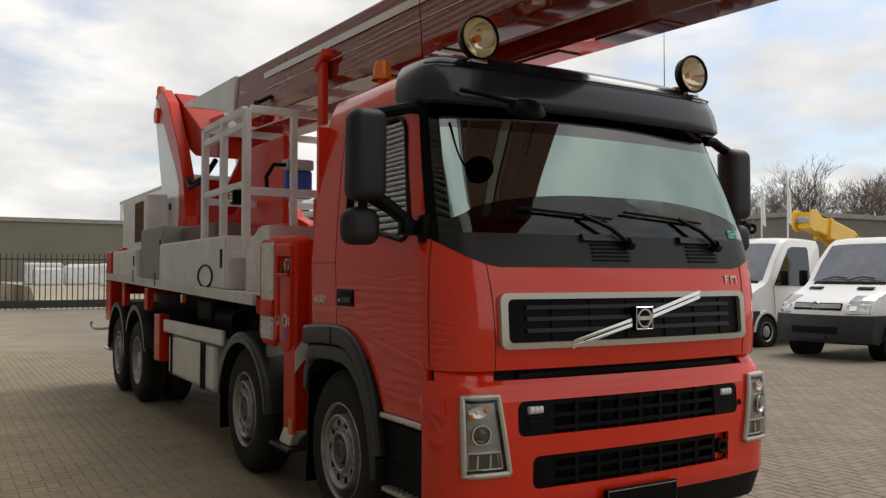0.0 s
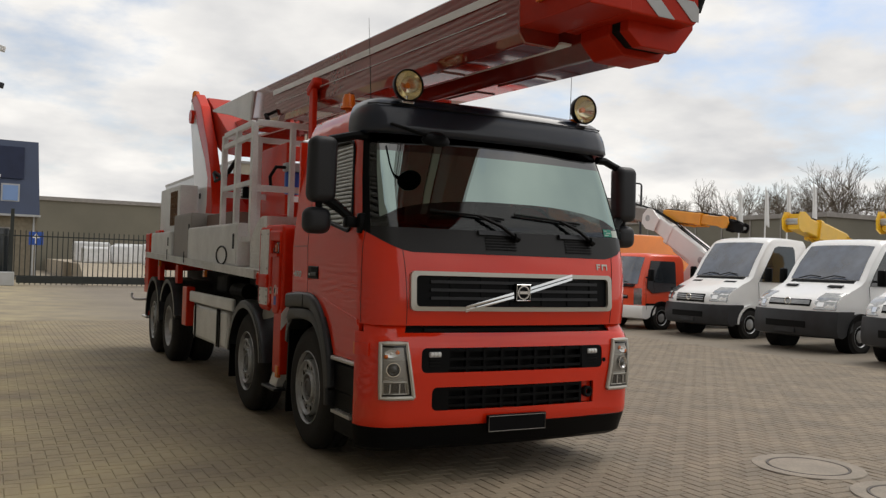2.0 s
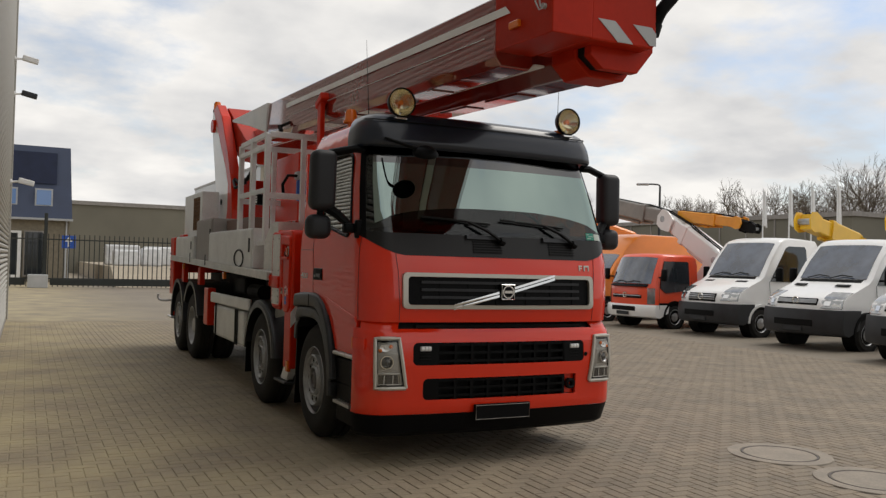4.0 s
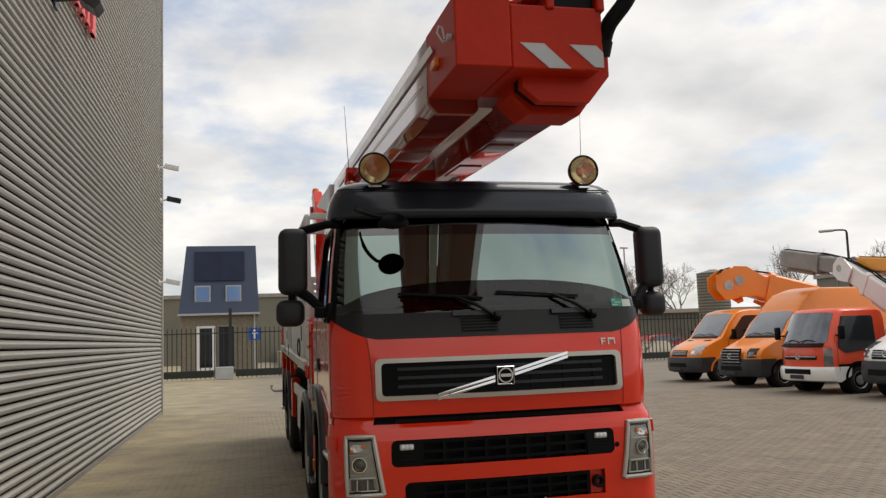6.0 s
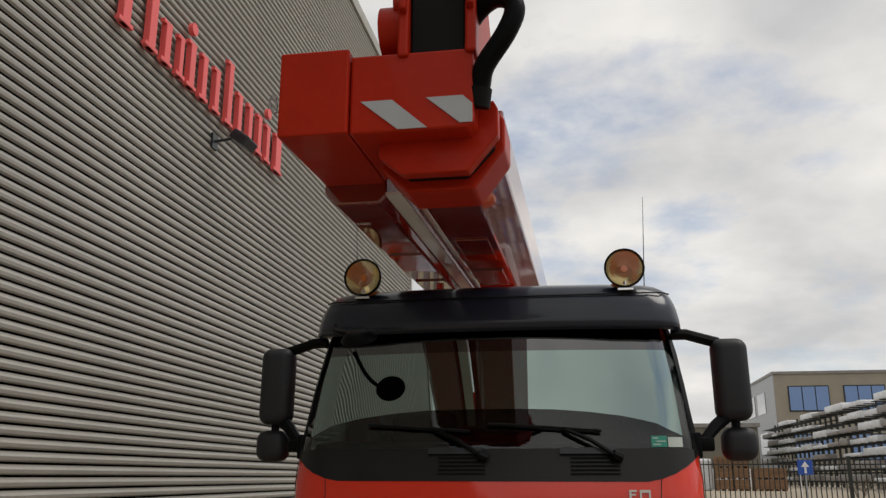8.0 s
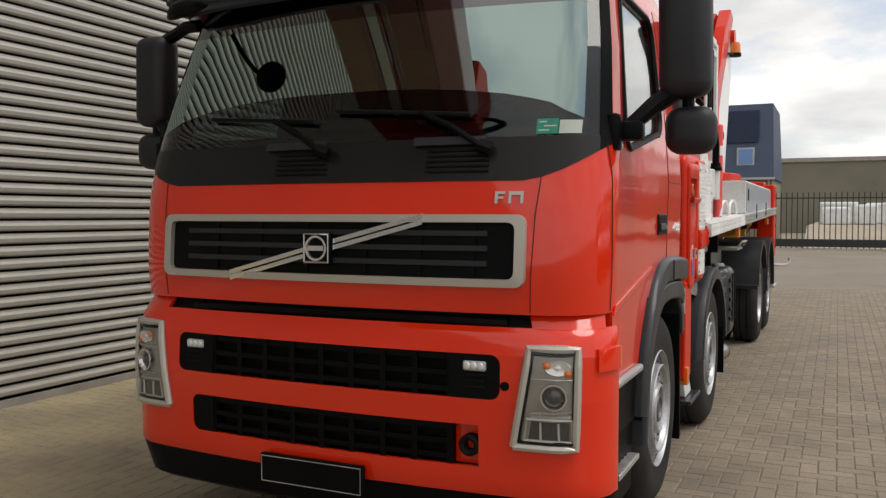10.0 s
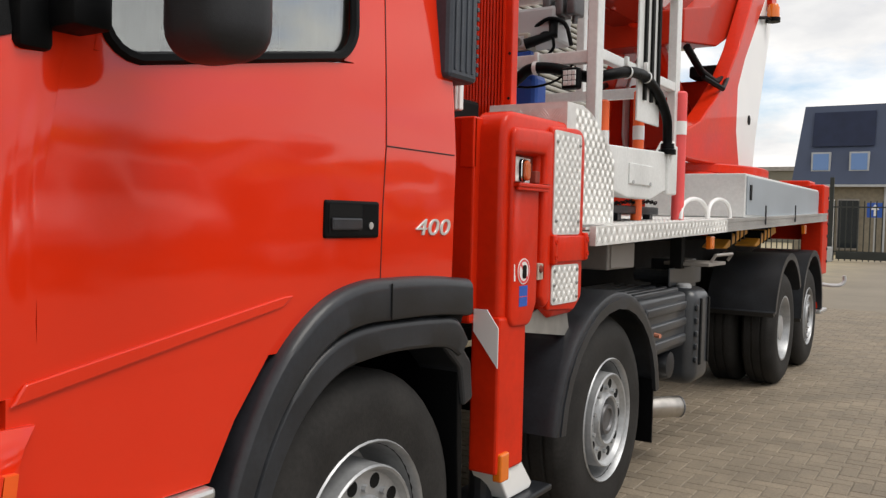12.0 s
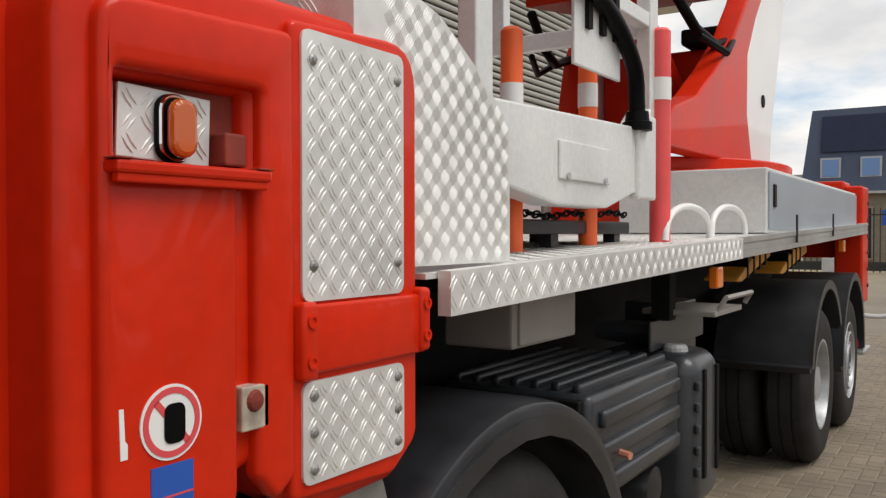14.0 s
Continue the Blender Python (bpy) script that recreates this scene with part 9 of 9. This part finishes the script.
# arm lamp between the parked vans
yl = thing("yard_lamp", "dark arm lamp on a slim post behind the vans", "lamp", (21.2, 23.0, 0))
bm = B()
cyl(bm, (0, 0, 0), (0, 0, 5.35), 0.07, 10, 0.045)
tube(bm, flow([(0, 0, 5.33), (-0.06, 0.06, 5.43), (-0.40, 0.40, 5.46)]), 0.035, 8)
part("post", bm, GREYPL, yl)
bm = B()
rbox(bm, -1.02, -0.46, -0.11, 0.11, 5.40, 5.50, 0.045, 3)
for v in bm.verts:
    v.co = Matrix.Rotation(radians(-45), 4, "Z") @ v.co
part("head", bm, GREYBOX, yl, smooth=50)

# ---- paving blocks: herringbone, each with its own joint ----
BLOCK = mat("paving_block", (0.196, 0.160, 0.116), 0.75, grain=0.14, gscale=70, stain=0.20, sscale=1.7, bump=0.2, bscale=120, rand=0.10)
add_lifted_moss(BLOCK)
BW = 0.105
MAN = ((2.58, -0.67), (2.53, -1.68))


def block_verts(w, l, top=0.0065):
    g, b = 0.0028, 0.0055
    x, y = w / 2 - g, l / 2 - g
    lo = [(-x, -y, 0.0), (x, -y, 0.0), (x, y, 0.0), (-x, y, 0.0)]
    hi = [(-x + b, -y + b, top), (x - b, -y + b, top), (x - b, y - b, top), (-x + b, y - b, top)]
    return lo + hi, [(4, 5, 6, 7), (0, 1, 5, 4), (1, 2, 6, 5), (2, 3, 7, 6), (3, 0, 4, 7)]


shared = []
for w, l in ((2 * BW, BW), (BW, 2 * BW)):
    v, f = block_verts(w, l)
    me = bpy.data.meshes.new("paving_block")
    me.from_pydata(v, [], f)
    me.materials.append(BLOCK)
    shared.append((me, v, f))
rb = random.Random(11)
far_v, far_f = [], []
near = 0
for i in range(-39, 100):
    for j in range(-90, 160):
        d = (i - j) % 4
        if d not in (0, 3):
            continue
        k = 0 if d == 0 else 1
        x, y = (i * BW + BW, j * BW + BW / 2) if k == 0 else (i * BW + BW / 2, j * BW + BW)
        if any((x - a) ** 2 + (y - c) ** 2 < 0.47 ** 2 for a, c in MAN):
            continue
        dz = rb.uniform(-0.0012, 0.0012)
        me, v, f = shared[k]
        if near < 300 and -3.4 < x < -2.0 and -1.6 < y < 3.0:
            o = new("paving_block", me)
            o.location = (x, y, dz)
            o.parent = ground
            near += 1
            continue
        n = len(far_v)
        far_v += [(x + a, y + c, e + dz) for a, c, e in v]
        far_f += [tuple(n + q for q in t) for t in f]
me = bpy.data.meshes.new("paving_blocks")
me.from_pydata(far_v, [], far_f)
me.materials.append(BLOCK)
o = new("paving_blocks", me)
o.parent = ground
tagged(o, kind="stuff")

# the yard lies a little lower than the level from which the truck is drawn
YARD = -0.035
for ob in list(scene.collection.all_objects):
    if ob.parent is None and ob.type in {"MESH", "EMPTY"} and ob is not truck:
        ob.location.z += YARD
